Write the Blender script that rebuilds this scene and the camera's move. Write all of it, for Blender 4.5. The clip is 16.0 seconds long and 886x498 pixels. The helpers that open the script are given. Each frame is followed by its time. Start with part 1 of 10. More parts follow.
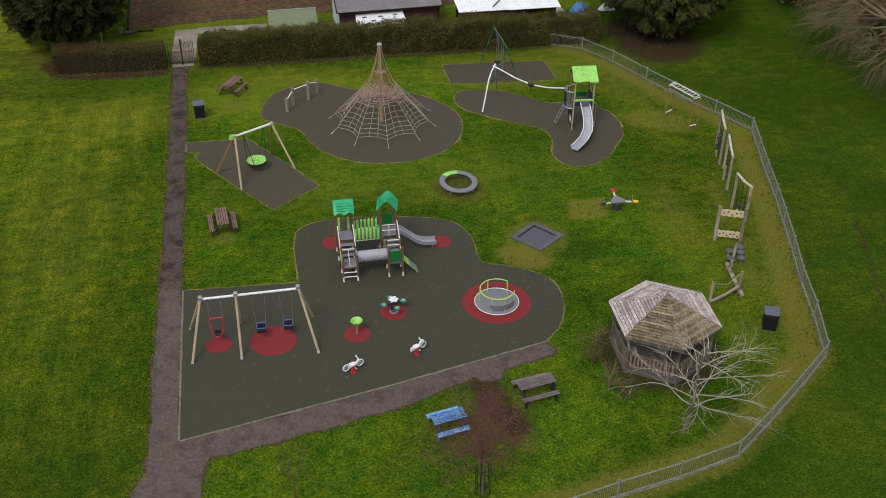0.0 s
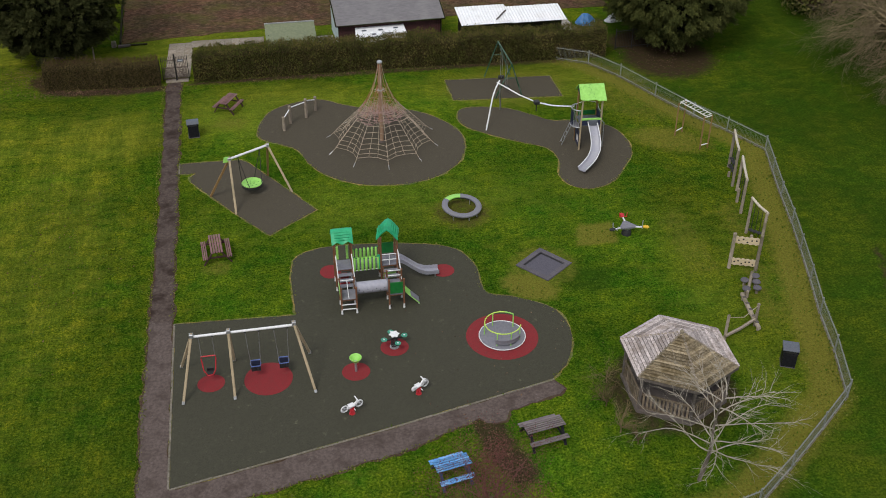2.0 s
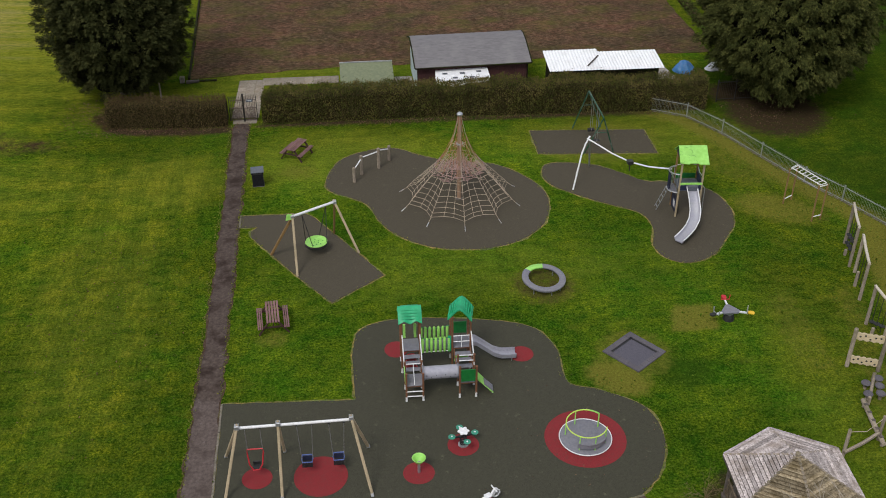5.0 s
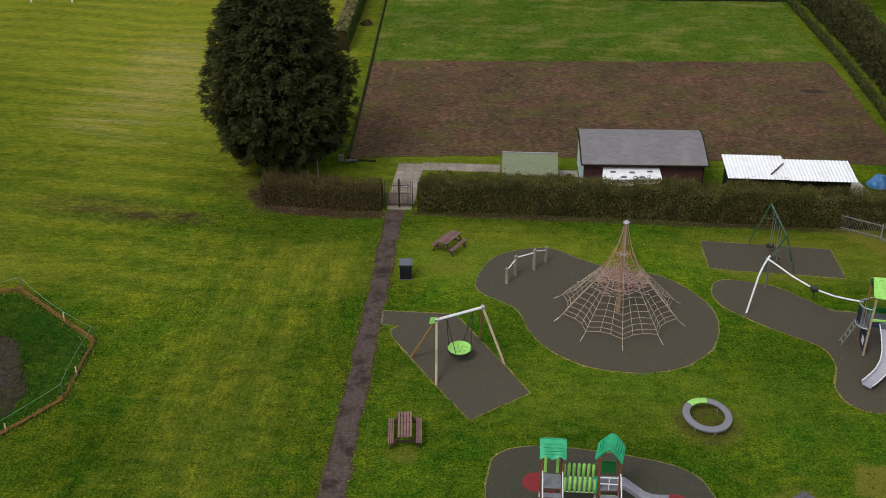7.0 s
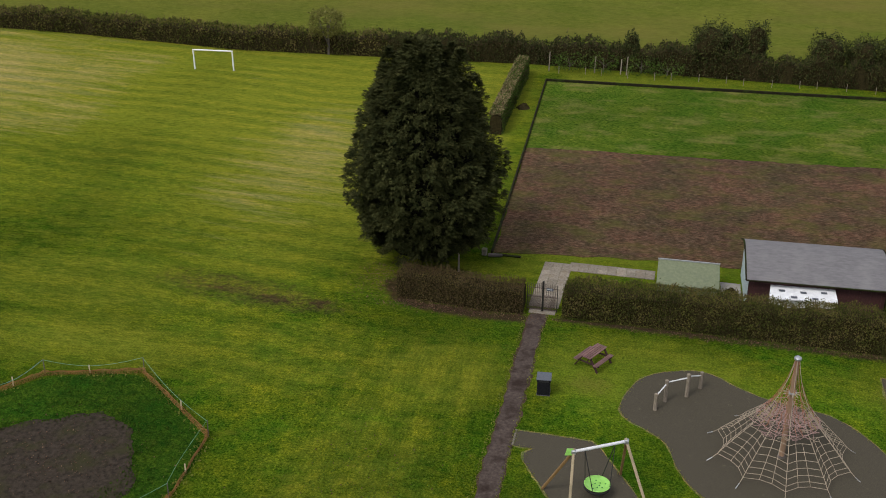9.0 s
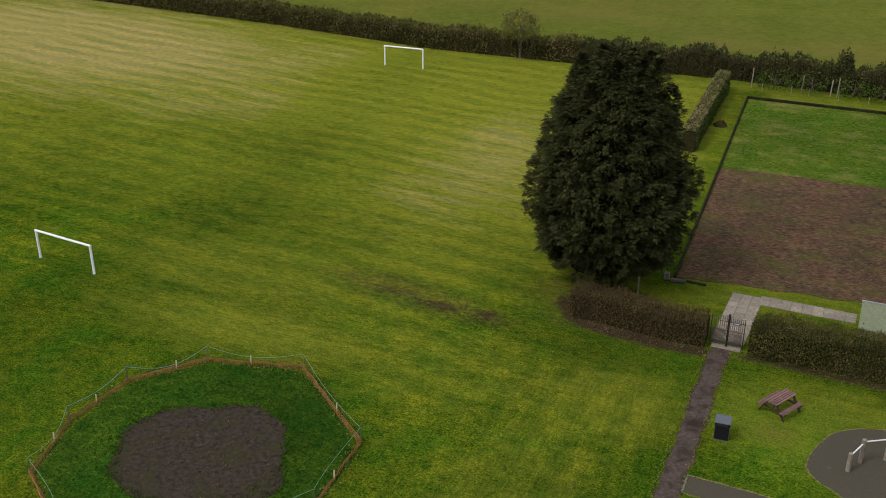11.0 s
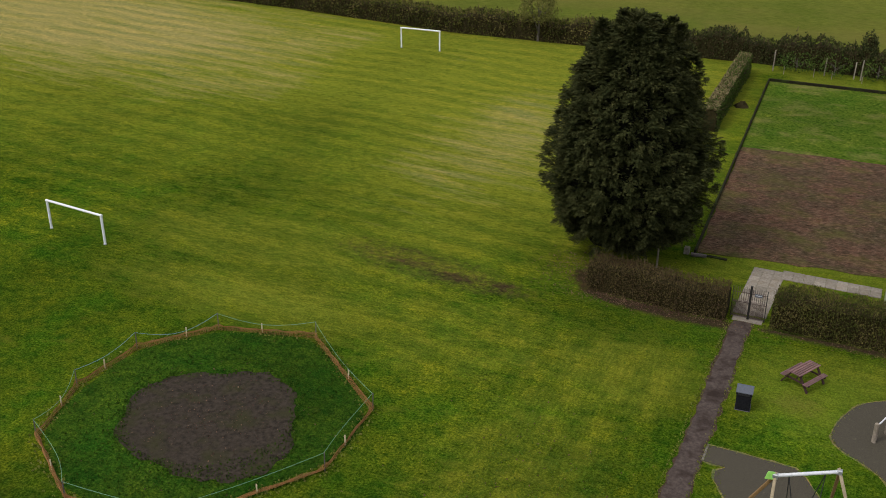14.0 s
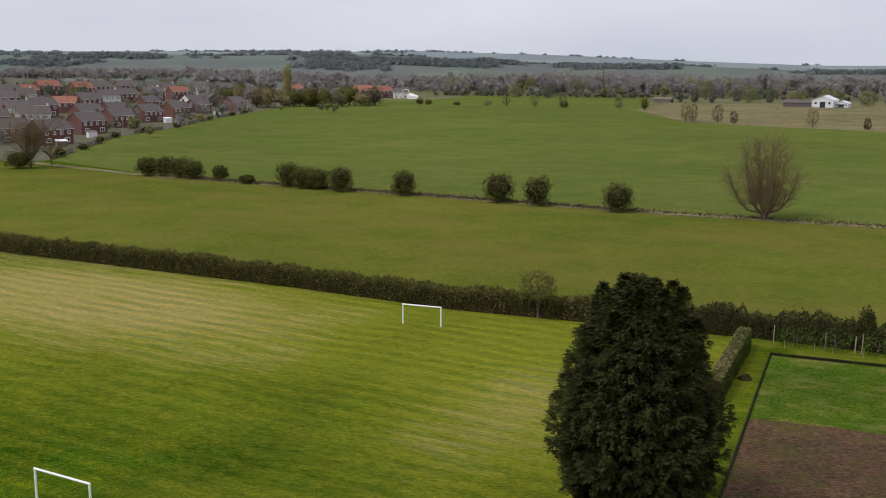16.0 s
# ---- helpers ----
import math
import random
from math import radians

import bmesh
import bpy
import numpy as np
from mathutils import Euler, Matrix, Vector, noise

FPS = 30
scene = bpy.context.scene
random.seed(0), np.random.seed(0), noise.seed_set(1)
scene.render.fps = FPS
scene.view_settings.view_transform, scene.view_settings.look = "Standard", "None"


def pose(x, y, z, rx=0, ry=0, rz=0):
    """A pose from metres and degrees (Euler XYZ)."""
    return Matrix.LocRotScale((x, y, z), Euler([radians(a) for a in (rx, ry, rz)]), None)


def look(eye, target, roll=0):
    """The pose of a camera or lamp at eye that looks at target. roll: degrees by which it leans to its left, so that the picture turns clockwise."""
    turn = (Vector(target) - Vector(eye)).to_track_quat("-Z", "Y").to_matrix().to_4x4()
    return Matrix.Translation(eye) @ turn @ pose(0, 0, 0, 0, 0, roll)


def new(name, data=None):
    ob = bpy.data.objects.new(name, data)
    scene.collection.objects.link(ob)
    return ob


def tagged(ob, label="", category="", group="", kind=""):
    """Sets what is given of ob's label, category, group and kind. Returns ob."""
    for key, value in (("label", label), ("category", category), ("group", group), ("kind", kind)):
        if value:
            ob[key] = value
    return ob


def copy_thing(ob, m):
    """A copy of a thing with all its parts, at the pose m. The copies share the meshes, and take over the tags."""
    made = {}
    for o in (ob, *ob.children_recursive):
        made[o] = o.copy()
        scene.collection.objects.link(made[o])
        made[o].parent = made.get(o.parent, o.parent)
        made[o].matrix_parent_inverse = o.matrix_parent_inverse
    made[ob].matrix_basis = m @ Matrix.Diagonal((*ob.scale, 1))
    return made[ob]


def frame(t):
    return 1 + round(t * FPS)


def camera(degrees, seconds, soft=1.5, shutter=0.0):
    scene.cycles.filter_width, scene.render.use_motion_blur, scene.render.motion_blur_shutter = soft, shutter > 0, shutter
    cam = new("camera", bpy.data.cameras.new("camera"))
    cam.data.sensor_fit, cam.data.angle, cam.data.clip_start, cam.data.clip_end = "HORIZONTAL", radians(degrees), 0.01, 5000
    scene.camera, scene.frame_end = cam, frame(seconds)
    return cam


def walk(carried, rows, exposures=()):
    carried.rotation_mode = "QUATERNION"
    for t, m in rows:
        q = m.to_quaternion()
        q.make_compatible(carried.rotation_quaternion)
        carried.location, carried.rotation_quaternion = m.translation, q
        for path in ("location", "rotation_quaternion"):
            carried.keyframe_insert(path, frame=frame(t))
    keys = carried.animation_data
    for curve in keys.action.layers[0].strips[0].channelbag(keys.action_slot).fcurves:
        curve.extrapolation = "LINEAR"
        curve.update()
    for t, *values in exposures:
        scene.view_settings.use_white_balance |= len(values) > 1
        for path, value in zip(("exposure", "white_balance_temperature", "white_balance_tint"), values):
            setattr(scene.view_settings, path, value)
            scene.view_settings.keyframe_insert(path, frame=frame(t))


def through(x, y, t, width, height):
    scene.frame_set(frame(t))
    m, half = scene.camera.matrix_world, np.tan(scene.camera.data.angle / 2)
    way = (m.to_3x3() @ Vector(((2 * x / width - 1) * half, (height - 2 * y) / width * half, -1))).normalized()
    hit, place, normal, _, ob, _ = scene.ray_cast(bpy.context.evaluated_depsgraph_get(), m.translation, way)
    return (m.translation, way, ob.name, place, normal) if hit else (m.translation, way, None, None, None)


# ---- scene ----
cam = camera(45.920, 16.0, 1.0)
PATH = [
    (0, (4.924, -33.587, 32.025), (6.4793, -25.4908, 26.3646), 0.342),
    (0.5, (5.026, -33.102, 32.055), (6.5755, -25.0094, 26.3889), 0.322),
    (1, (5.179, -32.407, 32.061), (6.7188, -24.3149, 26.3921), 0.227),
    (1.5, (5.245, -31.672, 32.031), (6.7905, -23.5815, 26.3601), 0.266),
    (2, (5.388, -30.811, 32.039), (6.9263, -22.7211, 26.3660), 0.197),
    (2.5, (5.543, -29.992, 32.036), (7.0808, -21.9041, 26.3600), 0.195),
    (3, (5.694, -29.073, 31.990), (7.1729, -20.9739, 26.3141), 0.110),
    (3.5, (5.831, -28.104, 31.749), (7.0966, -19.9545, 26.0940), -0.002),
    (3.7, (5.890, -27.597, 31.636), (7.0855, -19.4424, 25.9720), -0.191),
    (5.8, (6.208, -23.046, 31.181), (6.6672, -14.6100, 25.8302), -0.017),
    (6, (6.248, -22.576, 31.115), (6.5508, -14.1008, 25.8154), -0.131),
    (6.5, (6.314, -21.375, 30.965), (6.2053, -12.8116, 25.8025), -0.208),
    (7, (6.304, -20.112, 30.924), (5.7192, -11.4602, 25.9448), -0.294),
    (7.5, (6.310, -18.866, 30.845), (5.2524, -10.1485, 26.0608), -0.326),
    (8, (6.227, -17.630, 30.776), (4.8057, -8.8634, 26.1787), -0.341),
    (8.5, (6.089, -16.432, 30.730), (4.4142, -7.6248, 26.2996), -0.314),
    (9, (5.802, -15.248, 30.629), (3.8124, -6.4903, 26.2304), -0.177),
    (9.5, (5.536, -14.046, 30.448), (3.0666, -5.4031, 26.0669), -0.188),
    (10, (5.099, -12.914, 30.193), (2.0848, -4.4352, 25.8310), -0.029),
    (10.2, (4.948, -12.684, 30.036), (1.7039, -4.2852, 25.6851), 0.122),
    (12.3, (4.898, -12.408, 28.967), (1.1969, -4.2003, 24.6163), -0.059),
    (12.5, (4.925, -12.416, 28.801), (1.2185, -4.2121, 24.4467), -0.152),
    (13, (4.902, -12.400, 28.369), (1.1919, -4.1950, 24.0209), -0.011),
    (13.5, (4.893, -12.333, 27.952), (1.1763, -4.1291, 23.6053), -0.006),
    (14, (4.858, -12.250, 27.493), (1.1348, -4.0382, 23.1686), 0.101),
    (14.5, (4.803, -12.148, 27.084), (1.0283, -3.8236, 23.0262), 0.121),
    (15, (4.773, -12.113, 26.680), (0.8785, -3.5327, 23.3314), 0.100),
    (15.5, (4.648, -12.088, 26.336), (0.6541, -3.2816, 23.7874), 0.194),
    (16, (4.537, -12.035, 25.805), (0.4702, -3.0593, 24.1008), 0.160),
]
walk(cam, [(t, look(eye, goal, roll)) for t, eye, goal, roll in PATH])

# ---- sky and sun: a closed overcast ----
SUN_UP, SUN_ROUND = radians(52), radians(215)
world = bpy.data.worlds.new("overcast_sky")
scene.world = world
world.use_nodes = True
wn, wl = world.node_tree.nodes, world.node_tree.links
wn.clear()
w_out, w_bg = wn.new("ShaderNodeOutputWorld"), wn.new("ShaderNodeBackground")
w_sky = wn.new("ShaderNodeTexSky")
w_sky.sky_type, w_sky.sun_disc = "NISHITA", False
w_sky.sun_elevation, w_sky.sun_rotation = SUN_UP, SUN_ROUND
w_sky.air_density, w_sky.dust_density = 1.0, 3.0
w_grey = wn.new("ShaderNodeHueSaturation")
w_grey.inputs["Saturation"].default_value = 0.22
w_co, w_map, w_cloud = wn.new("ShaderNodeTexCoord"), wn.new("ShaderNodeMapping"), wn.new("ShaderNodeTexNoise")
w_map.inputs["Scale"].default_value = (1.6, 1.6, 7.0)
w_cloud.inputs["Scale"].default_value, w_cloud.inputs["Detail"].default_value = 1.4, 6.0
w_ramp = wn.new("ShaderNodeValToRGB")
w_ramp.color_ramp.elements[0].position, w_ramp.color_ramp.elements[1].position = 0.3, 0.72
w_ramp.color_ramp.elements[0].color, w_ramp.color_ramp.elements[1].color = (4.95, 5.15, 6.0, 1), (6.35, 6.5, 7.2, 1)
w_mix = wn.new("ShaderNodeMix")
w_mix.data_type = "RGBA"
w_mix.inputs["Factor"].default_value = 0.8
wl.new(w_co.outputs["Generated"], w_map.inputs["Vector"])
wl.new(w_map.outputs["Vector"], w_cloud.inputs["Vector"])
wl.new(w_cloud.outputs["Fac"], w_ramp.inputs["Fac"])
wl.new(w_sky.outputs["Color"], w_grey.inputs["Color"])
wl.new(w_grey.outputs["Color"], w_mix.inputs["A"])
wl.new(w_ramp.outputs["Color"], w_mix.inputs["B"])
wl.new(w_mix.outputs["Result"], w_bg.inputs["Color"])
w_bg.inputs["Strength"].default_value = 0.1
wl.new(w_bg.outputs["Background"], w_out.inputs["Surface"])
sun = new("sun", bpy.data.lights.new("sun", "SUN"))
sun.data.energy, sun.data.angle, sun.data.color = 1.5, radians(20), (1.0, 0.96, 0.9)
SUN_WAY = Vector((math.sin(SUN_ROUND) * math.cos(SUN_UP), math.cos(SUN_ROUND) * math.cos(SUN_UP), math.sin(SUN_UP)))
sun.rotation_euler = SUN_WAY.to_track_quat("Z", "Y").to_euler()
scene.view_settings.exposure = 0.42

# ---- mesh helpers ----
rng = np.random.default_rng(7)


class Geo:
    """A growing mesh: points, faces and which faces are smooth."""

    def __init__(self):
        self.v, self.f, self.s = [], [], []

    def add(self, verts, faces, smooth=False):
        k = len(self.v)
        self.v += [tuple(p) for p in verts]
        self.f += [tuple(i + k for i in f) for f in faces]
        self.s += [smooth] * len(faces)
        return self

    def box(self, x0, y0, z0, x1, y1, z1, m=None, bevel=0.0):
        x0, x1, y0, y1, z0, z1 = min(x0, x1), max(x0, x1), min(y0, y1), max(y0, y1), min(z0, z1), max(z0, z1)
        if bevel:
            b = min(bevel, (x1 - x0) / 3, (y1 - y0) / 3, (z1 - z0) / 3)
            ring = lambda e, z: [(x0 + b - e, y0 + b - e, z), (x1 - b + e, y0 + b - e, z), (x1 - b + e, y1 - b + e, z), (x0 + b - e, y1 - b + e, z)]
            pts = ring(0, z0) + ring(b, z0 + b) + ring(b, z1 - b) + ring(0, z1)
            faces = [(3, 2, 1, 0), (12, 13, 14, 15)]
            for k in (0, 4, 8):
                faces += [(k + i, k + (i + 1) % 4, k + 4 + (i + 1) % 4, k + 4 + i) for i in range(4)]
        else:
            pts = [(x, y, z) for z in (z0, z1) for x, y in ((x0, y0), (x1, y0), (x1, y1), (x0, y1))]
            faces = [(3, 2, 1, 0), (4, 5, 6, 7), (0, 1, 5, 4), (1, 2, 6, 5), (2, 3, 7, 6), (3, 0, 4, 7)]
        return self.add([m @ Vector(p) for p in pts] if m else pts, faces)

    def beam(self, a, b, w, h, up=(0, 0, 1), bevel=0.0):
        """A squared bar from a to b, w across and h along up."""
        a, b = Vector(a), Vector(b)
        x = (b - a).normalized()
        up = Vector(up)
        if abs(x.dot(up)) > 0.98:
            up = Vector((0, 1, 0)) if abs(x.y) < 0.9 else Vector((1, 0, 0))
        y = up.cross(x).normalized()
        z = x.cross(y)
        m = Matrix((x, y, z)).transposed().to_4x4()
        m.translation = a
        return self.box(0, -w / 2, -h / 2, (b - a).length, w / 2, h / 2, m, bevel)

    def tube(self, pts, r, n=8, caps=True, closed=False, squash=None):
        """A round bar along points; r is one radius or one for each point."""
        pts = [Vector(p) for p in pts]
        c = len(pts)
        rad = r if hasattr(r, "__len__") else [r] * c
        verts, faces = [], []
        side = None
        for i, p in enumerate(pts):
            a, b = (pts[i - 1], pts[(i + 1) % c]) if closed else (pts[max(i - 1, 0)], pts[min(i + 1, c - 1)])
            d = (b - a).normalized()
            if side is None:
                side = d.orthogonal().normalized()
            side = (side - d * side.dot(d)).normalized()
            up = d.cross(side)
            for k in range(n):
                q = 2 * math.pi * k / n
                verts.append(p + side * (math.cos(q) * rad[i]) + up * (math.sin(q) * rad[i]))
        for i in range(c if closed else c - 1):
            j = (i + 1) % c
            faces += [(i * n + k, i * n + (k + 1) % n, j * n + (k + 1) % n, j * n + k) for k in range(n)]
        self.add(verts, faces, True)
        if caps and not closed:
            self.add(verts[:n], [tuple(reversed(range(n)))])
            self.add(verts[-n:], [tuple(range(n))])
        return self

    def rod(self, a, b, r, r2=None, n=8):
        return self.tube([a, b], [r, r if r2 is None else r2], n)

    def prism(self, outline, z0, z1, m=None):
        n = len(outline)
        pts = [(*p[:2], z0) for p in outline] + [(*p[:2], z1) for p in outline]
        faces = [tuple(reversed(range(n))), tuple(range(n, 2 * n))] + [(i, (i + 1) % n, n + (i + 1) % n, n + i) for i in range(n)]
        return self.add([m @ Vector(p) for p in pts] if m else pts, faces)

    def lathe(self, profile, n=24, at=(0, 0, 0), closed=False):
        """Turns (radius, height) pairs round the upright axis."""
        at = Vector(at)
        c = len(profile)
        verts = [at + Vector((r * math.cos(2 * math.pi * k / n), r * math.sin(2 * math.pi * k / n), z)) for r, z in profile for k in range(n)]
        faces = []
        for i in range(c if closed else c - 1):
            j = (i + 1) % c
            faces += [(i * n + k, i * n + (k + 1) % n, j * n + (k + 1) % n, j * n + k) for k in range(n)]
        if not closed:
            if profile[0][0] > 1e-4:
                faces.append(tuple(reversed(range(n))))
            if profile[-1][0] > 1e-4:
                faces.append(tuple(range((c - 1) * n, c * n)))
        return self.add(verts, faces, True)

    def mesh(self, name, angle=40):
        me = bpy.data.meshes.new(name)
        me.from_pydata(self.v, [], self.f)
        me.polygons.foreach_set("use_smooth", self.s)
        if any(self.s):
            me.set_sharp_from_angle(angle=radians(angle))
        me.update()
        return me


def part(name, geo, material, parent=None, label="", kind="", shadow=True):
    """Links a mesh as one object, under a thing or a part."""
    me = geo.mesh(name) if isinstance(geo, Geo) else geo
    if material:
        me.materials.append(material) if not me.materials else None
    ob = new(name, me)
    ob.parent = parent
    return tagged(ob, label, "", "", kind)


def thing(name, at, turn, label, category, group="", kind=""):
    ob = new(name)
    ob.empty_display_size = 0.2
    ob.matrix_world = pose(*at, 0, 0, turn)
    return tagged(ob, label, category, group, kind)


def single(name, geo, material, label, category, at=(0, 0, 0), turn=0, group="", kind=""):
    ob = part(name, geo, material)
    ob.matrix_world = pose(*at, 0, 0, turn)
    return tagged(ob, label, category, group, kind)


def stamp(verts, faces, places, frames):
    """Many copies of one small mesh as arrays: places (n, 3), frames (n, 3, 3) with the axes as columns."""
    v, f = np.asarray(verts, float), np.asarray(faces, int)
    allv = np.einsum("nij,vj->nvi", frames, v) + places[:, None]
    allf = f[None] + (np.arange(len(places)) * len(v))[:, None, None]
    return allv.reshape(-1, 3), allf.reshape(-1, f.shape[1])


def raw_mesh(name, chunks, smooth=False):
    """A mesh from (verts, faces) arrays."""
    verts, faces, k = [], [], 0
    for v, f in chunks:
        verts.append(v)
        faces += (f + k).tolist()
        k += len(v)
    me = bpy.data.meshes.new(name)
    me.from_pydata(np.concatenate(verts).tolist(), [], faces)
    if smooth:
        me.polygons.foreach_set("use_smooth", [True] * len(faces))
    me.update()
    return me


def frames_from(normal, spin, size):
    """Frames whose y axis points along the normals, spun round it, scaled by size (n,) or (n, 3)."""
    n = normal / np.linalg.norm(normal, axis=1, keepdims=True)
    helper = np.where(np.abs(n[:, 2:3]) > 0.9, [[1.0, 0, 0]], [[0, 0, 1.0]])
    x = np.cross(n, helper)
    x /= np.linalg.norm(x, axis=1, keepdims=True)
    z = np.cross(x, n)
    c, s = np.cos(spin)[:, None], np.sin(spin)[:, None]
    x, z = c * x + s * z, -s * x + c * z
    size = np.asarray(size, float)
    size = size[:, None] * np.ones(3) if size.ndim == 1 else size
    return np.stack([x * size[:, :1], n * size[:, 1:2], z * size[:, 2:]], -1)


LEAF = ([(0, 0, 0), (0.34, 0.45, 0.1), (0, 1, -0.05), (-0.34, 0.45, 0.1)], [(0, 1, 2, 3)])
PAD = ([(0, 0, -0.5), (0.44, 0.06, -0.05), (0.05, 0, 0.55), (-0.42, -0.04, 0.08)], [(0, 1, 2, 3)])
BLADE = ([(-0.07, 0, 0), (0.07, 0, 0), (0.0, 1, 0.0)], [(0, 1, 2)])


def leaves(places, outward, size, spread=0.8, shape=LEAF):
    """Leaf clumps at the places, turned about outward."""
    n = len(places)
    way = outward + rng.normal(0, spread, (n, 3))
    return stamp(*shape, places, frames_from(way, rng.uniform(0, 6.28, n), size * rng.uniform(0.6, 1.3, n)))


# ---- materials ----
def nodes_of(name):
    m = bpy.data.materials.new(name)
    m.use_nodes = True
    return m, m.node_tree.nodes, m.node_tree.links, m.node_tree.nodes["Principled BSDF"]


def noise_node(n, l, vec, scale, detail=4.0, rough=0.6, stretch=None):
    if stretch:
        mp = n.new("ShaderNodeMapping")
        mp.inputs["Scale"].default_value = stretch
        l.new(vec, mp.inputs["Vector"])
        vec = mp.outputs["Vector"]
    t = n.new("ShaderNodeTexNoise")
    t.inputs["Scale"].default_value, t.inputs["Detail"].default_value, t.inputs["Roughness"].default_value = scale, detail, rough
    l.new(vec, t.inputs["Vector"])
    return t.outputs["Fac"]


def ramp_node(n, l, fac, stops):
    r = n.new("ShaderNodeValToRGB")
    e = r.color_ramp.elements
    while len(e) < len(stops):
        e.new(0.5)
    for k, (p, c) in zip(e, stops):
        k.position, k.color = p, (*c, 1) if len(c) == 3 else c
    l.new(fac, r.inputs["Fac"])
    return r.outputs["Color"]


def mix_node(n, l, fac, a, b, mode="MIX"):
    m = n.new("ShaderNodeMix")
    m.data_type, m.blend_type = "RGBA", mode
    for key, val in (("Factor", fac), ("A", a), ("B", b)):
        if hasattr(val, "is_output"):
            l.new(val, m.inputs[key])
        else:
            m.inputs[key].default_value = val if key == "Factor" else (*val, 1)
    return m.outputs["Result"]


def grey(v):
    return (v, v, v)


def surface(name, dark, light, scale=6.0, rough=0.7, metal=0.0, bump=0.15, stain=None, stain_amount=0.35, grain=None, island=0.0, dist=0.02, coat=0.0, whole=False, spec=None, lichen=None):
    """A plain material with grain at one scale, stains at another, and some relief. island: how much each loose piece differs."""
    m, n, l, p = nodes_of(name)
    co = n.new("ShaderNodeNewGeometry").outputs["Position"] if whole else n.new("ShaderNodeTexCoord").outputs["Object"]
    fine = noise_node(n, l, co, scale, 5.0, 0.65, grain)
    col = ramp_node(n, l, fine, [(0.28, dark), (0.72, light)])
    if lichen:
        spot = ramp_node(n, l, noise_node(n, l, co, 2.2, 8.0, 0.75), [(0.6, grey(0)), (0.72, grey(0.55))])
        col = mix_node(n, l, spot, col, lichen)
    big = noise_node(n, l, co, scale * 0.17, 3.0)
    if stain:
        mask = ramp_node(n, l, big, [(0.48, grey(0)), (0.66, grey(stain_amount))])
        col = mix_node(n, l, mask, col, stain)
    if island:
        g = n.new("ShaderNodeNewGeometry")
        o = n.new("ShaderNodeObjectInfo")
        add = n.new("ShaderNodeMath")
        l.new(g.outputs["Random Per Island"], add.inputs[0])
        l.new(o.outputs["Random"], add.inputs[1])
        fr = n.new("ShaderNodeMath")
        fr.operation = "FRACT"
        l.new(add.outputs[0], fr.inputs[0])
        tone = ramp_node(n, l, fr.outputs[0], [(0.0, grey(1 - island)), (1.0, grey(1 + island))])
        col = mix_node(n, l, 1.0, col, tone, "MULTIPLY")
    l.new(col, p.inputs["Base Color"])
    rr = ramp_node(n, l, big, [(0.3, grey(max(0.04, rough - 0.1))), (0.7, grey(min(1, rough + 0.1)))])
    l.new(rr, p.inputs["Roughness"])
    p.inputs["Metallic"].default_value = metal
    p.inputs["Coat Weight"].default_value = coat
    p.inputs["Specular IOR Level"].default_value = spec if spec is not None else (0.12 if whole else 0.4)
    if bump:
        b = n.new("ShaderNodeBump")
        b.inputs["Strength"].default_value, b.inputs["Distance"].default_value = bump, dist
        l.new(fine, b.inputs["Height"])
        l.new(b.outputs["Normal"], p.inputs["Normal"])
    return m


def foliage(name, stops, rough=0.75, through=0.12, clump=0.5, leafwise=0.55):
    """Leaves: the tone differs from leaf to leaf and slowly over the plant; a little light comes through."""
    m, n, l, p = nodes_of(name)
    g = n.new("ShaderNodeNewGeometry")
    big = noise_node(n, l, g.outputs["Position"], clump, 3.0)
    add = n.new("ShaderNodeMath")
    add.operation = "MULTIPLY_ADD"
    l.new(g.outputs["Random Per Island"], add.inputs[0])
    add.inputs[1].default_value = leafwise
    sub = n.new("ShaderNodeMath")
    sub.operation = "MULTIPLY"
    sub.inputs[1].default_value = 1.0 - leafwise
    l.new(big, sub.inputs[0])
    l.new(sub.outputs[0], add.inputs[2])
    col = ramp_node(n, l, add.outputs[0], stops)
    l.new(col, p.inputs["Base Color"])
    p.inputs["Roughness"].default_value = rough
    p.inputs["Specular IOR Level"].default_value = 0.06
    tr = n.new("ShaderNodeBsdfTranslucent")
    l.new(col, tr.inputs["Color"])
    ms = n.new("ShaderNodeMixShader")
    ms.inputs["Fac"].default_value = through
    l.new(p.outputs["BSDF"], ms.inputs[1])
    l.new(tr.outputs["BSDF"], ms.inputs[2])
    l.new(ms.outputs["Shader"], n["Material Output"].inputs["Surface"])
    return m


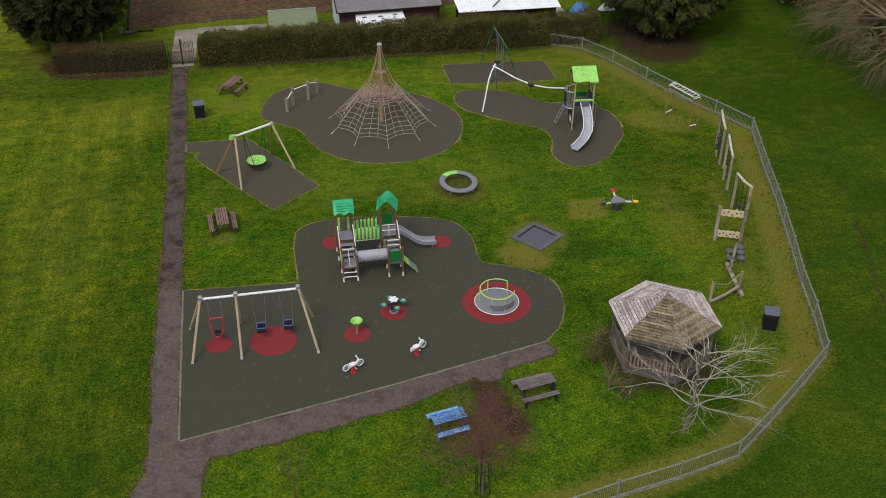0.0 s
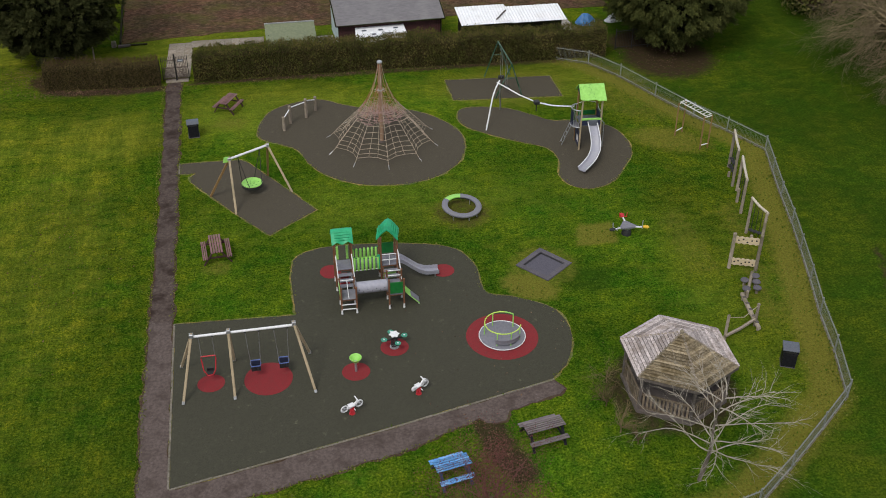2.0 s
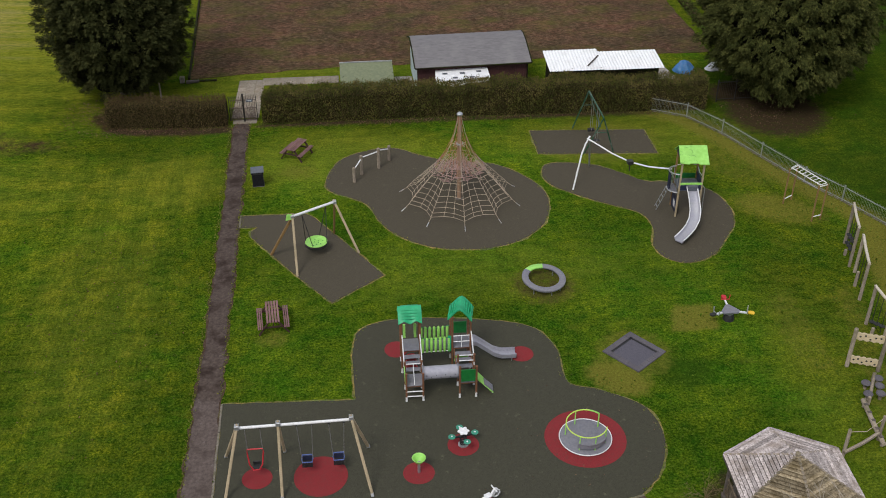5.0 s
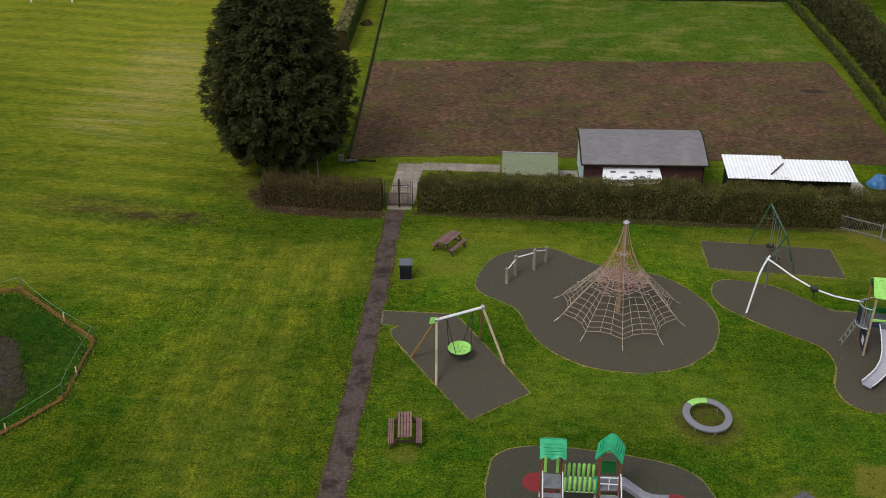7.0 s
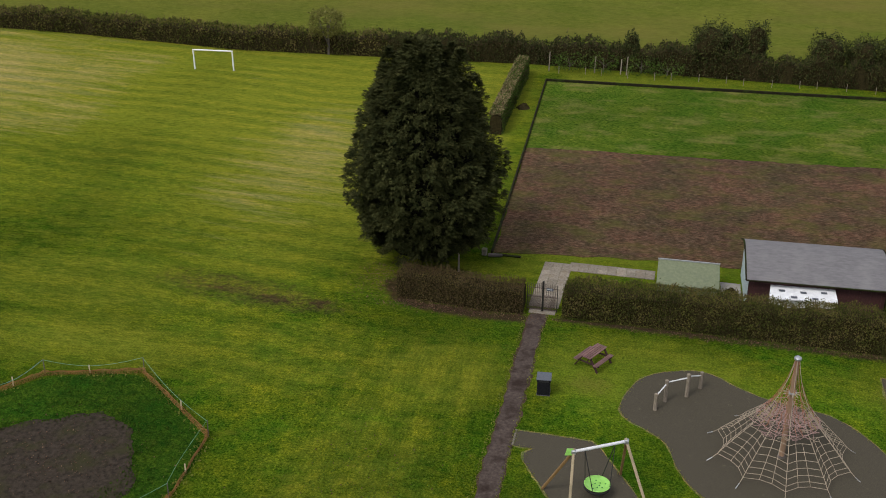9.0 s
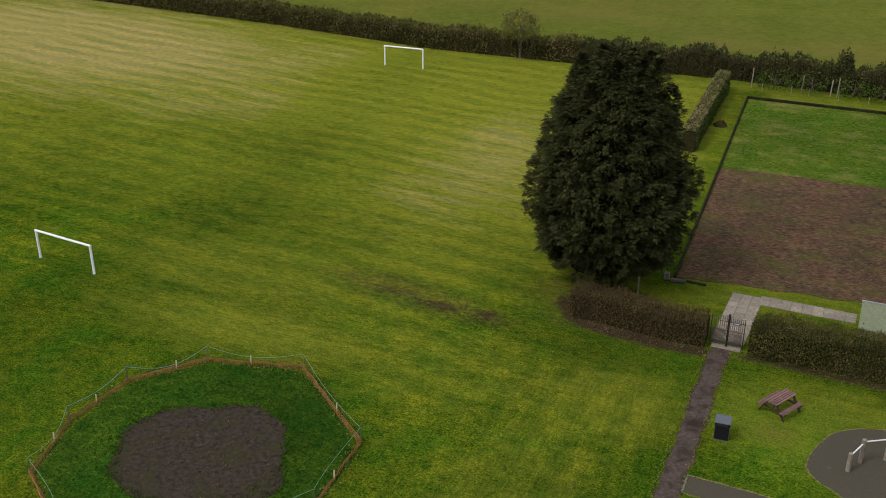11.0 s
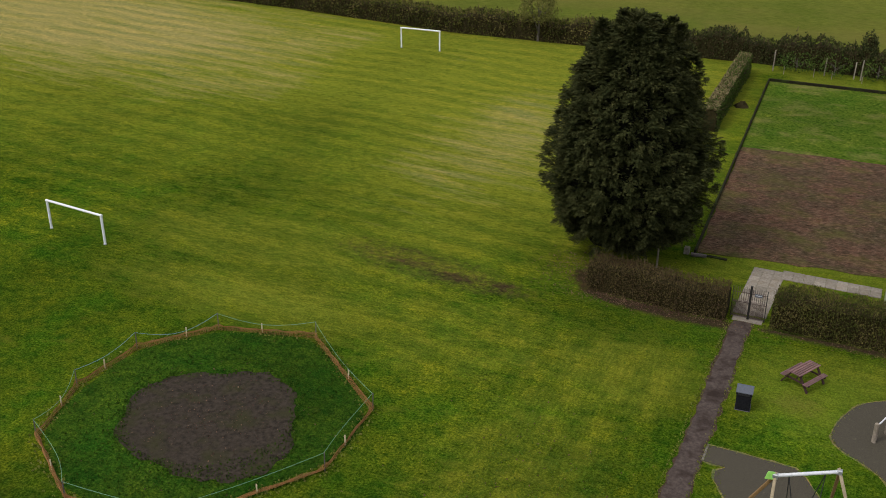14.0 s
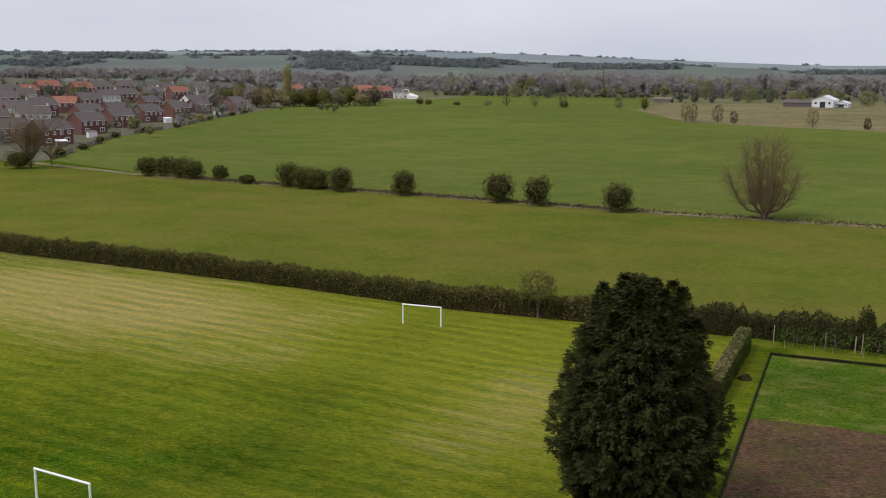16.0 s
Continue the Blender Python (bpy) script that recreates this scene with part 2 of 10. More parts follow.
def turf(name, deep, mid, pale, straw, streak=(1, 1, 1), fine=9.0, patch=0.35, straw_at=0.62, stripe=None, wear=False, calm=1.0):
    """Grass seen from above: blades, tufts, patches and mowing lines, with worn ground where the mesh says so."""
    m, n, l, p = nodes_of(name)
    g = n.new("ShaderNodeNewGeometry").outputs["Position"]
    blade = noise_node(n, l, g, fine, 8.0, 0.8, streak)
    tuft = noise_node(n, l, g, patch * 4.2, 5.0, 0.65)
    wide = noise_node(n, l, g, patch * 0.28, 4.0, 0.6)
    col = ramp_node(n, l, blade, [(0.4, deep), (0.5, mid), (0.61, pale)])
    tone = ramp_node(n, l, tuft, [(0.32, (1 - 0.48 * calm, 1 - 0.3 * calm, 0.8)), (0.5, grey(0.98)), (0.7, (1 + 0.46 * calm, 1 + 0.27 * calm, 1.1))])
    col = mix_node(n, l, 1.0, col, tone, "MULTIPLY")
    big = ramp_node(n, l, wide, [(0.36, grey(1 - 0.32 * calm)), (0.66, (1 + 0.32 * calm, 1 + 0.2 * calm, 1 + 0.1 * calm))])
    col = mix_node(n, l, 1.0, col, big, "MULTIPLY")
    hue = ramp_node(n, l, noise_node(n, l, g, patch * 0.9, 4.0, 0.65), [(0.36, (1 - 0.32 * calm, 1 - 0.06 * calm, 0.9)), (0.5, grey(1.0)), (0.66, (1 + 0.4 * calm, 1 + 0.16 * calm, 1.1))])
    col = mix_node(n, l, 1.0, col, hue, "MULTIPLY")
    clumps = ramp_node(n, l, noise_node(n, l, g, fine * 0.42, 6.0, 0.7), [(0.36, (1 - 0.32 * calm, 1 - 0.27 * calm, 1 - 0.25 * calm)), (0.5, grey(1.0)), (0.66, (1 + 0.32 * calm, 1 + 0.26 * calm, 1 + 0.2 * calm))])
    col = mix_node(n, l, 1.0, col, clumps, "MULTIPLY")
    if stripe:
        wv = n.new("ShaderNodeTexWave")
        wv.bands_direction = stripe[0]
        wv.inputs["Scale"].default_value, wv.inputs["Distortion"].default_value = stripe[1], 5.0
        wv.inputs["Detail"].default_value, wv.inputs["Detail Scale"].default_value = 3.0, 0.6
        l.new(g, wv.inputs["Vector"])
        band = ramp_node(n, l, wv.outputs["Fac"], [(0.25, grey(1 - stripe[2])), (0.75, grey(1 + stripe[2]))])
        where = ramp_node(n, l, noise_node(n, l, g, 0.06, 2.0), [(0.35, grey(0.15)), (0.6, grey(1.0))])
        col = mix_node(n, l, where, col, mix_node(n, l, 1.0, col, band, "MULTIPLY"))
    dry = noise_node(n, l, g, patch * 1.1, 6.0, 0.7, (1.0, 1.7, 1.0))
    mask = ramp_node(n, l, dry, [(straw_at - 0.05, grey(0)), (straw_at + 0.16, grey(0.6))])
    col = mix_node(n, l, mask, col, straw)
    if wear:
        at = n.new("ShaderNodeAttribute")
        at.attribute_name = "worn"
        sp = n.new("ShaderNodeSeparateColor")
        l.new(at.outputs["Color"], sp.inputs["Color"])
        rag = noise_node(n, l, g, 2.6, 5.0, 0.7)
        sweep = noise_node(n, l, g, 1.1, 7.0, 0.75, (0.5, 1.4, 1.0))
        shade = ramp_node(n, l, blade, [(0.3, grey(0.5)), (0.5, grey(1.0)), (0.72, grey(1.5))])
        tilt = n.new("ShaderNodeMapping")
        tilt.inputs["Rotation"].default_value = (0, 0, radians(7))
        l.new(g, tilt.inputs["Vector"])
        tilted = tilt.outputs["Vector"]
        at2 = n.new("ShaderNodeAttribute")
        at2.attribute_name = "dry"
        sp2 = n.new("ShaderNodeSeparateColor")
        l.new(at2.outputs["Color"], sp2.inputs["Color"])
        mow = noise_node(n, l, tilted, 0.85, 10.0, 0.78, (0.13, 1.25, 1.0))
        # Green is bare soil, its brown deepened for the shade under the right conifer
        for src, chan, tint, low, high, most in ((sweep, "Alpha", (0.024, 0.047, 0.005), 0.6, 1.25, 0.95), (sweep, "Blue", (0.17, 0.184, 0.02), 0.66, 1.2, 0.85), (mow, "Straw", (0.29, 0.24, 0.088), 0.82, 1.06, 0.8), (rag, "Red", (0.145, 0.135, 0.023), 0.72, 1.15, 0.85), (rag, "Green", (0.044, 0.027, 0.018), 0.72, 1.1, 0.9)):
            mul = n.new("ShaderNodeMath")
            mul.operation = "MULTIPLY_ADD"
            l.new(src, mul.inputs[0])
            mul.inputs[1].default_value = 0.9
            l.new(at.outputs["Alpha"] if chan == "Alpha" else sp2.outputs["Red"] if chan == "Straw" else sp.outputs[chan], mul.inputs[2])
            k = ramp_node(n, l, mul.outputs[0], [(low / 1.6, grey(0)), (high / 1.6, grey(most))])
            half = n.new("ShaderNodeMath")
            half.operation = "DIVIDE"
            half.inputs[1].default_value = 1.6
            l.new(mul.outputs[0], half.inputs[0])
            l.new(half.outputs[0], k.node.inputs["Fac"])
            col = mix_node(n, l, k, col, mix_node(n, l, 1.0, shade, tint, "MULTIPLY"))
        wv = n.new("ShaderNodeTexWave")
        wv.bands_direction = "Y"
        wv.inputs["Scale"].default_value, wv.inputs["Distortion"].default_value = 0.13, 5.0
        wv.inputs["Detail"].default_value, wv.inputs["Detail Scale"].default_value = 4.0, 0.9
        l.new(tilted, wv.inputs["Vector"])
        mown = mix_node(n, l, 1.0, col, ramp_node(n, l, wv.outputs["Fac"], [(0.2, (0.78, 0.87, 0.88)), (0.8, (1.2, 1.12, 1.08))]), "MULTIPLY")
        where = ramp_node(n, l, noise_node(n, l, g, 0.09, 5.0, 0.7), [(0.4, grey(0.1)), (0.6, grey(1.0))])
        col = mix_node(n, l, mix_node(n, l, 1.0, where, sp2.outputs["Green"], "MULTIPLY"), col, mown)
        for chan, way in (("Green", (0.55, 1.7, 1.0)), ("Blue", (1.6, 0.3, 1.0))):
            line = noise_node(n, l, g, 2.6, 9.0, 0.84, way)
            lined = mix_node(n, l, 1.0, col, ramp_node(n, l, line, [(0.39, (0.6, 0.68, 0.6)), (0.5, (1.0, 1.0, 1.0)), (0.61, (1.5, 1.32, 1.25))]), "MULTIPLY")
            col = mix_node(n, l, sp2.outputs[chan], col, lined)
        up = n.new("ShaderNodeTexWave")
        up.bands_direction = "X"
        up.inputs["Scale"].default_value, up.inputs["Distortion"].default_value = 0.16, 4.0
        up.inputs["Detail"].default_value, up.inputs["Detail Scale"].default_value = 4.0, 0.8
        l.new(g, up.inputs["Vector"])
        rows = mix_node(n, l, 1.0, col, ramp_node(n, l, up.outputs["Fac"], [(0.2, (0.84, 0.9, 0.9)), (0.8, (1.17, 1.1, 1.06))]), "MULTIPLY")
        col = mix_node(n, l, sp2.outputs["Blue"], col, rows)
        fresh = mix_node(n, l, 1.0, col, (0.93, 1.07, 1.0), "MULTIPLY")
        col = mix_node(n, l, at2.outputs["Alpha"], col, fresh)
    l.new(col, p.inputs["Base Color"])
    p.inputs["Roughness"].default_value = 1.0
    p.inputs["Specular IOR Level"].default_value = 0.0
    b = n.new("ShaderNodeBump")
    b.inputs["Strength"].default_value, b.inputs["Distance"].default_value = 0.8, 0.09
    l.new(blade, b.inputs["Height"])
    l.new(b.outputs["Normal"], p.inputs["Normal"])
    return m


GRASS = turf("park_grass", (0.021, 0.044, 0.003), (0.05, 0.092, 0.006), (0.116, 0.16, 0.015), (0.15, 0.145, 0.018), wear=True, calm=1.0)
LAWN = turf("plot_grass", (0.022, 0.046, 0.005), (0.054, 0.1, 0.011), (0.125, 0.165, 0.024), (0.22, 0.185, 0.06), streak=(0.6, 2.0, 1), fine=6.0, straw_at=0.55, patch=0.2, calm=0.55)
CROP = turf("crop_grass", (0.082, 0.105, 0.023), (0.103, 0.128, 0.031), (0.125, 0.148, 0.039), (0.15, 0.135, 0.048), calm=0.3, fine=2.0, patch=0.03, straw_at=0.6)
CROP_THIN = turf("thin_crop_over_soil", (0.083, 0.101, 0.015), (0.103, 0.121, 0.02), (0.125, 0.139, 0.026), (0.147, 0.119, 0.034), streak=(0.5, 1.6, 1), calm=0.36, fine=2.0, patch=0.024, straw_at=0.5)
ROUGH_PASTURE = turf("rough_pasture", (0.115, 0.108, 0.05), (0.16, 0.145, 0.078), (0.21, 0.185, 0.11), (0.25, 0.205, 0.14), fine=0.6, patch=0.05, straw_at=0.55, calm=0.45)
SOIL = turf("tilled_soil", (0.034, 0.021, 0.013), (0.086, 0.055, 0.036), (0.165, 0.108, 0.074), (0.085, 0.09, 0.02), streak=(0.5, 2.2, 1), fine=5.0, patch=0.26, straw_at=0.52, calm=0.5)
MUD = surface("dark_soil", (0.01, 0.0075, 0.005), (0.058, 0.044, 0.031), 4.0, 0.9, bump=1.0, dist=0.08, stain=(0.034, 0.034, 0.012), stain_amount=0.7, whole=True)
RUBBER = surface("wet_pour_rubber", (0.024, 0.0235, 0.016), (0.068, 0.066, 0.046), 30.0, 0.78, bump=0.4, dist=0.006, stain=(0.06, 0.06, 0.04), stain_amount=0.5, whole=True, lichen=(0.19, 0.18, 0.115))
RED_RUBBER = surface("red_wet_pour_rubber", (0.12, 0.014, 0.016), (0.26, 0.032, 0.036), 40.0, 0.75, bump=0.3, dist=0.005, stain=(0.15, 0.035, 0.033), stain_amount=0.6, whole=True)
ASPHALT = surface("worn_asphalt", (0.062, 0.048, 0.042), (0.128, 0.1, 0.088), 7.0, 0.85, bump=0.5, dist=0.01, stain=(0.045, 0.033, 0.027), stain_amount=0.55, whole=True, lichen=(0.24, 0.215, 0.2))
ASPHALT_OLD = surface("damp_brown_asphalt", (0.034, 0.024, 0.019), (0.1, 0.075, 0.062), 6.0, 0.6, bump=0.5, dist=0.01, stain=(0.022, 0.013, 0.009), stain_amount=0.85, whole=True, lichen=(0.17, 0.145, 0.12))
PATH_RIM = surface("muddy_path_rim", (0.03, 0.018, 0.012), (0.085, 0.056, 0.036), 9.0, 0.95, bump=0.6, dist=0.02, stain=(0.09, 0.085, 0.03), stain_amount=0.6, whole=True)
DRY_RIM = turf("dry_grass_rim", (0.12, 0.13, 0.032), (0.19, 0.185, 0.062), (0.28, 0.25, 0.115), (0.22, 0.19, 0.09), fine=14.0, patch=1.2, straw_at=0.55)
RUBBER_BROWN = surface("brown_grey_wet_pour", (0.04, 0.034, 0.024), (0.086, 0.075, 0.053), 30.0, 0.8, bump=0.4, dist=0.006, stain=(0.07, 0.062, 0.042), stain_amount=0.6, whole=True, lichen=(0.17, 0.155, 0.105))
KERB = surface("concrete_edging", (0.09, 0.08, 0.062), (0.24, 0.215, 0.175), 14.0, 0.9, bump=0.4, stain=(0.1, 0.095, 0.05), stain_amount=0.7, island=0.15, whole=True)
SLAB = surface("paving_slab", (0.14, 0.12, 0.094), (0.31, 0.27, 0.215), 9.0, 0.9, bump=0.3, stain=(0.2, 0.16, 0.11), stain_amount=0.5, island=0.18, whole=True)

BARK = surface("bark", (0.05, 0.04, 0.03), (0.16, 0.135, 0.11), 5.0, 0.95, bump=0.7, grain=(1, 1, 0.25))
PALE_BARK = surface("pale_bark", (0.19, 0.166, 0.13), (0.4, 0.36, 0.295), 6.0, 0.9, bump=0.4, stain=(0.12, 0.12, 0.06), stain_amount=0.5)
TWIG = surface("brown_twigs", (0.05, 0.038, 0.02), (0.14, 0.1, 0.055), 8.0, 0.95, bump=0.0, island=0.3, spec=0.04)
WILLOW = surface("tan_twigs", (0.09, 0.068, 0.035), (0.23, 0.175, 0.095), 8.0, 0.95, bump=0.0, island=0.3, spec=0.04)
RED_TWIG = surface("red_brown_twigs", (0.075, 0.03, 0.027), (0.17, 0.072, 0.06), 8.0, 0.95, bump=0.0, island=0.3)
# dark twig brown, deep enough to pass for the shade between leaves
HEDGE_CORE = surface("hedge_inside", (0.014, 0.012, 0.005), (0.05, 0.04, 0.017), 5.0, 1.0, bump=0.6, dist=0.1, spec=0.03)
HEDGE = foliage("hedge_leaves", [(0.33, (0.024, 0.032, 0.007)), (0.45, (0.07, 0.082, 0.015)), (0.57, (0.135, 0.125, 0.032)), (0.72, (0.22, 0.168, 0.07))], through=0.18, clump=0.9, leafwise=0.2)
HEDGE_BROWN = foliage("bare_hedge_leaves", [(0.25, (0.04, 0.026, 0.013)), (0.42, (0.085, 0.055, 0.027)), (0.6, (0.095, 0.08, 0.024)), (0.82, (0.19, 0.13, 0.068))], clump=0.8, leafwise=0.3)
HEDGE_GREEN = foliage("clipped_hedge_leaves", [(0.1, (0.028, 0.05, 0.008)), (0.5, (0.058, 0.1, 0.016)), (0.9, (0.12, 0.15, 0.03))], leafwise=0.4)
HEDGE_DARK = foliage("dark_evergreen_leaves", [(0.1, (0.016, 0.023, 0.007)), (0.5, (0.042, 0.052, 0.015)), (0.9, (0.1, 0.1, 0.03))], through=0.1)
SHRUB = foliage("dark_shrub_leaves", [(0.1, (0.03, 0.035, 0.009)), (0.45, (0.074, 0.08, 0.02)), (0.85, (0.16, 0.15, 0.044))], through=0.2)
FIR = foliage("conifer_sprays", [(0.12, (0.012, 0.018, 0.006)), (0.42, (0.029, 0.035, 0.011)), (0.66, (0.066, 0.068, 0.022)), (0.88, (0.145, 0.13, 0.048))], through=0.08, clump=1.2, leafwise=0.4)
FIR_LIGHT = foliage("yellow_green_conifer_sprays", [(0.12, (0.014, 0.02, 0.006)), (0.42, (0.034, 0.042, 0.011)), (0.64, (0.085, 0.09, 0.024)), (0.86, (0.19, 0.18, 0.058))], through=0.1, clump=1.2, leafwise=0.4)
# near-black: shade inside the crown, put into a colour
FIR_INNER_SHADE = surface("conifer_inner_shade", (0.004, 0.005, 0.003), (0.014, 0.014, 0.008), 3.0, 1.0, bump=0.5, dist=0.1, spec=0.03)
FRESH = foliage("spring_leaves", [(0.1, (0.085, 0.088, 0.02)), (0.5, (0.15, 0.148, 0.038)), (0.9, (0.24, 0.225, 0.068))], through=0.3)
BUD = foliage("brown_buds", [(0.1, (0.06, 0.045, 0.03)), (0.5, (0.11, 0.085, 0.055)), (0.9, (0.17, 0.14, 0.08))])


# ---- the ground: one sheet to the horizon ----
def axis_lines(lo, hi, step, far):
    inner = list(np.arange(lo, hi + step / 2, step))
    out, d, k = [], step, 0.0
    while k < far:
        d *= 1.35
        k += d
        out.append(k)
    return [lo - k for k in reversed(out)] + inner + [hi + k for k in out]


gx, gy = axis_lines(-70, 46, 0.5, 4600), axis_lines(-20, 92, 0.5, 4600)
GX, GY = np.meshgrid(gx, gy)
gz = np.zeros_like(GX)


def soft_in(d, edge):
    """1 inside, 0 outside, from a distance that is negative inside."""
    return np.clip(0.5 - d / edge, 0, 1)


def oval(x, y, rx, ry, edge=0.5, turn=0.0):
    c, s = math.cos(radians(turn)), math.sin(radians(turn))
    u, v = (GX - x) * c + (GY - y) * s, -(GX - x) * s + (GY - y) * c
    d = (np.sqrt((u / rx) ** 2 + (v / ry) ** 2) - 1) * min(rx, ry)
    return soft_in(d, edge)


def band(line, half, edge=0.5):
    best = np.full_like(GX, 1e9)
    for (x0, y0), (x1, y1) in zip(line, line[1:]):
        t = np.clip(((GX - x0) * (x1 - x0) + (GY - y0) * (y1 - y0)) / ((x1 - x0) ** 2 + (y1 - y0) ** 2), 0, 1)
        best = np.minimum(best, np.hypot(GX - x0 - t * (x1 - x0), GY - y0 - t * (y1 - y0)))
    return soft_in(best - half, edge)


FENCE = [(1.6, -10.0), (5.4, -9.15), (9.3, -8.25), (13.2, -7.35), (17.34, -6.4), (20.21, -5.87), (23.06, -5.17), (25.3, -3.5), (27.67, -1.61), (29.75, 0.1), (30.7, 3.1), (31.4, 5.9), (32.25, 8.6), (33.04, 11.3), (33.75, 13.8), (34.45, 16.6), (35.2, 19.3), (35.95, 21.95), (34.6, 24.75), (33.25, 27.1), (31.8, 30.4), (30.4, 33.7), (28.85, 36.3), (26.6, 37.6)]
OCTAGON = [(-14.65, 23.0), (-20.4, 27.6), (-25.5, 26.25), (-28.1, 22.9), (-28.4, 18.9), (-27.2, 15.0), (-23.0, 12.2), (-18.2, 12.6), (-14.4, 18.2)]
def within(px, py, outline):
    """Which points lie inside the closed outline."""
    o = np.array(outline)
    hit = np.zeros(len(px), bool)
    for (x0, y0), (x1, y1) in zip(o, np.roll(o, -1, 0)):
        if y0 != y1:
            hit ^= ((y0 > py) != (y1 > py)) & (px < (x1 - x0) * (py - y0) / (y1 - y0) + x0)
    return hit


beyond = within(GX.ravel(), GY.ravel(), [(p[0], p[1]) for p in FENCE] + [(30, 44), (75, 50), (75, -70), (1.6, -70)]).reshape(GX.shape)
worn = np.maximum.reduce([
    0.9 * oval(17.8, 10.7, 1.6, 1.0, 0.5, -40), 0.8 * soft_in(np.maximum(np.abs(GX - 22.7 - 0.12 * (GY - 14.9)) - 1.2, np.abs(GY - 14.9) - 1.05), 0.3), 0.4 * soft_in(np.maximum(np.abs(GX - 27.3) - 1.1, np.abs(GY - 13.2) - 3.2), 0.9), 0.5 * oval(15.8, 18.3, 1.9, 1.9, 0.9),
    0.95 * band([(p[0] - 0.6, p[1] + 0.3) for p in FENCE], 0.9, 1.5), 0.55 * oval(2.1, 15.3, 1.0, 0.8, 0.8), 0.5 * oval(3.1, 31.6, 1.4, 1.1, 1.0),
    0.62 * oval(30.6, 24.4, 2.9, 1.7, 1.2, -28), 0.5 * oval(19.0, 12.4, 2.0, 2.0, 0.8), 0.45 * band([(29, 6), (31, 16)], 1.0, 1.4),
    0.45 * oval(22.0, 33.5, 5.0, 3.0, 1.6), 0.42 * oval(29.5, 29.5, 1.8, 4.0, 1.4, 30), 0.52 * oval(-16.3, 20.5, 1.2, 3.2, 0.9)])
# bare soil; the two ovals at the right conifer also carry its shade
bare = np.maximum.reduce([
    0.8 * band([(-10.2, 40.3), (-9.2, 38.6), (-7.6, 38.0), (-4, 37.6), (-1.6, 37.7)], 0.55, 0.8), 0.72 * band([(0.6, 38.15), (13, 37.75), (27, 37.3)], 0.4, 0.7),
    0.72 * oval(-7.6, 41.3, 2.8, 2.2, 1.4), 0.66 * oval(35.0, 36.4, 3.6, 3.8, 1.8, -20), 0.6 * oval(22.2, 2.0, 3.1, 3.1, 0.6), 0.7 * oval(34.4, 39.6, 3.4, 2.2, 1.4),
    0.72 * oval(-18.0, 37.2, 6.5, 0.4, 0.8, -8), 0.72 * oval(-16.0, 36.4, 4.0, 0.35, 0.8, -8), 0.85 * oval(-13.6, 36.8, 1.0, 0.4, 0.6, -8), 0.55 * oval(-20.5, 39.0, 5.0, 0.3, 0.7, -8), 0.4 * oval(-18.5, 37.4, 8.0, 2.2, 2.0, -8), 0.8 * band([(37.3, 11.2), (36.5, 8.6), (35.2, 5.0), (34.2, 1.0)], 0.16, 0.5), 0.85 * band([(13.5, 1.5), (13.7, 0.0), (14.3, -1.7)], 0.75, 0.8),
    0.45 * oval(15.8, 18.3, 1.75, 1.75, 0.9)])
bright = np.maximum.reduce([0.72 * oval(-44, 70, 80, 30, 20, -4), 0.55 * oval(-20, 55, 9, 26, 9), 0.38 * oval(-7, 20, 5.0, 16, 6), 0.5 * oval(-5, 31, 5, 4, 4), 0.42 * oval(-14, 31, 9, 5, 5), 0.6 * oval(-25, 30.2, 11, 3.2, 5), 0.2 * oval(-24, 6, 14, 10, 8), 0.18 * oval(-4, 6, 2.5, 16, 4), 0.5 * oval(6, 33, 8, 4.5, 4), 0.48 * oval(24, 34, 10, 4, 4), 0.36 * oval(12, 20, 14, 4, 5), 0.34 * oval(27.5, 8, 4, 14, 5), 0.5 * oval(-29, 37, 15, 6, 7)])
bright = np.maximum(bright - 0.35 * band([(-5.6, 46), (-6.2, 86)], 1.6, 1.5) - 0.08 * oval(-44, 48, 17, 14, 14) - 0.13 * band([(-40.5, 84), (-37.4, 62), (-34.7, 46)], 3.0, 12) - 0.16 * oval(-50, 54, 26, 9, 9, -6), 0)
straw = np.maximum.reduce([0.6 * oval(-82, 77, 44, 19, 22, -6), 0.46 * oval(-95, 92, 60, 8, 10, -4), 0.44 * oval(-48, 82, 24, 8, 11, -4), 0.48 * oval(-23, 60, 10, 24, 16), 0.44 * oval(-62, 66, 36, 14, 16)])
straw = np.maximum(straw - 0.5 * band([(-5.6, 46), (-6.2, 86)], 1.6, 1.5) - 0.25 * band([(-41.5, 85), (-38.4, 58), (-33.7, 44)], 3.0, 6), 0)
across = np.clip(soft_in(27 - GY, 8.0) * soft_in(GX + 7, 6.0), 0, 1)
along = 0.7 * soft_in(np.maximum(np.abs(GX + 7) - 6, np.abs(GY - 16) - 18), 5.0)
# darker green grass: beyond the fence, to the right, and in single patches
darker = np.maximum.reduce([0.54 * beyond, 0.85 * soft_in(42.0 - GX + 0.05 * (GY - 20), 12.0) * (GY < 60) * (GY > -12), 0.4 * oval(-6, 36, 7, 3, 3), 0.34 * oval(-33, 34, 12, 8, 7), 0.4 * band([(-41.5, 85), (-38.4, 58), (-33.7, 44), (-36, 34)], 3.5, 7), 0.6 * oval(21.0, 10.9, 1.5, 1.3, 0.8), 0.75 * band([(27.9, 24.3), (30.4, 22.7), (32.6, 21.7)], 0.18, 0.5), 0.26 * oval(20, 18, 6, 6, 4), 0.16 * oval(4, 22, 5, 8, 4), 0.42 * oval(-12, -4, 14, 14, 10)])
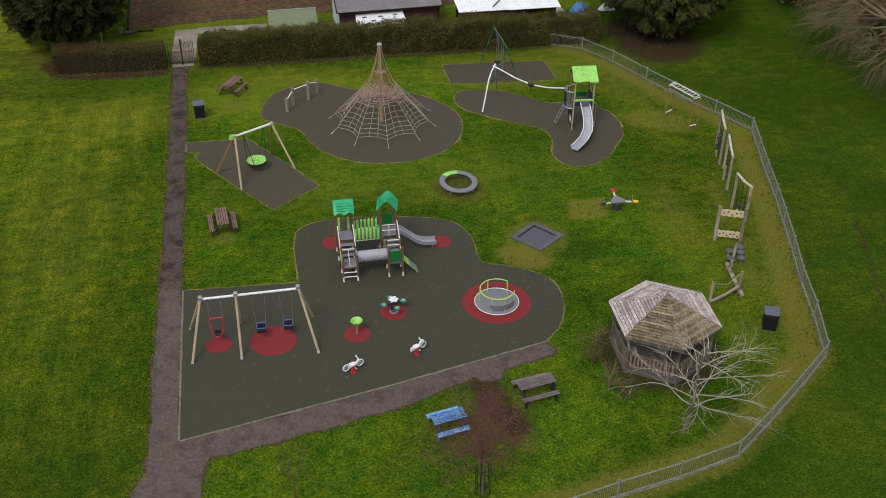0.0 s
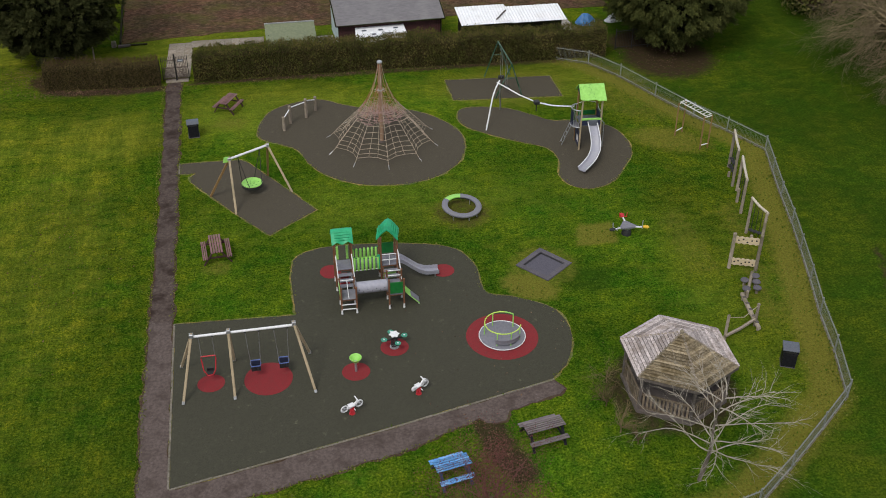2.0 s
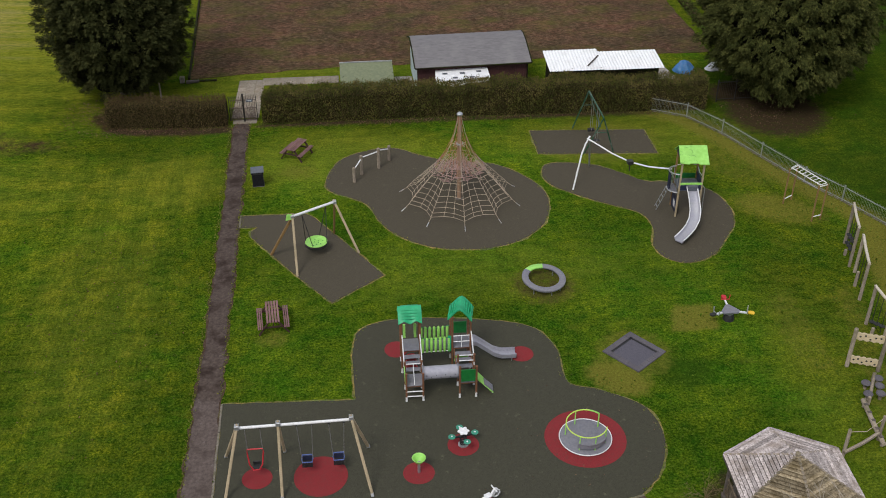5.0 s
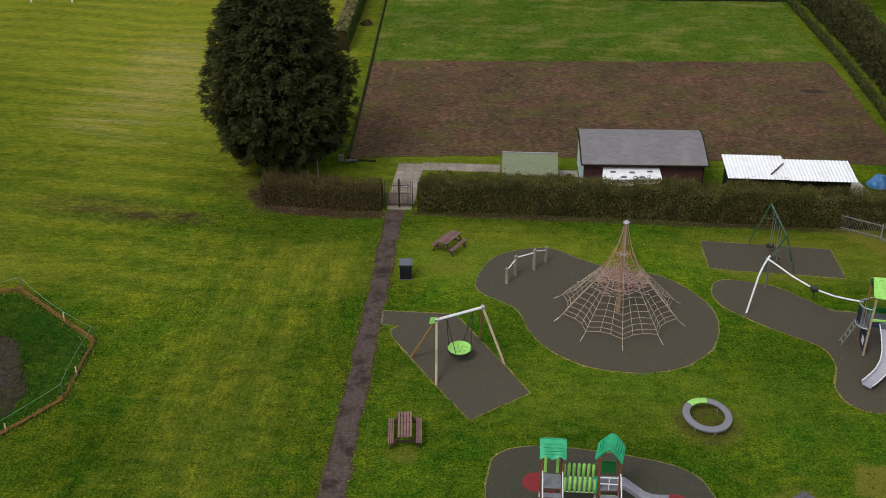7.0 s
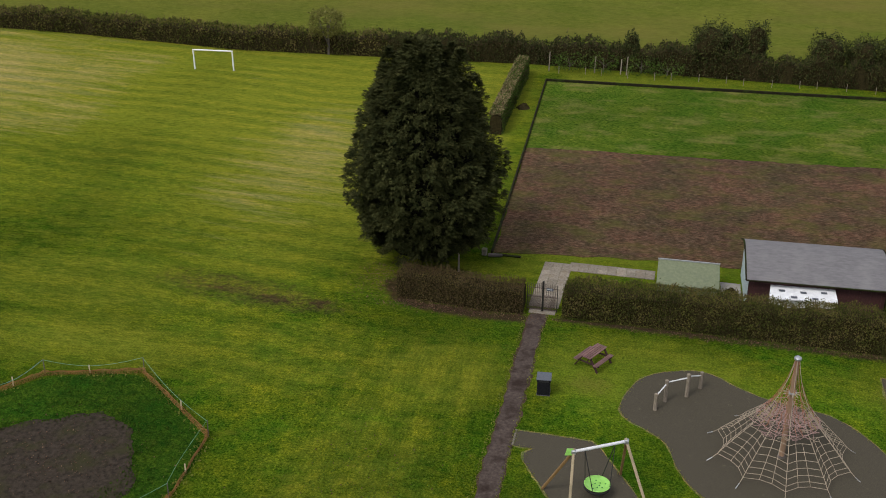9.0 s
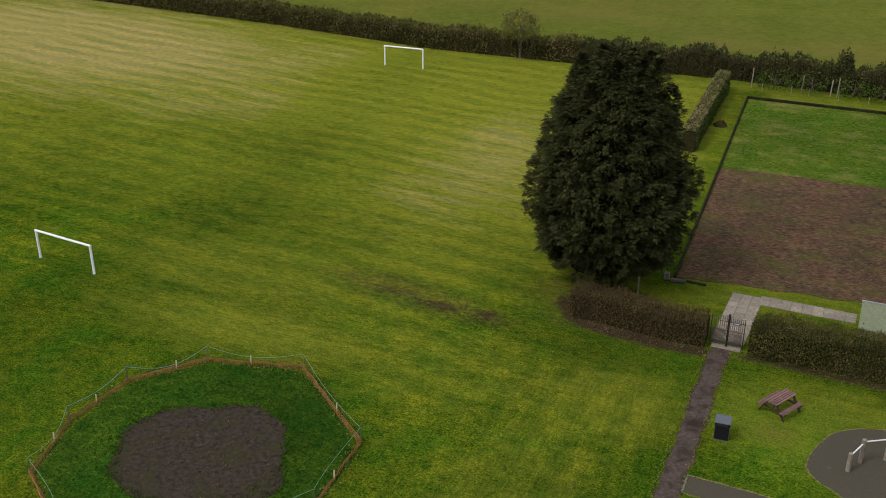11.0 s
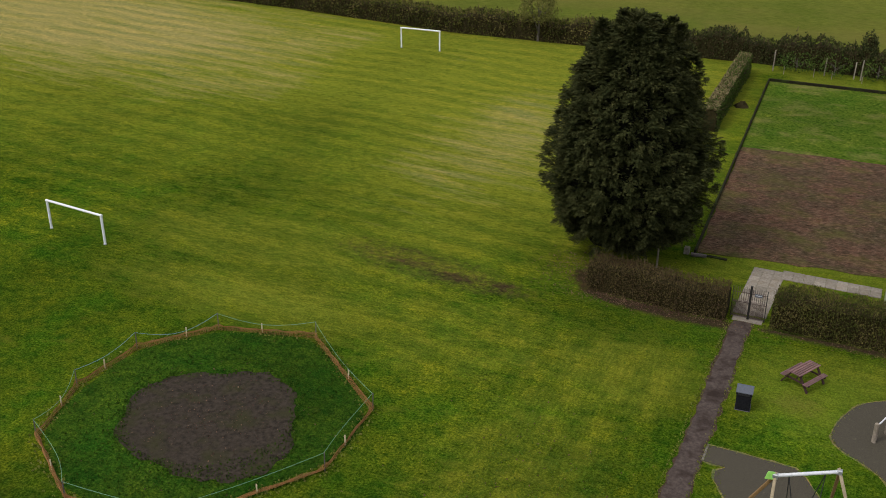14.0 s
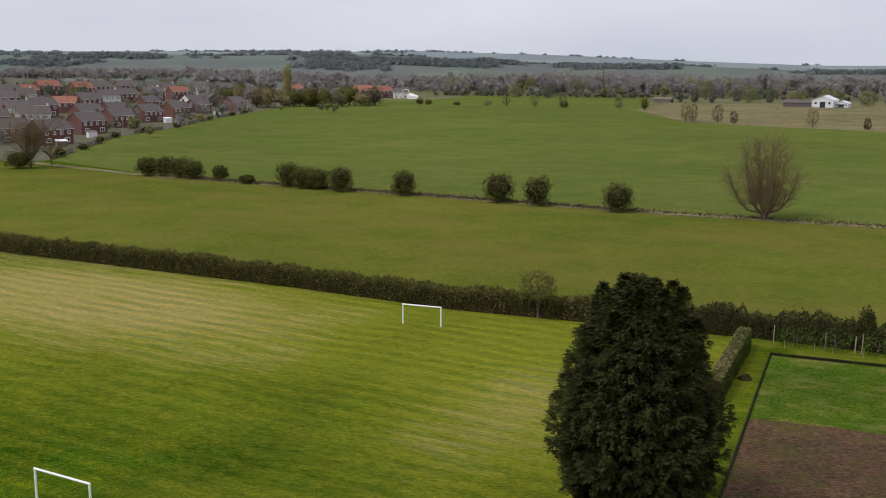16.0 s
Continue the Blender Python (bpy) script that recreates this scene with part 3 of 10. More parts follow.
fresh = soft_in(np.maximum(np.abs(GX - 14) - 13, np.abs(GY - 13) - 21), 3.0) * (1 - worn)
nx, ny = len(gx), len(gy)
idx = np.arange(nx * ny).reshape(ny, nx)
quads = np.stack([idx[:-1, :-1], idx[:-1, 1:], idx[1:, 1:], idx[1:, :-1]], -1).reshape(-1, 4)
me = raw_mesh("ground", [(np.stack([GX, GY, gz], -1).reshape(-1, 3), quads)], True)
tone = me.color_attributes.new("worn", "FLOAT_COLOR", "POINT")
tone.data.foreach_set("color", np.stack([worn, bare, bright, darker], -1).reshape(-1).astype(np.float32))
dry = me.color_attributes.new("dry", "FLOAT_COLOR", "POINT")
dry.data.foreach_set("color", np.stack([straw, across, along, np.clip(fresh, 0, 1)], -1).reshape(-1).astype(np.float32))
me.materials.append(GRASS)
ground = tagged(new("ground", me), "mown park grass with worn yellow patches and mowing lines", "ground", "", "structure")


def ragged(outline, step=0.35, wobble=0.05, keep=False):
    """The outline cut into short steps and made a little uneven."""
    out = []
    for k, p in enumerate(outline):
        q = outline[(k + 1) % len(outline)]
        n = max(1, int(math.hypot(q[0] - p[0], q[1] - p[1]) / step))
        for i in range(n):
            x, y = p[0] + (q[0] - p[0]) * i / n, p[1] + (q[1] - p[1]) * i / n
            d = noise.noise_vector(Vector((x * 1.7, y * 1.7, 3.0))) * wobble + noise.noise_vector(Vector((x * 0.6, y * 0.6, 9.0))) * wobble
            out.append((x + d.x, y + d.y))
    return out


def rounded(points, n=8):
    """A smooth closed line through the points."""
    out = []
    c = len(points)
    for i in range(c):
        a, b, d, e = (Vector(points[(i + k) % c]) for k in (-1, 0, 1, 2))
        for k in range(n):
            t = k / n
            out.append(tuple(0.5 * ((2 * b) + (d - a) * t + (2 * a - 5 * b + 4 * d - e) * t * t + (3 * b - a - 3 * d + e) * t ** 3)))
    return out


def sheet(name, outline, z, material, label, category, thick=0.05):
    g = Geo().prism(outline, z - thick, z)
    return single(name, g, material, label, category, kind="structure")


def widened(outline, by, wobble, seed):
    """The outline pushed outwards by an uneven amount."""
    o = [Vector(p[:2]) for p in outline]
    n = len(o)
    area = sum(o[i].x * o[(i + 1) % n].y - o[(i + 1) % n].x * o[i].y for i in range(n))
    turn = 1 if area > 0 else -1
    out = []
    for i in range(n):
        d = (o[(i + 1) % n] - o[i - 1]).normalized()
        k = by + wobble * noise.noise(Vector((o[i].x * 1.3, o[i].y * 1.3, seed))) + 0.6 * wobble * noise.noise(Vector((o[i].x * 4.1, o[i].y * 4.1, seed)))
        out.append(tuple(o[i] + Vector((d.y, -d.x)) * max(k, 0.01) * turn))
    return out


# paths and safety surfaces
PATH_EDGE = [(-1.14, 38.45), (-0.16, 38.35), (-0.12, 24.8), (-0.1, 10.9), (-0.06, 0.0), (0.05, -0.04), (4.4, 0.78), (9.57, 1.82), (17.15, 3.56), (17.45, 2.95), (17.15, 2.62), (14.62, 2.0), (14.3, 1.45), (13.4, 1.35), (13.2, 1.75), (9.34, 0.28), (4.31, -0.75), (1.2, -1.3), (0.9, -2.2), (1.0, -60), (-1.95, -60), (-1.9, -2.6), (-1.3, -1.6), (-1.22, 11.8), (-1.1, 21.6)]
sheet("path_rim", widened(ragged(PATH_EDGE, 0.2, 0.11), 0.09, 0.12, 5.0), 0.006, PATH_RIM, "bare muddy rim along the footpath", "path edge")
NORTH = [(-1.14, 38.45), (-1.1, 21.6), (-1.14, 14.0), (-1.2, 11.3), (-0.1, 11.0), (-0.12, 24.8), (-0.16, 38.35)]
SOUTH = [(-0.1, 11.0)] + [p for p in PATH_EDGE if p[1] < 10.95] + [(-1.2, 11.3)]
sheet("pavement", ragged(NORTH, 0.2, 0.11), 0.012, ASPHALT_OLD, "old dark brown damp asphalt footpath with crumbled edges", "path")
sheet("pavement", ragged(SOUTH, 0.2, 0.11), 0.012, ASPHALT, "worn grey-brown asphalt footpath with crumbled edges", "path")
MAIN_RUBBER = [(0.03, 0.05), (4.4, 0.92), (9.57, 1.98), (17.1, 3.68)] + rounded([(17.1, 3.68), (17.95, 4.5), (18.75, 6.2), (18.85, 7.8), (18.3, 9.0), (16.85, 10.0), (15.6, 10.55), (15.42, 11.6), (15.45, 13.1), (14.75, 14.7), (13.2, 15.5), (11.0, 15.95), (8.45, 16.2), (6.7, 15.85), (5.95, 15.0), (5.82, 13.5)], 5)[5:-10] + [(5.82, 13.6), (5.85, 10.5), (0.03, 10.85)]
sheet("rubber_surface", ragged(MAIN_RUBBER, 0.3, 0.025), 0.022, RUBBER, "dark grey-green wet-pour rubber play surface", "play surface")
sheet("rubber_surface", ragged(rounded([(4.76, 29.97), (5.46, 32.32), (6.72, 33.52), (8.9, 34.05), (10.58, 32.95), (12.2, 32.1), (15.1, 31.25), (16.53, 29.87), (17.48, 28.2), (17.62, 26.3), (16.98, 24.27), (15.68, 22.83), (14.15, 22.13), (12.46, 21.99), (10.46, 22.43), (8.67, 23.78), (7.68, 25.51), (7.17, 27.2), (6.09, 28.2), (5.14, 28.9)], 4), 0.3, 0.03), 0.02, RUBBER_BROWN, "brown-grey wet-pour rubber round the climbing net", "play surface")
sheet("rubber_surface", ragged(rounded([(17.87, 29.93), (18.58, 31.0), (21.0, 30.6), (22.51, 29.52), (23.87, 28.2), (25.04, 28.0), (27.2, 26.95), (27.86, 25.06), (27.63, 23.16), (26.7, 21.74), (25.75, 20.4), (24.7, 19.68), (23.64, 19.5), (22.76, 20.1), (22.43, 21.37), (22.85, 22.83), (22.8, 24.3), (22.2, 25.05), (20.78, 26.02), (19.21, 27.26), (18.07, 28.54)], 4), 0.3, 0.03), 0.02, RUBBER_BROWN, "dark wet-pour rubber under the slide tower", "play surface")
sheet("rubber_surface", ragged([(18.08, 35.47), (25.53, 34.84), (25.55, 31.6), (18.06, 32.27)], 0.3, 0.03), 0.02, RUBBER_BROWN, "dark rectangular rubber patch under the old swing", "play surface")
sheet("rubber_surface", ragged([(-0.03, 26.75), (3.6, 26.6), (4.1, 26.1), (5.69, 23.5), (7.7, 20.03), (4.95, 17.9), (3.02, 20.65), (0.65, 24.4), (0.56, 25.0), (0.95, 25.45), (-0.03, 25.5)], 0.3, 0.03), 0.02, RUBBER_BROWN, "dark angular rubber patch under the basket swing", "play surface")


for ob in [o for o in scene.objects if o.name.startswith("rubber_surface")]:
    line = [(v.co.x, v.co.y) for v in ob.data.vertices][: len(ob.data.vertices) // 2]
    sheet("grass_rim", widened(line, 0.08, 0.09, 2.0), 0.0075, DRY_RIM, "dry yellowed grass rim round the rubber", "grass")


def disc(name, x, y, rx, ry, z=0.028, label="red wet-pour rubber circle", mat=RED_RUBBER):
    o = [(x + rx * math.cos(a * math.pi / 24), y + ry * math.sin(a * math.pi / 24)) for a in range(48)]
    return sheet(name, o, z, mat, label, "play surface", 0.03)


for x, y, rx, ry in ((1.72, 6.17, 0.62, 0.6), (4.3, 6.02, 1.1, 1.12), (8.29, 5.78, 0.65, 0.63), (10.29, 7.2, 0.67, 0.66), (15.5, 7.05, 1.74, 1.74), (13.72, 12.9, 0.58, 0.56), (7.9, 13.85, 0.55, 0.6)):
    disc("rubber_circle", x, y, rx, ry)

# concrete edging along the rubber
kerb = thing("kerb", (0, 0, 0), 0, "pale concrete edging strip along the rubber surface", "kerb", kind="structure")
for (a, b) in (((-0.03, 10.85), (-0.03, 0.0)), ((0.0, -0.02), (4.4, 0.85)), ((4.4, 0.85), (9.57, 1.9)), ((9.57, 1.9), (17.15, 3.62)), ((-0.07, 26.8), (-0.07, 25.5))):
    n = max(1, round(math.dist(a, b) / 0.9))
    way = math.degrees(math.atan2(b[1] - a[1], b[0] - a[0]))
    length = math.dist(a, b) / n
    me = Geo().box(0.008, -0.045, -0.1, length - 0.008, 0.045, 0.035, None, 0.008).mesh("kerb_stone")
    me.materials.append(KERB)
    for i in range(n):
        k = new("kerb_stone", me)
        k.parent = kerb
        k.matrix_basis = pose(a[0] + (b[0] - a[0]) * i / n, a[1] + (b[1] - a[1]) * i / n, 0.012 * math.sin(i * 2.3), 0, 0, way + 0.8 * math.sin(i * 1.7))

# the walled plot beyond the hedge
sheet("soil_plot", ragged([(-4.65, 45.98), (6.2, 47.0), (33.85, 46.8), (33.6, 67.5), (-5.6, 65.9)], 0.8, 0.22), 0.03, SOIL, "bare tilled brown soil with thin regrowth", "soil")
sheet("plot_lawn", ragged([(-5.6, 65.9), (33.6, 67.5), (33.3, 85.2), (-6.3, 84.6)], 0.8, 0.15), 0.025, LAWN, "mown green bowling lawn with dry patches", "lawn")
sheet("pond_bed", ragged(rounded([(-20.9, 23.5), (-19.0, 23.0), (-17.3, 20.6), (-16.4, 17.9), (-17.2, 16.4), (-19.3, 15.4), (-22.5, 15.8), (-24.3, 16.9), (-25.2, 18.9), (-25.3, 20.5), (-24.3, 21.9), (-22.7, 22.8)], 6), 0.25, 0.28), 0.02, MUD, "round bare patch of dark crumbly soil", "soil")
inside = ragged(rounded([((x + 21.2) * 0.95 - 21.2, (y - 20) * 0.95 + 20) for x, y in OCTAGON], 3), 0.6, 0.2)
sheet("rough_grass", inside, 0.008, turf("long_grass", (0.012, 0.038, 0.004), (0.026, 0.07, 0.007), (0.055, 0.105, 0.012), (0.11, 0.12, 0.018), straw_at=0.67), "longer dark green grass inside the roped ring", "grass")
# fields to the distance
sheet("field", ragged([(-420, 175), (-215, 200), (-165, 187), (-90, 179.5), (-45, 174), (0, 172.5), (120, 165), (420, 150), (420, 80), (60, 87.5), (0, 91.5), (-20, 91.5), (-40, 90), (-62, 92.7), (-113, 96), (-420, 112)], 4, 0.4), 0.05, CROP_THIN, "smooth green crop field thin over brown soil", "field")
sheet("field", ragged([(-216, 209), (-243, 252), (-270, 295), (-287, 349), (-332, 450), (-380, 581), (-418, 700), (-378, 760), (-287, 697), (-155, 650), (-95, 502), (-8, 473), (420, 440), (420, 156), (120, 168), (0, 176), (-45, 177.5), (-90, 183), (-165, 190)], 6, 0.6), 0.05, CROP, "wide green crop field with faint tramlines", "field")
sheet("rough_pasture", ragged([(-158, 640), (-101, 509), (-66, 486), (-8, 464), (420, 430), (700, 620), (420, 830), (-19, 829), (-172, 790)], 8, 2.0), 0.09, ROUGH_PASTURE, "pale brown tussocky pasture", "pasture")
sheet("ditch_bank", ragged([(-225, 206), (-165, 189.5), (-90, 182.5), (-45, 177), (0, 175.2), (120, 167.5), (420, 154), (420, 151), (120, 165), (0, 172.2), (-45, 173.5), (-90, 179), (-165, 186.5), (-228, 203)], 3, 0.8), 0.12, ROUGH_PASTURE, "rough straw-coloured ditch bank between the fields", "bank")


# ---- hedges ----
def hedge(name, line, width, height, size, density, leaf, label, uneven=0.25, core=None, category="hedge", group=""):
    ob = thing(name, (line[0][0], line[0][1], 0), 0, label, category, group)
    base = np.array([line[0][0], line[0][1], 0.0])
    seg = [np.array(p, float) for p in line]
    lens = [np.linalg.norm(b - a) for a, b in zip(seg, seg[1:])]
    total = sum(lens)
    cum = np.concatenate([[0], np.cumsum(lens)])

    def at(s):
        k = np.clip(np.searchsorted(cum, s, "right") - 1, 0, len(lens) - 1)
        a = np.array(seg)[k]
        d = np.array([(seg[i + 1] - seg[i]) / lens[i] for i in range(len(lens))])[k]
        return a + d * (s - cum[k])[:, None], d

    def lump(s):
        return np.array([noise.noise(Vector((v * 0.45, base[0], base[1]))) + 0.6 * noise.noise(Vector((v * 1.4, base[1], base[0]))) for v in np.atleast_1d(s)]) * uneven

    # solid body inside, its dark twig colour also standing in for inner shade
    st = np.linspace(0, total, max(3, int(total / 0.7)))
    c, d = at(st)
    nrm = np.stack([-d[:, 1], d[:, 0]], -1)
    prof = [(-0.46, 0.0), (-0.44, 0.55), (-0.4, 0.86), (-0.2, 0.93), (0.2, 0.93), (0.4, 0.86), (0.44, 0.55), (0.46, 0.0)]
    lz = lump(st)
    v = []
    for i in range(len(st)):
        for u, w in prof:
            xy = c[i] + nrm[i] * u * width
            v.append((*xy, w * (height + lz[i])))
    m = len(prof)
    f = [(i * m + k, i * m + k + 1, (i + 1) * m + k + 1, (i + 1) * m + k) for i in range(len(st) - 1) for k in range(m - 1)]
    g = Geo().add(np.array(v) - base, f).add(np.array(v[:m]) - base, [tuple(range(m))]).add(np.array(v[-m:]) - base, [tuple(reversed(range(m)))])
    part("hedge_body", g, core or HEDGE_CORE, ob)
    # leaves and twigs over the faces
    n = int(total * (2 * height + width) * density)
    s = rng.uniform(0, total, n)
    c, d = at(s)
    nrm = np.stack([-d[:, 1], d[:, 0]], -1)
    q = rng.uniform(0, 2 * height + width, n)
    lz = lump(s)
    side = np.where(q < height, -1, np.where(q < 2 * height, 1, 0))
    z = np.where(side == 0, height, np.where(q < height, q, q - height)) * (1 + lz / height)
    z = np.where(side == 0, z + rng.normal(0, size * 0.5, n) + rng.exponential(0.06, n), z)
    off = np.where(side == 0, rng.uniform(-0.5, 0.5, n), side * 0.5 * (1.02 - 0.12 * z / height)) * width
    off = off + rng.normal(0, size * 0.35, n) + lump(s + 40) * 0.5 * side
    p = np.concatenate([c + nrm * off[:, None], np.maximum(z, 0.03)[:, None]], 1)
    outw = np.concatenate([nrm * side[:, None], (side == 0)[:, None] * 1.0 + 0.25], 1)
    part("foliage", raw_mesh("foliage", [leaves(p - base, outw, np.full(n, size))]), leaf, ob, kind="stuff")
    k = n // 5
    w = leaves((p - base)[:k], outw[:k] * 0.5 + np.array([0, 0, 0.8]), np.full(k, size * 2.1), 0.35, BLADE)
    part("twig_layer", raw_mesh("twig_layer", [w]), TWIG, ob, kind="stuff")
    # upright bare stems that show in the faces
    k = int(total * (6 if size < 0.1 else 1.5))
    s = rng.uniform(0, total, k)
    c, d = at(s)
    nrm = np.stack([-d[:, 1], d[:, 0]], -1)
    off = np.where(rng.uniform(0, 1, k) < 0.5, -0.5, 0.5) * width * rng.uniform(0.92, 1.06, k)
    foot = np.concatenate([c + nrm * off[:, None], rng.uniform(0, 0.25 * height, k)[:, None]], 1)
    lean = np.tile([[0, 0, 1.0]], (k, 1)) + rng.normal(0, 0.16, (k, 3))
    tall = height * rng.uniform(0.35, 0.8, k)
    stems = stamp(*BLADE, foot - base, frames_from(lean, rng.uniform(0, 6.28, k), np.stack([0.26 + 0 * tall, tall, 0.26 + 0 * tall], -1)))
    k = int(total * (26 if size < 0.1 else 5))
    s = rng.uniform(0, total, k)
    c, d = at(s)
    nrm = np.stack([-d[:, 1], d[:, 0]], -1)
    foot = np.concatenate([c + nrm * (rng.uniform(-0.5, 0.5, k) * width)[:, None], ((height + lump(s)) * rng.uniform(0.9, 1.0, k))[:, None]], 1)
    lean = np.tile([[0, 0, 1.0]], (k, 1)) + rng.normal(0, 0.35, (k, 3))
    tall = rng.uniform(0.2, 0.5, k) * (1 if size < 0.1 else 1.5)
    sprigs = stamp(*BLADE, foot - base, frames_from(lean, rng.uniform(0, 6.28, k), np.stack([0.24 + 0 * tall, tall, 0.24 + 0 * tall], -1)))
    part("stem_layer", raw_mesh("stem_layer", [stems, sprigs]), TWIG, ob, kind="stuff")
    return ob


hedge("hedge", [(0.75, 39.2), (13.5, 38.9), (20.5, 38.55), (30.5, 38.1)], 1.7, 1.95, 0.095, 330, HEDGE, "clipped green and brown mixed hedge with bare stems", 0.42)
hedge("hedge", [(-9.3, 39.4), (-8.4, 39.35), (-3.7, 38.85), (-1.55, 38.9)], 1.5, 1.6, 0.09, 280, HEDGE_BROWN, "low mostly bare brown hedge beside the gate", 0.36)
hedge("hedge", [(-160, 99.5), (-113, 96), (-62, 92.8), (-40, 90.2), (-24, 90.8)], 2.2, 2.02, 0.22, 52, HEDGE, "long clipped field hedge, brown and green", 0.45)
hedge("hedge", [(-24, 90.8), (-8, 91.6), (8, 90.6), (38, 88.5), (60, 87)], 2.6, 2.15, 0.2, 66, HEDGE_DARK, "untrimmed bushy hedge behind the plot", 1.1)
side_hedge = hedge("hedge", [(-8.6, 68.5), (-9.0, 87)], 1.1, 1.7, 0.13, 110, HEDGE_GREEN, "narrow clipped green hedge with a brown top", 0.12)
k = rng.uniform(0, 1, 5000)
cut = np.stack([-0.4 * k + rng.uniform(-0.62, 0.5, 5000), 18.5 * k, 1.78 + rng.normal(0, 0.05, 5000)], -1)
part("cut_top", raw_mesh("cut_top", [leaves(cut, np.tile([[0, 0, 1.0]], (5000, 1)), np.full(5000, 0.17), 0.45, PAD)]), foliage("clipped_stems", [(0.1, (0.1, 0.075, 0.035)), (0.5, (0.17, 0.14, 0.065)), (0.9, (0.25, 0.2, 0.1))]), side_hedge, "pale brown clipped top", kind="stuff")
hedge("hedge", [(37.5, 52), (37.3, 70), (36.2, 92)], 2.4, 2.6, 0.2, 60, HEDGE_DARK, "tall brown-green boundary hedge", 0.5)
hedge("hedge", [(34.9, 46.5), (34.8, 68), (34.0, 86)], 0.5, 0.5, 0.14, 70, HEDGE_GREEN, "low clipped yellow-green box edging", 0.08)
# dark timber edging round the plot
EDGING = surface("old_board", (0.009, 0.009, 0.004), (0.03, 0.026, 0.015), 7.0, 0.95, bump=0.4, stain=(0.03, 0.045, 0.01), stain_amount=0.7, spec=0.05)
for a, b, w in (((-4.75, 45.7), (-6.4, 84.8), 0.13), ((-6.4, 84.8), (33.8, 85.4), 0.2)):
    g = Geo()
    g.beam((0, 0, 0.12), (b[0] - a[0], b[1] - a[1], 0.12), w, 0.26, bevel=0.02)
    single("plot_edging", g, EDGING, "dark weathered board edging round the plot", "edging", (a[0], a[1], 0), kind="structure")
single("plot_edging", Geo().box(0, -0.1, 0, 1.9, 0.1, 0.07), EDGING, "dark weathered board edging round the plot", "edging", (-4.7, 45.65, 0), -2.2, kind="structure")


# ---- conifers ----
def spray_template():
    """A flat feathery spray: paired narrow leaflets along a hanging stem."""
    v, f = [], []
    for k in range(4):
        t = k / 3
        y, z = 0.12 + 0.78 * t, -0.2 * t * t
        ln = 0.4 * (1 - 0.6 * t) + 0.05
        for s in (-1, 1):
            b = len(v)
            v += [(0, y - 0.1, z + 0.02), (s * ln * 0.55, y + 0.06, z + 0.03), (s * ln, y + 0.3, z - 0.13), (s * ln * 0.3, y + 0.2, z - 0.05)]
            f.append((b, b + 1, b + 2, b + 3))
    b = len(v)
    v += [(-0.07, 0.7, -0.1), (0.07, 0.7, -0.1), (0.03, 1.25, -0.38), (-0.03, 1.22, -0.36)]
    f.append((b, b + 1, b + 2, b + 3))
    return v, f


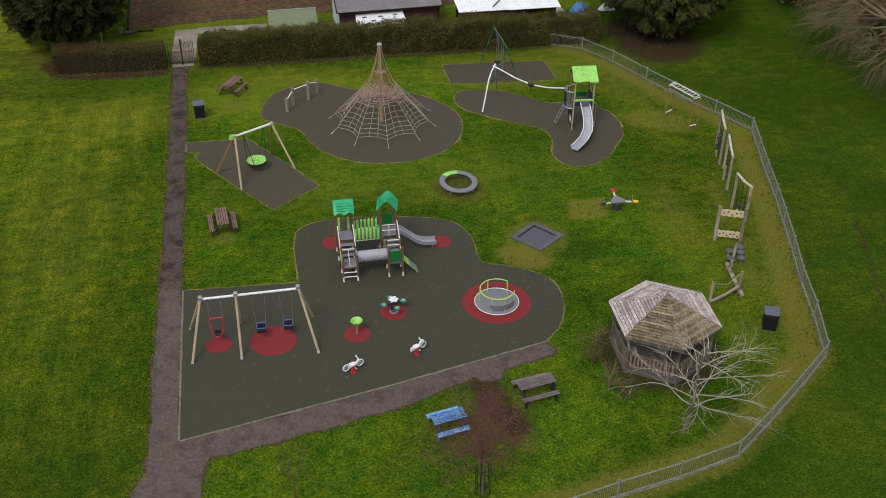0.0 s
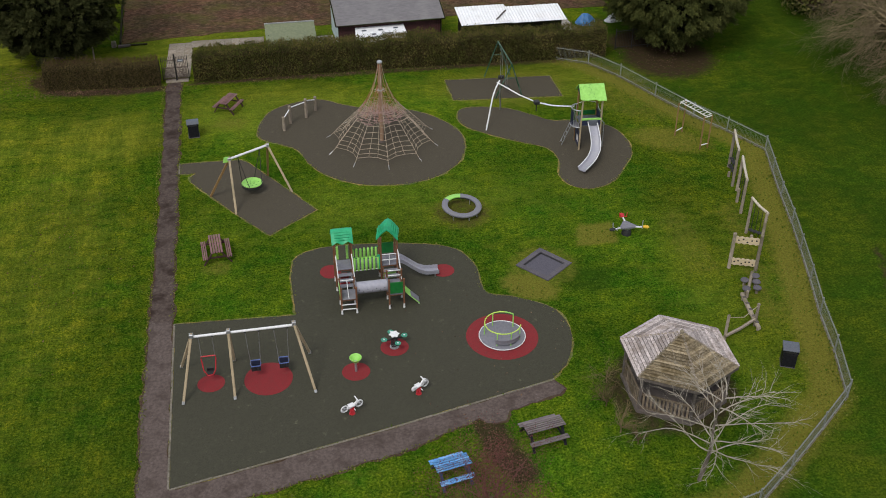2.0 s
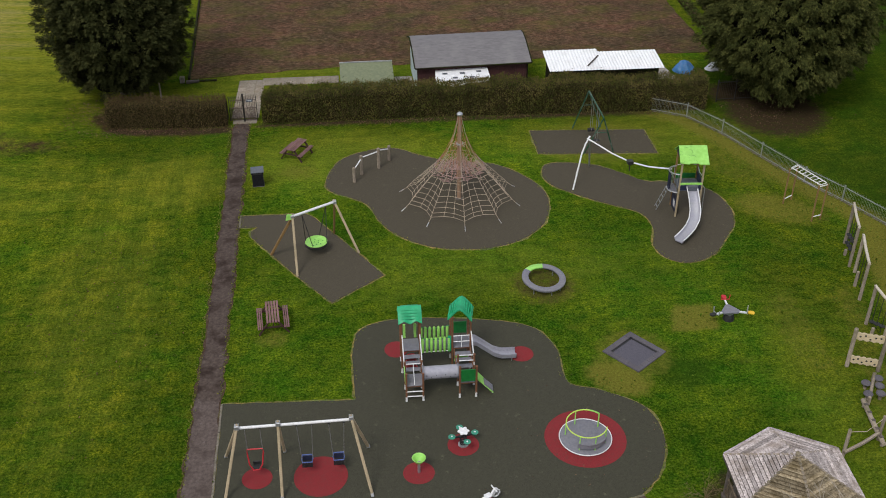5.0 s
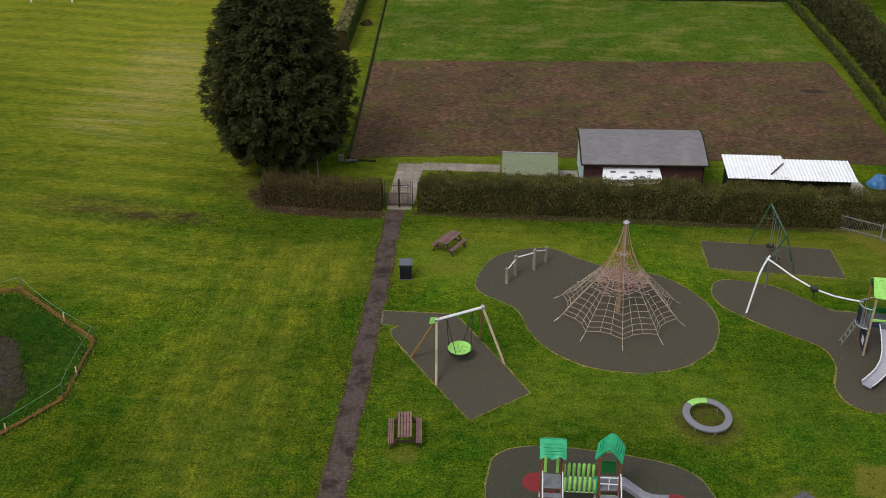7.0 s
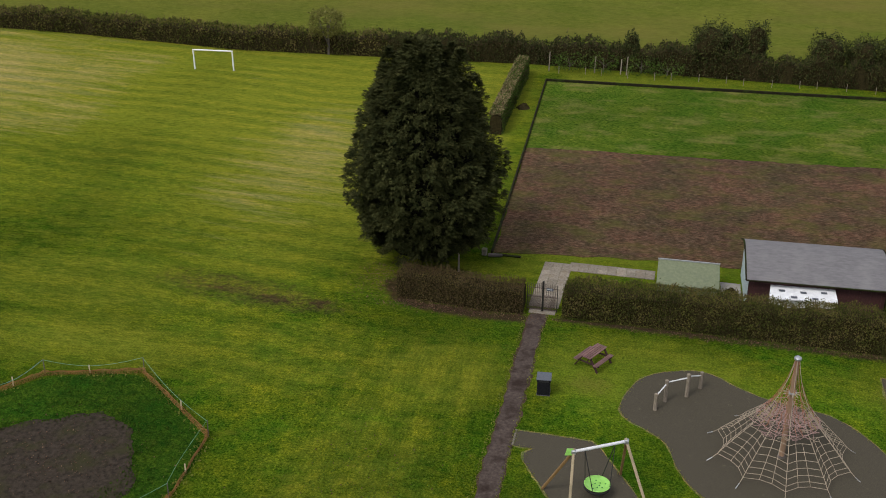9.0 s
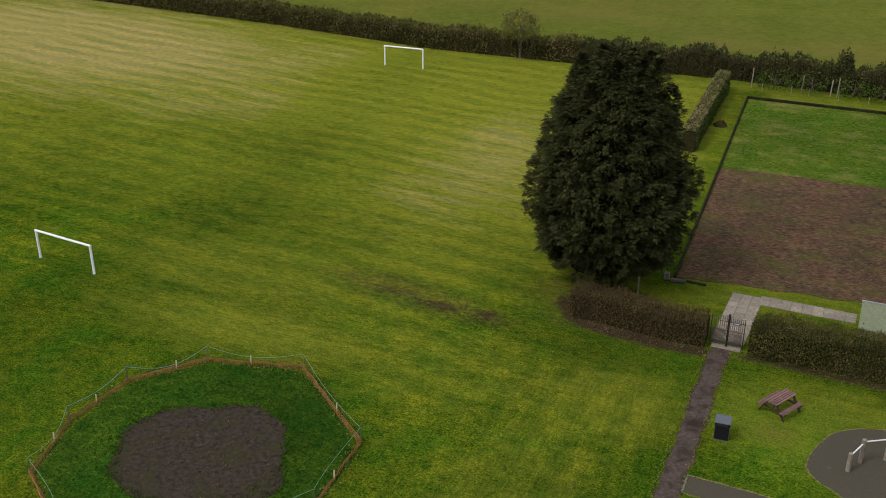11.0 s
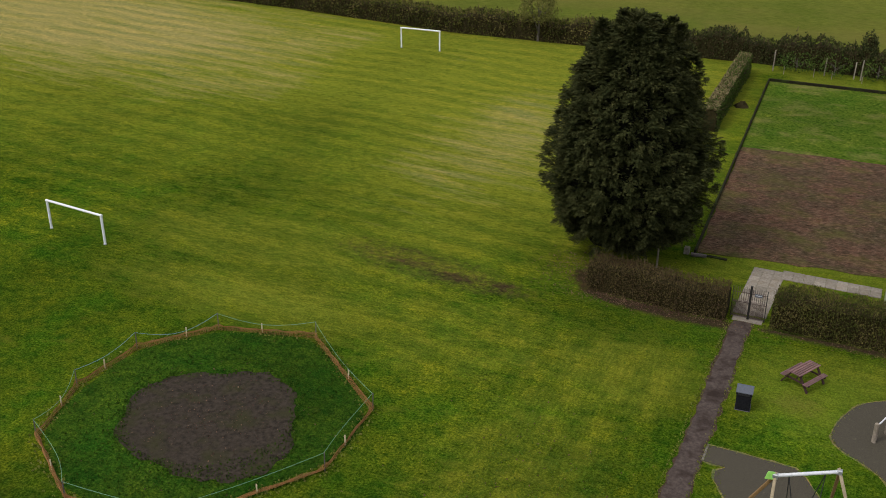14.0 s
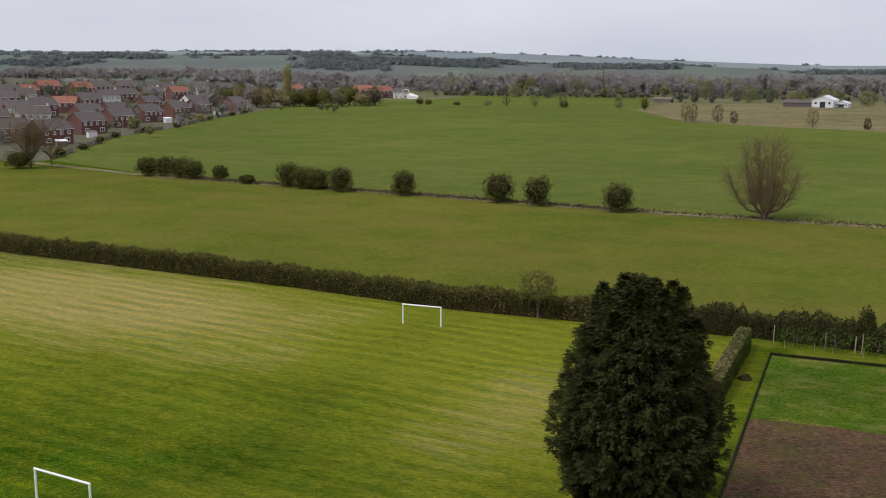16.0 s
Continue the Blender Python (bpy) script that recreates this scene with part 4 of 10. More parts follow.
def conifer(name, at, height, radius, tops, boughs, label, low=0.06, seed=3, leaf=FIR, plume=0.3):
    r = np.random.default_rng(seed)
    ob = thing(name, at, 0, label, "tree")
    part("trunk", Geo().tube([(0, 0, -0.1), (0.05, 0, height * 0.3), (0, 0, height * 0.9)], [0.42, 0.34, 0.06], 10), BARK, ob)

    def prof(h):
        # widest at two fifths of the height, rounding in at the foot and drawing to blunt tops
        return radius * np.where(h < 0.36, 0.45 + 0.55 * np.sin(np.clip(h / 0.36, 0, 1) * math.pi / 2), np.cos(np.clip((h - 0.36) / 0.66, 0, 1) * math.pi / 2) ** 0.7)

    # added solid body, near-black to stand in for the shade behind the boughs
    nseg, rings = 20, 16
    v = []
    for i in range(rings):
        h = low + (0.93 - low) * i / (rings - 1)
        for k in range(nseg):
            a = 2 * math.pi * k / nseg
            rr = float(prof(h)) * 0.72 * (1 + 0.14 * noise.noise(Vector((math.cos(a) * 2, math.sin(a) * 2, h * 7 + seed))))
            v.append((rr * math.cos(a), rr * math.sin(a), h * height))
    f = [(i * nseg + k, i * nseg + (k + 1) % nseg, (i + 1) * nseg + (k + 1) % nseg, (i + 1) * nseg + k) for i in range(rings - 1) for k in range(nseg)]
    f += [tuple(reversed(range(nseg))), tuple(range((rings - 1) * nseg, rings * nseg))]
    part("inner_body", Geo().add(v, f, True), FIR_INNER_SHADE, ob)
    # boughs: each is a domed shelf of sprays that rises from inside and hangs at its rim
    per = 44
    h = low + (0.985 - low) * r.uniform(0, 1, boughs) ** 0.92
    a = r.uniform(0, 2 * math.pi, boughs)
    lobe = np.array([1 + 0.15 * noise.noise(Vector((math.cos(q) * 1.7, math.sin(q) * 1.7, w * 5 + seed))) + 0.08 * noise.noise(Vector((math.cos(q) * 6, math.sin(q) * 6, w * 9 + seed))) for q, w in zip(a, h)])
    rad = prof(h) * lobe * np.where(r.uniform(0, 1, boughs) < 0.12, r.uniform(1.06, 1.2, boughs), r.uniform(0.74, 1.08, boughs))
    long, wide = r.uniform(0.6, 1.15, boughs), r.uniform(0.2, 0.4, boughs)
    rise = r.uniform(0.1, 1.15, boughs) + 0.9 * np.clip(h - 0.72, 0, 1)
    tilt = r.normal(0, 0.45, boughs)
    q = r.uniform(0, 1, (boughs, per)) ** 0.6
    t = r.normal(0, 0.5, (boughs, per)) * wide[:, None] * (0.45 + 0.75 * np.sin(q * 2.6))
    aa = a[:, None] + t / np.maximum(rad, 0.9)[:, None]
    rr = np.maximum(rad[:, None] - long[:, None] * (1 - q) - 0.35 * np.abs(t), 0.04)
    hang = (t / wide[:, None]) ** 2
    zz = (h * height)[:, None] + rise[:, None] * (q - 0.75 * q ** 3) - 0.12 * hang + tilt[:, None] * t + r.normal(0, 0.13, q.shape)
    P = np.stack([rr * np.cos(aa), rr * np.sin(aa), zz], -1).reshape(-1, 3)
    fan = aa + 1.2 * t + r.normal(0, 0.25, q.shape)
    W = np.stack([np.cos(fan), np.sin(fan), 0.55 * rise[:, None] / 0.5 * (1 - q) - 0.2 * q ** 2 + r.normal(plume, 0.4 if plume > 0 else 0.2, q.shape) + 1.3 * np.clip(h - 0.8, 0, 1)[:, None]], -1).reshape(-1, 3)
    S = r.uniform(0.14, 0.3, len(P))
    for tx, ty, th in tops:
        n = 420
        q = r.uniform(0, 1, n) ** 0.8
        ring = (1 - q) * 0.75 * r.uniform(0.7, 1.1, n) + 0.03
        aa = r.uniform(0, 6.28, n)
        P = np.concatenate([P, np.stack([tx + ring * np.cos(aa), ty + ring * np.sin(aa), th - 1.7 * (1 - q)], -1)])
        W = np.concatenate([W, np.stack([np.cos(aa), np.sin(aa), 0.25 + 0.9 * q], -1)])
        S = np.concatenate([S, r.uniform(0.16, 0.32, n)])
    n = W / np.linalg.norm(W, axis=1, keepdims=True)
    x = np.cross(n, [[0, 0, 1.0]])
    x /= np.maximum(np.linalg.norm(x, axis=1, keepdims=True), 1e-3)
    z = np.cross(x, n)
    roll = r.normal(0, 0.5, len(P))[:, None]
    x, z = np.cos(roll) * x + np.sin(roll) * z, -np.sin(roll) * x + np.cos(roll) * z
    fr = np.stack([x, n, z], -1) * S[:, None, None]
    part("crown", raw_mesh("crown", [stamp(*spray_template(), P, fr)]), leaf, ob, kind="stuff")
    return ob


conifer("conifer", (-9.0, 44.3, 0), 13.9, 4.6, [(-0.9, 0.2, 14.4), (0.8, 0.4, 14.2), (-1.9, -0.5, 13.9), (0.3, -1.2, 13.9), (2.4, -0.2, 14.0), (1.7, 0.8, 14.1), (-0.9, -2.0, 12.7), (-2.6, 0.9, 12.5), (1.7, -1.7, 12.7), (3.0, 0.9, 12.2)], 2000, "broad dense dark green conifer with drooping sprays")
conifer("conifer", (36.4, 40.0, 0), 13.0, 5.5, [(0, 0, 13.4)], 2200, "broad dark conifer with layered yellow-green sprays", seed=5, leaf=FIR_LIGHT, plume=-0.15)


# ---- bare and leafing trees ----
def grow(g, r, p, way, length, rad, depth, spread, lift, thin=0.72, kids=(2, 4), tips=None, wander=0.16):
    """A limb with side shoots, drawn as tapering bars."""
    pts, rads = [p], [rad]
    d = way.normalized()
    n = 4 if depth > 1 else 3
    for k in range(n):
        d = (d + Vector(r.normal(0, wander, 3)) + Vector((0, 0, lift))).normalized()
        p = p + d * (length / n)
        pts.append(p)
        rads.append(rad * (1 - 0.55 * (k + 1) / n))
    g.tube(pts, rads, 5 if depth > 2 else (4 if depth > 1 else 3), caps=False)
    if depth <= 0:
        if tips is not None:
            tips.append((p, d))
        return
    for k in range(r.integers(*kids)):
        i = r.integers(1, n + 1)
        side = Vector(r.normal(0, 1, 3))
        side = (side - d * side.dot(d)).normalized()
        nd = (d + side * spread * r.uniform(0.6, 1.3)).normalized()
        grow(g, r, pts[i], nd, length * thin * r.uniform(0.75, 1.15), rads[i] * 0.62, depth - 1, spread, lift, thin, kids, tips, wander)


def bare_tree(name, at, trunk, limbs, length, rad, depth, spread, lift, bark, label, seed, kids=(3, 5), thin=0.72, lean=(0, 0, 1), buds=None, bud_size=0.12, up=0.6, category="tree", bud_name="bud_haze", low=0.8, stem=None, per_tip=3, wander=0.16):
    r = np.random.default_rng(seed)
    ob = thing(name, at, 0, label, category)
    top = Vector(lean).normalized() * trunk
    t = Geo().tube([(0, 0, -0.15), top * 0.5 + Vector((0.03, 0, 0)), top], [rad * 1.25, rad, rad * 0.85], 9)
    part("trunk", t, stem or bark, ob)
    g, tips = Geo(), []
    for k in range(limbs):
        a = 2 * math.pi * k / limbs + r.normal(0, 0.3)
        way = Vector((math.cos(a), math.sin(a), up * r.uniform(0.7, 1.4)))
        q = r.uniform(low, 1.0)
        grow(g, r, top * q, way, length * r.uniform(0.8, 1.2), rad * 0.6, depth, spread, lift, thin, kids, tips, wander)
    part("bare_crown", g, bark, ob, kind="stuff")
    if buds and tips:
        P = np.array([p for p, d in tips for _ in range(per_tip)]) + r.normal(0, 0.2, (per_tip * len(tips), 3))
        part(bud_name, raw_mesh(bud_name, [leaves(P, np.tile([[0, 0, 0.6]], (len(P), 1)), np.full(len(P), bud_size), 1.0)]), buds, ob, kind="stuff")
    return ob


def leafy(name, at, height, radius, size, count, leaf, label, squash=1.0, seed=1, trunk=0.25, core=True, category="tree", body=None):
    """A bush or tree: a stem, limbs and many clumps of leaves with an uneven outline."""
    r = np.random.default_rng(seed)
    ob = thing(name, at, 0, label, category)
    zc, hz = height * (0.5 + trunk / 2), height * (0.5 - trunk / 2)
    g = Geo().tube([(0, 0, -0.1), (0.02 * height, 0, height * 0.35), (0, 0, height * 0.75)], [0.035 * height, 0.025 * height, 0.01 * height], 6)
    for k in range(5):
        a = k * 1.26 + seed
        g.tube([(0, 0, height * (0.2 + 0.05 * k)), (radius * 0.6 * math.cos(a), radius * 0.6 * math.sin(a), zc + 0.1 * k)], [0.014 * height, 0.004 * height], 4)
    part("trunk", g, BARK, ob)
    w = r.normal(0, 1, (count, 3))
    w /= np.linalg.norm(w, axis=1, keepdims=True)
    w = np.sign(w) * np.abs(w) ** 0.82
    bump = np.array([1 + 0.42 * noise.noise(Vector(v) * 1.9 + Vector((seed, 0, 0))) + 0.24 * noise.noise(Vector(v) * 4.3 + Vector((0, seed, 0))) for v in w])
    deep = r.uniform(0.55, 1.0, count) ** 0.5
    P = w * (bump * deep)[:, None] * np.array([radius, radius * squash, hz]) + np.array([0, 0, zc])
    k = count // 2
    out = w + np.array([0, 0, 0.35])
    part("crown", raw_mesh("crown", [leaves(P[:k], out[:k], np.full(k, size)), leaves(P[k:], out[k:], np.full(count - k, size), 0.55, PAD)]), leaf, ob, kind="stuff")
    # filler body; the default dark colour paints the shade behind the leaves
    if core:
        lat = [Vector((math.cos(a) * math.cos(b), math.sin(a) * math.cos(b), math.sin(b))) for b in np.linspace(-1.4, 1.4, 7) for a in np.arange(10) * 0.6283]
        v = [(p.x * radius * 0.78 * (1 + 0.42 * noise.noise(p * 1.9 + Vector((seed, 0, 0)))), p.y * radius * squash * 0.78 * (1 + 0.42 * noise.noise(p * 1.9 + Vector((seed, 0, 0)))), zc + p.z * hz * 0.78) for p in lat]
        f = [(i * 10 + k, i * 10 + (k + 1) % 10, (i + 1) * 10 + (k + 1) % 10, (i + 1) * 10 + k) for i in range(6) for k in range(10)]
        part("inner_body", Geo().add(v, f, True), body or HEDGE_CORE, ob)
    return ob

# ---- materials of the play equipment ----
TIMBER = surface("round_timber", (0.26, 0.2, 0.12), (0.46, 0.37, 0.24), 7.0, 0.8, bump=0.25, grain=(6, 6, 0.5), stain=(0.2, 0.17, 0.1), stain_amount=0.6)
OLD_TIMBER = surface("silvered_timber", (0.14, 0.114, 0.086), (0.39, 0.33, 0.255), 6.0, 0.9, bump=0.5, grain=(5, 5, 0.6), stain=(0.13, 0.115, 0.07), stain_amount=0.7, island=0.28, spec=0.15)
BROWN_POST = surface("brown_laminated_post", (0.11, 0.045, 0.022), (0.2, 0.09, 0.045), 9.0, 0.55, bump=0.1, grain=(4, 4, 0.5))
ORANGE_POST = surface("tan_stained_post", (0.15, 0.085, 0.03), (0.27, 0.16, 0.06), 8.0, 0.8, bump=0.2, grain=(4, 4, 0.5))
WHITE_STEEL = surface("white_painted_steel", (0.55, 0.56, 0.57), (0.78, 0.78, 0.78), 12.0, 0.4, bump=0.03, stain=(0.5, 0.49, 0.45), stain_amount=0.35)
GOAL_WHITE = surface("white_goal_paint", (0.74, 0.74, 0.72), (0.85, 0.85, 0.83), 12.0, 0.5, bump=0.03)
GALV = surface("galvanised_steel", (0.3, 0.31, 0.32), (0.5, 0.51, 0.52), 22.0, 0.45, metal=0.7, bump=0.05, stain=(0.26, 0.27, 0.25), stain_amount=0.5)
CHAIN = surface("chain_steel", (0.2, 0.2, 0.2), (0.4, 0.4, 0.4), 60.0, 0.5, metal=0.6, bump=0.2)
LIME = surface("lime_green_plastic", (0.22, 0.5, 0.08), (0.33, 0.65, 0.15), 5.0, 0.45, bump=0.04, stain=(0.2, 0.42, 0.09), stain_amount=0.4)
GREEN = surface("green_moulded_plastic", (0.008, 0.27, 0.11), (0.02, 0.38, 0.17), 5.0, 0.5, bump=0.05, stain=(0.01, 0.15, 0.07), stain_amount=0.4)
PANEL_GREEN = surface("dark_green_panel", (0.004, 0.1, 0.018), (0.01, 0.16, 0.03), 6.0, 0.5, bump=0.04)
TUNNEL = surface("pale_tunnel_plastic", (0.25, 0.25, 0.29), (0.34, 0.34, 0.385), 6.0, 0.5, bump=0.04, stain=(0.24, 0.235, 0.24), stain_amount=0.4)
GREY_HPL = surface("grey_deck_board", (0.12, 0.12, 0.14), (0.19, 0.19, 0.215), 9.0, 0.6, bump=0.05, stain=(0.2, 0.195, 0.19), stain_amount=0.4)
STEEL = surface("brushed_stainless", (0.27, 0.27, 0.31), (0.39, 0.39, 0.44), 8.0, 0.4, metal=0.3, bump=0.04, stain=(0.4, 0.4, 0.4), stain_amount=0.4, grain=(1, 6, 1))
ROPE = surface("beige_rope", (0.26, 0.21, 0.15), (0.48, 0.4, 0.3), 40.0, 0.9, bump=0.3)
RED_ROPE = surface("red_brown_rope", (0.2, 0.07, 0.035), (0.4, 0.17, 0.09), 40.0, 0.9, bump=0.3)
YELLOW_ROPE = surface("yellow_green_rope", (0.2, 0.17, 0.04), (0.36, 0.31, 0.09), 40.0, 0.9, bump=0.3)
PINK_ROPE = surface("faded_pink_rope", (0.28, 0.17, 0.155), (0.48, 0.33, 0.3), 40.0, 0.9, bump=0.3)
RED_PAINT = surface("red_plastic", (0.36, 0.012, 0.02), (0.52, 0.03, 0.04), 7.0, 0.45, bump=0.03)
BLACK = surface("black_rubber", (0.008, 0.008, 0.008), (0.025, 0.025, 0.026), 15.0, 0.6, bump=0.1)
BIN_BLACK = surface("black_plastic_bin", (0.006, 0.006, 0.008), (0.02, 0.02, 0.023), 9.0, 0.5, bump=0.08, stain=(0.014, 0.014, 0.014), stain_amount=0.4, spec=0.08)
SLATE = surface("slate_grey_lid", (0.06, 0.068, 0.085), (0.11, 0.12, 0.14), 12.0, 0.5, bump=0.1)
NAVY = surface("navy_plastic", (0.012, 0.016, 0.04), (0.025, 0.03, 0.065), 9.0, 0.5, bump=0.05)
BLUE_SEAT = surface("blue_rubber_seat", (0.05, 0.085, 0.24), (0.1, 0.15, 0.38), 9.0, 0.6, bump=0.1)
YELLOW = surface("yellow_plastic", (0.6, 0.36, 0.02), (0.75, 0.48, 0.04), 9.0, 0.45, bump=0.03)
PLUM = surface("plum_recycled_plastic", (0.13, 0.062, 0.06), (0.25, 0.135, 0.125), 10.0, 0.6, bump=0.15, grain=(0.5, 6, 6), stain=(0.11, 0.06, 0.06), stain_amount=0.5, island=0.15)
DARK_WOOD = surface("dark_weathered_wood", (0.055, 0.045, 0.04), (0.15, 0.125, 0.11), 9.0, 0.8, bump=0.3, grain=(0.5, 6, 6), stain=(0.05, 0.045, 0.035), stain_amount=0.6, island=0.2)
TABLE_GREY = surface("purple_grey_table_boards", (0.1, 0.084, 0.085), (0.2, 0.17, 0.17), 9.0, 0.75, bump=0.25, grain=(0.5, 6, 6), stain=(0.09, 0.075, 0.07), stain_amount=0.5, island=0.15)
BLUE_WOOD = surface("bright_blue_paint", (0.05, 0.17, 0.42), (0.13, 0.36, 0.64), 9.0, 0.6, bump=0.15, grain=(0.5, 6, 6), stain=(0.26, 0.4, 0.56), stain_amount=0.5, island=0.25)
BLUE_LEG = surface("dark_blue_frame", (0.01, 0.02, 0.05), (0.025, 0.04, 0.09), 9.0, 0.6)
PLUM_LEG = surface("dark_brown_frame", (0.03, 0.016, 0.013), (0.07, 0.036, 0.03), 9.0, 0.8, bump=0.1, spec=0.2)
TURQUOISE = surface("sea_green_plastic", (0.02, 0.17, 0.11), (0.05, 0.27, 0.18), 9.0, 0.5)
PEELED_LOG = surface("peeled_silver_log", (0.3, 0.26, 0.2), (0.66, 0.6, 0.5), 8.0, 0.85, bump=0.4, grain=(5, 5, 5), stain=(0.3, 0.24, 0.16), stain_amount=0.6)
PALE_WOOD = surface("pale_boards", (0.42, 0.33, 0.2), (0.62, 0.52, 0.35), 6.0, 0.75, bump=0.2, grain=(0.5, 5, 5), stain=(0.35, 0.28, 0.18), stain_amount=0.5)
OLD_GREEN = surface("old_green_paint", (0.006, 0.045, 0.022), (0.015, 0.085, 0.045), 14.0, 0.5, bump=0.05, stain=(0.4, 0.4, 0.38), stain_amount=0.25)
MAT_BLACK = surface("trampoline_bed", (0.055, 0.052, 0.066), (0.095, 0.09, 0.11), 30.0, 0.8, bump=0.3)
TILE_GREY = surface("rubber_tile", (0.06, 0.055, 0.062), (0.115, 0.106, 0.118), 25.0, 0.85, bump=0.3, island=0.1)


def arc(c, r, a0, a1, n, z=0.0):
    return [(c[0] + r * math.cos(radians(a0 + (a1 - a0) * k / n)), c[1] + r * math.sin(radians(a0 + (a1 - a0) * k / n)), z) for k in range(n + 1)]


# ---- three-seat swing ----
def toddler_swing():
    ob = thing("swing_set", (3.45, 6.3, 0), 0, "timber swing frame with a white steel beam and three seats", "swing")
    o = Vector((3.45, 6.3, 0))
    for top, feet in (((1.18, 6.3, 2.78), ((0.5, 5.03), (0.37, 7.55))), ((2.79, 6.33, 2.78), ((2.77, 4.94), (2.8, 7.6))), ((5.68, 6.38, 2.78), ((6.35, 4.73), (6.31, 7.5)))):
        t = Vector(top) - o
        for k, (fx, fy) in enumerate(feet):
            f = Vector((fx, fy, 0.02)) - o
            d = (t - f).normalized()
            p = part("post", Geo().beam(f + d * 0.1, t + d * (0.12 if k == 0 else -0.05), 0.115, 0.115, (1, 0, 0), 0.02), TIMBER, ob)
            part("steel_shoe", Geo().beam(f - d * 0.02, f + d * 0.12, 0.13, 0.13, (1, 0, 0), 0.01), GALV, p, "grey steel post shoe")
        part("bracket", Geo().box(t.x - 0.09, t.y - 0.1, t.z - 0.1, t.x + 0.09, t.y + 0.1, t.z + 0.1, None, 0.02), GALV, ob, "grey steel corner bracket")
    a, b = Vector((1.18, 6.32, 2.7)) - o, Vector((5.68, 6.36, 2.7)) - o
    part("beam", Geo().rod(a, b, 0.06, n=12), WHITE_STEEL, ob, "white steel top beam")
    for x, kind in ((1.76, "red"), (3.8, "cradle"), (5.07, "cradle")):
        c = Vector((x, 6.34, 0)) - o
        half = 0.3
        for s in (-1, 1):
            part("hanger", Geo().box(c.x + s * half - 0.04, c.y - 0.04, 2.58, c.x + s * half + 0.04, c.y + 0.04, 2.67, None, 0.01), BLACK, ob)
        if kind == "cradle":
            seat = part("seat", Geo().box(c.x - 0.19, c.y - 0.17, 0.42, c.x + 0.19, c.y + 0.19, 0.5, None, 0.03), BLACK, ob, "black cradle seat with a blue rim")
            rim = Geo().tube([(c.x - 0.2, c.y - 0.2, 0.74), (c.x + 0.2, c.y - 0.2, 0.74), (c.x + 0.23, c.y, 0.76), (c.x + 0.2, c.y + 0.2, 0.78), (c.x - 0.2, c.y + 0.2, 0.78), (c.x - 0.23, c.y, 0.76)], 0.023, 8, closed=True)
            part("rim", rim, BLUE_SEAT, seat, "blue seat rim")
            for k in range(4):
                u = (-0.17, 0.17, -0.06, 0.06)[k]
                part("strap", Geo().box(c.x + u - 0.045, c.y - 0.215, 0.46, c.x + u + 0.045, c.y - 0.18, 0.73, None, 0.01), BLACK, seat)
            part("back_panel", Geo().box(c.x - 0.19, c.y + 0.17, 0.46, c.x + 0.19, c.y + 0.21, 0.76, None, 0.01), NAVY, seat)
            tops = ((-0.22, 0.76), (0.22, 0.76))
        else:
            seat = part("seat", Geo().prism([(c.x - 0.17, c.y - 0.18), (c.x + 0.17, c.y - 0.18), (c.x + 0.12, c.y + 0.14), (c.x - 0.12, c.y + 0.14)], 0.5, 0.58), BLACK, ob, "black bucket seat with a red safety bar")
            part("back_panel", Geo().box(c.x - 0.15, c.y + 0.1, 0.5, c.x + 0.15, c.y + 0.16, 0.72, None, 0.03), BLACK, seat)
            bar = Geo().tube([(c.x - 0.12, c.y - 0.22, 0.56), (c.x - 0.26, c.y - 0.2, 0.85), (c.x - 0.32, c.y, 1.3), (c.x - 0.32, c.y, 1.5), (c.x + 0.32, c.y, 1.5), (c.x + 0.32, c.y, 1.3), (c.x + 0.26, c.y - 0.2, 0.85), (c.x + 0.12, c.y - 0.22, 0.56)], 0.028, 8, closed=True)
            part("safety_bar", bar, RED_PAINT, seat, "red safety bar")
            tops = ((-0.3, 1.5), (0.3, 1.5))
        for s, (u, z) in zip((-1, 1), tops):
            part("chain", Geo().rod((c.x + s * half, c.y, 2.6), (c.x + u, c.y, z), 0.014, n=5), CHAIN, ob)
    return ob


toddler_swing()


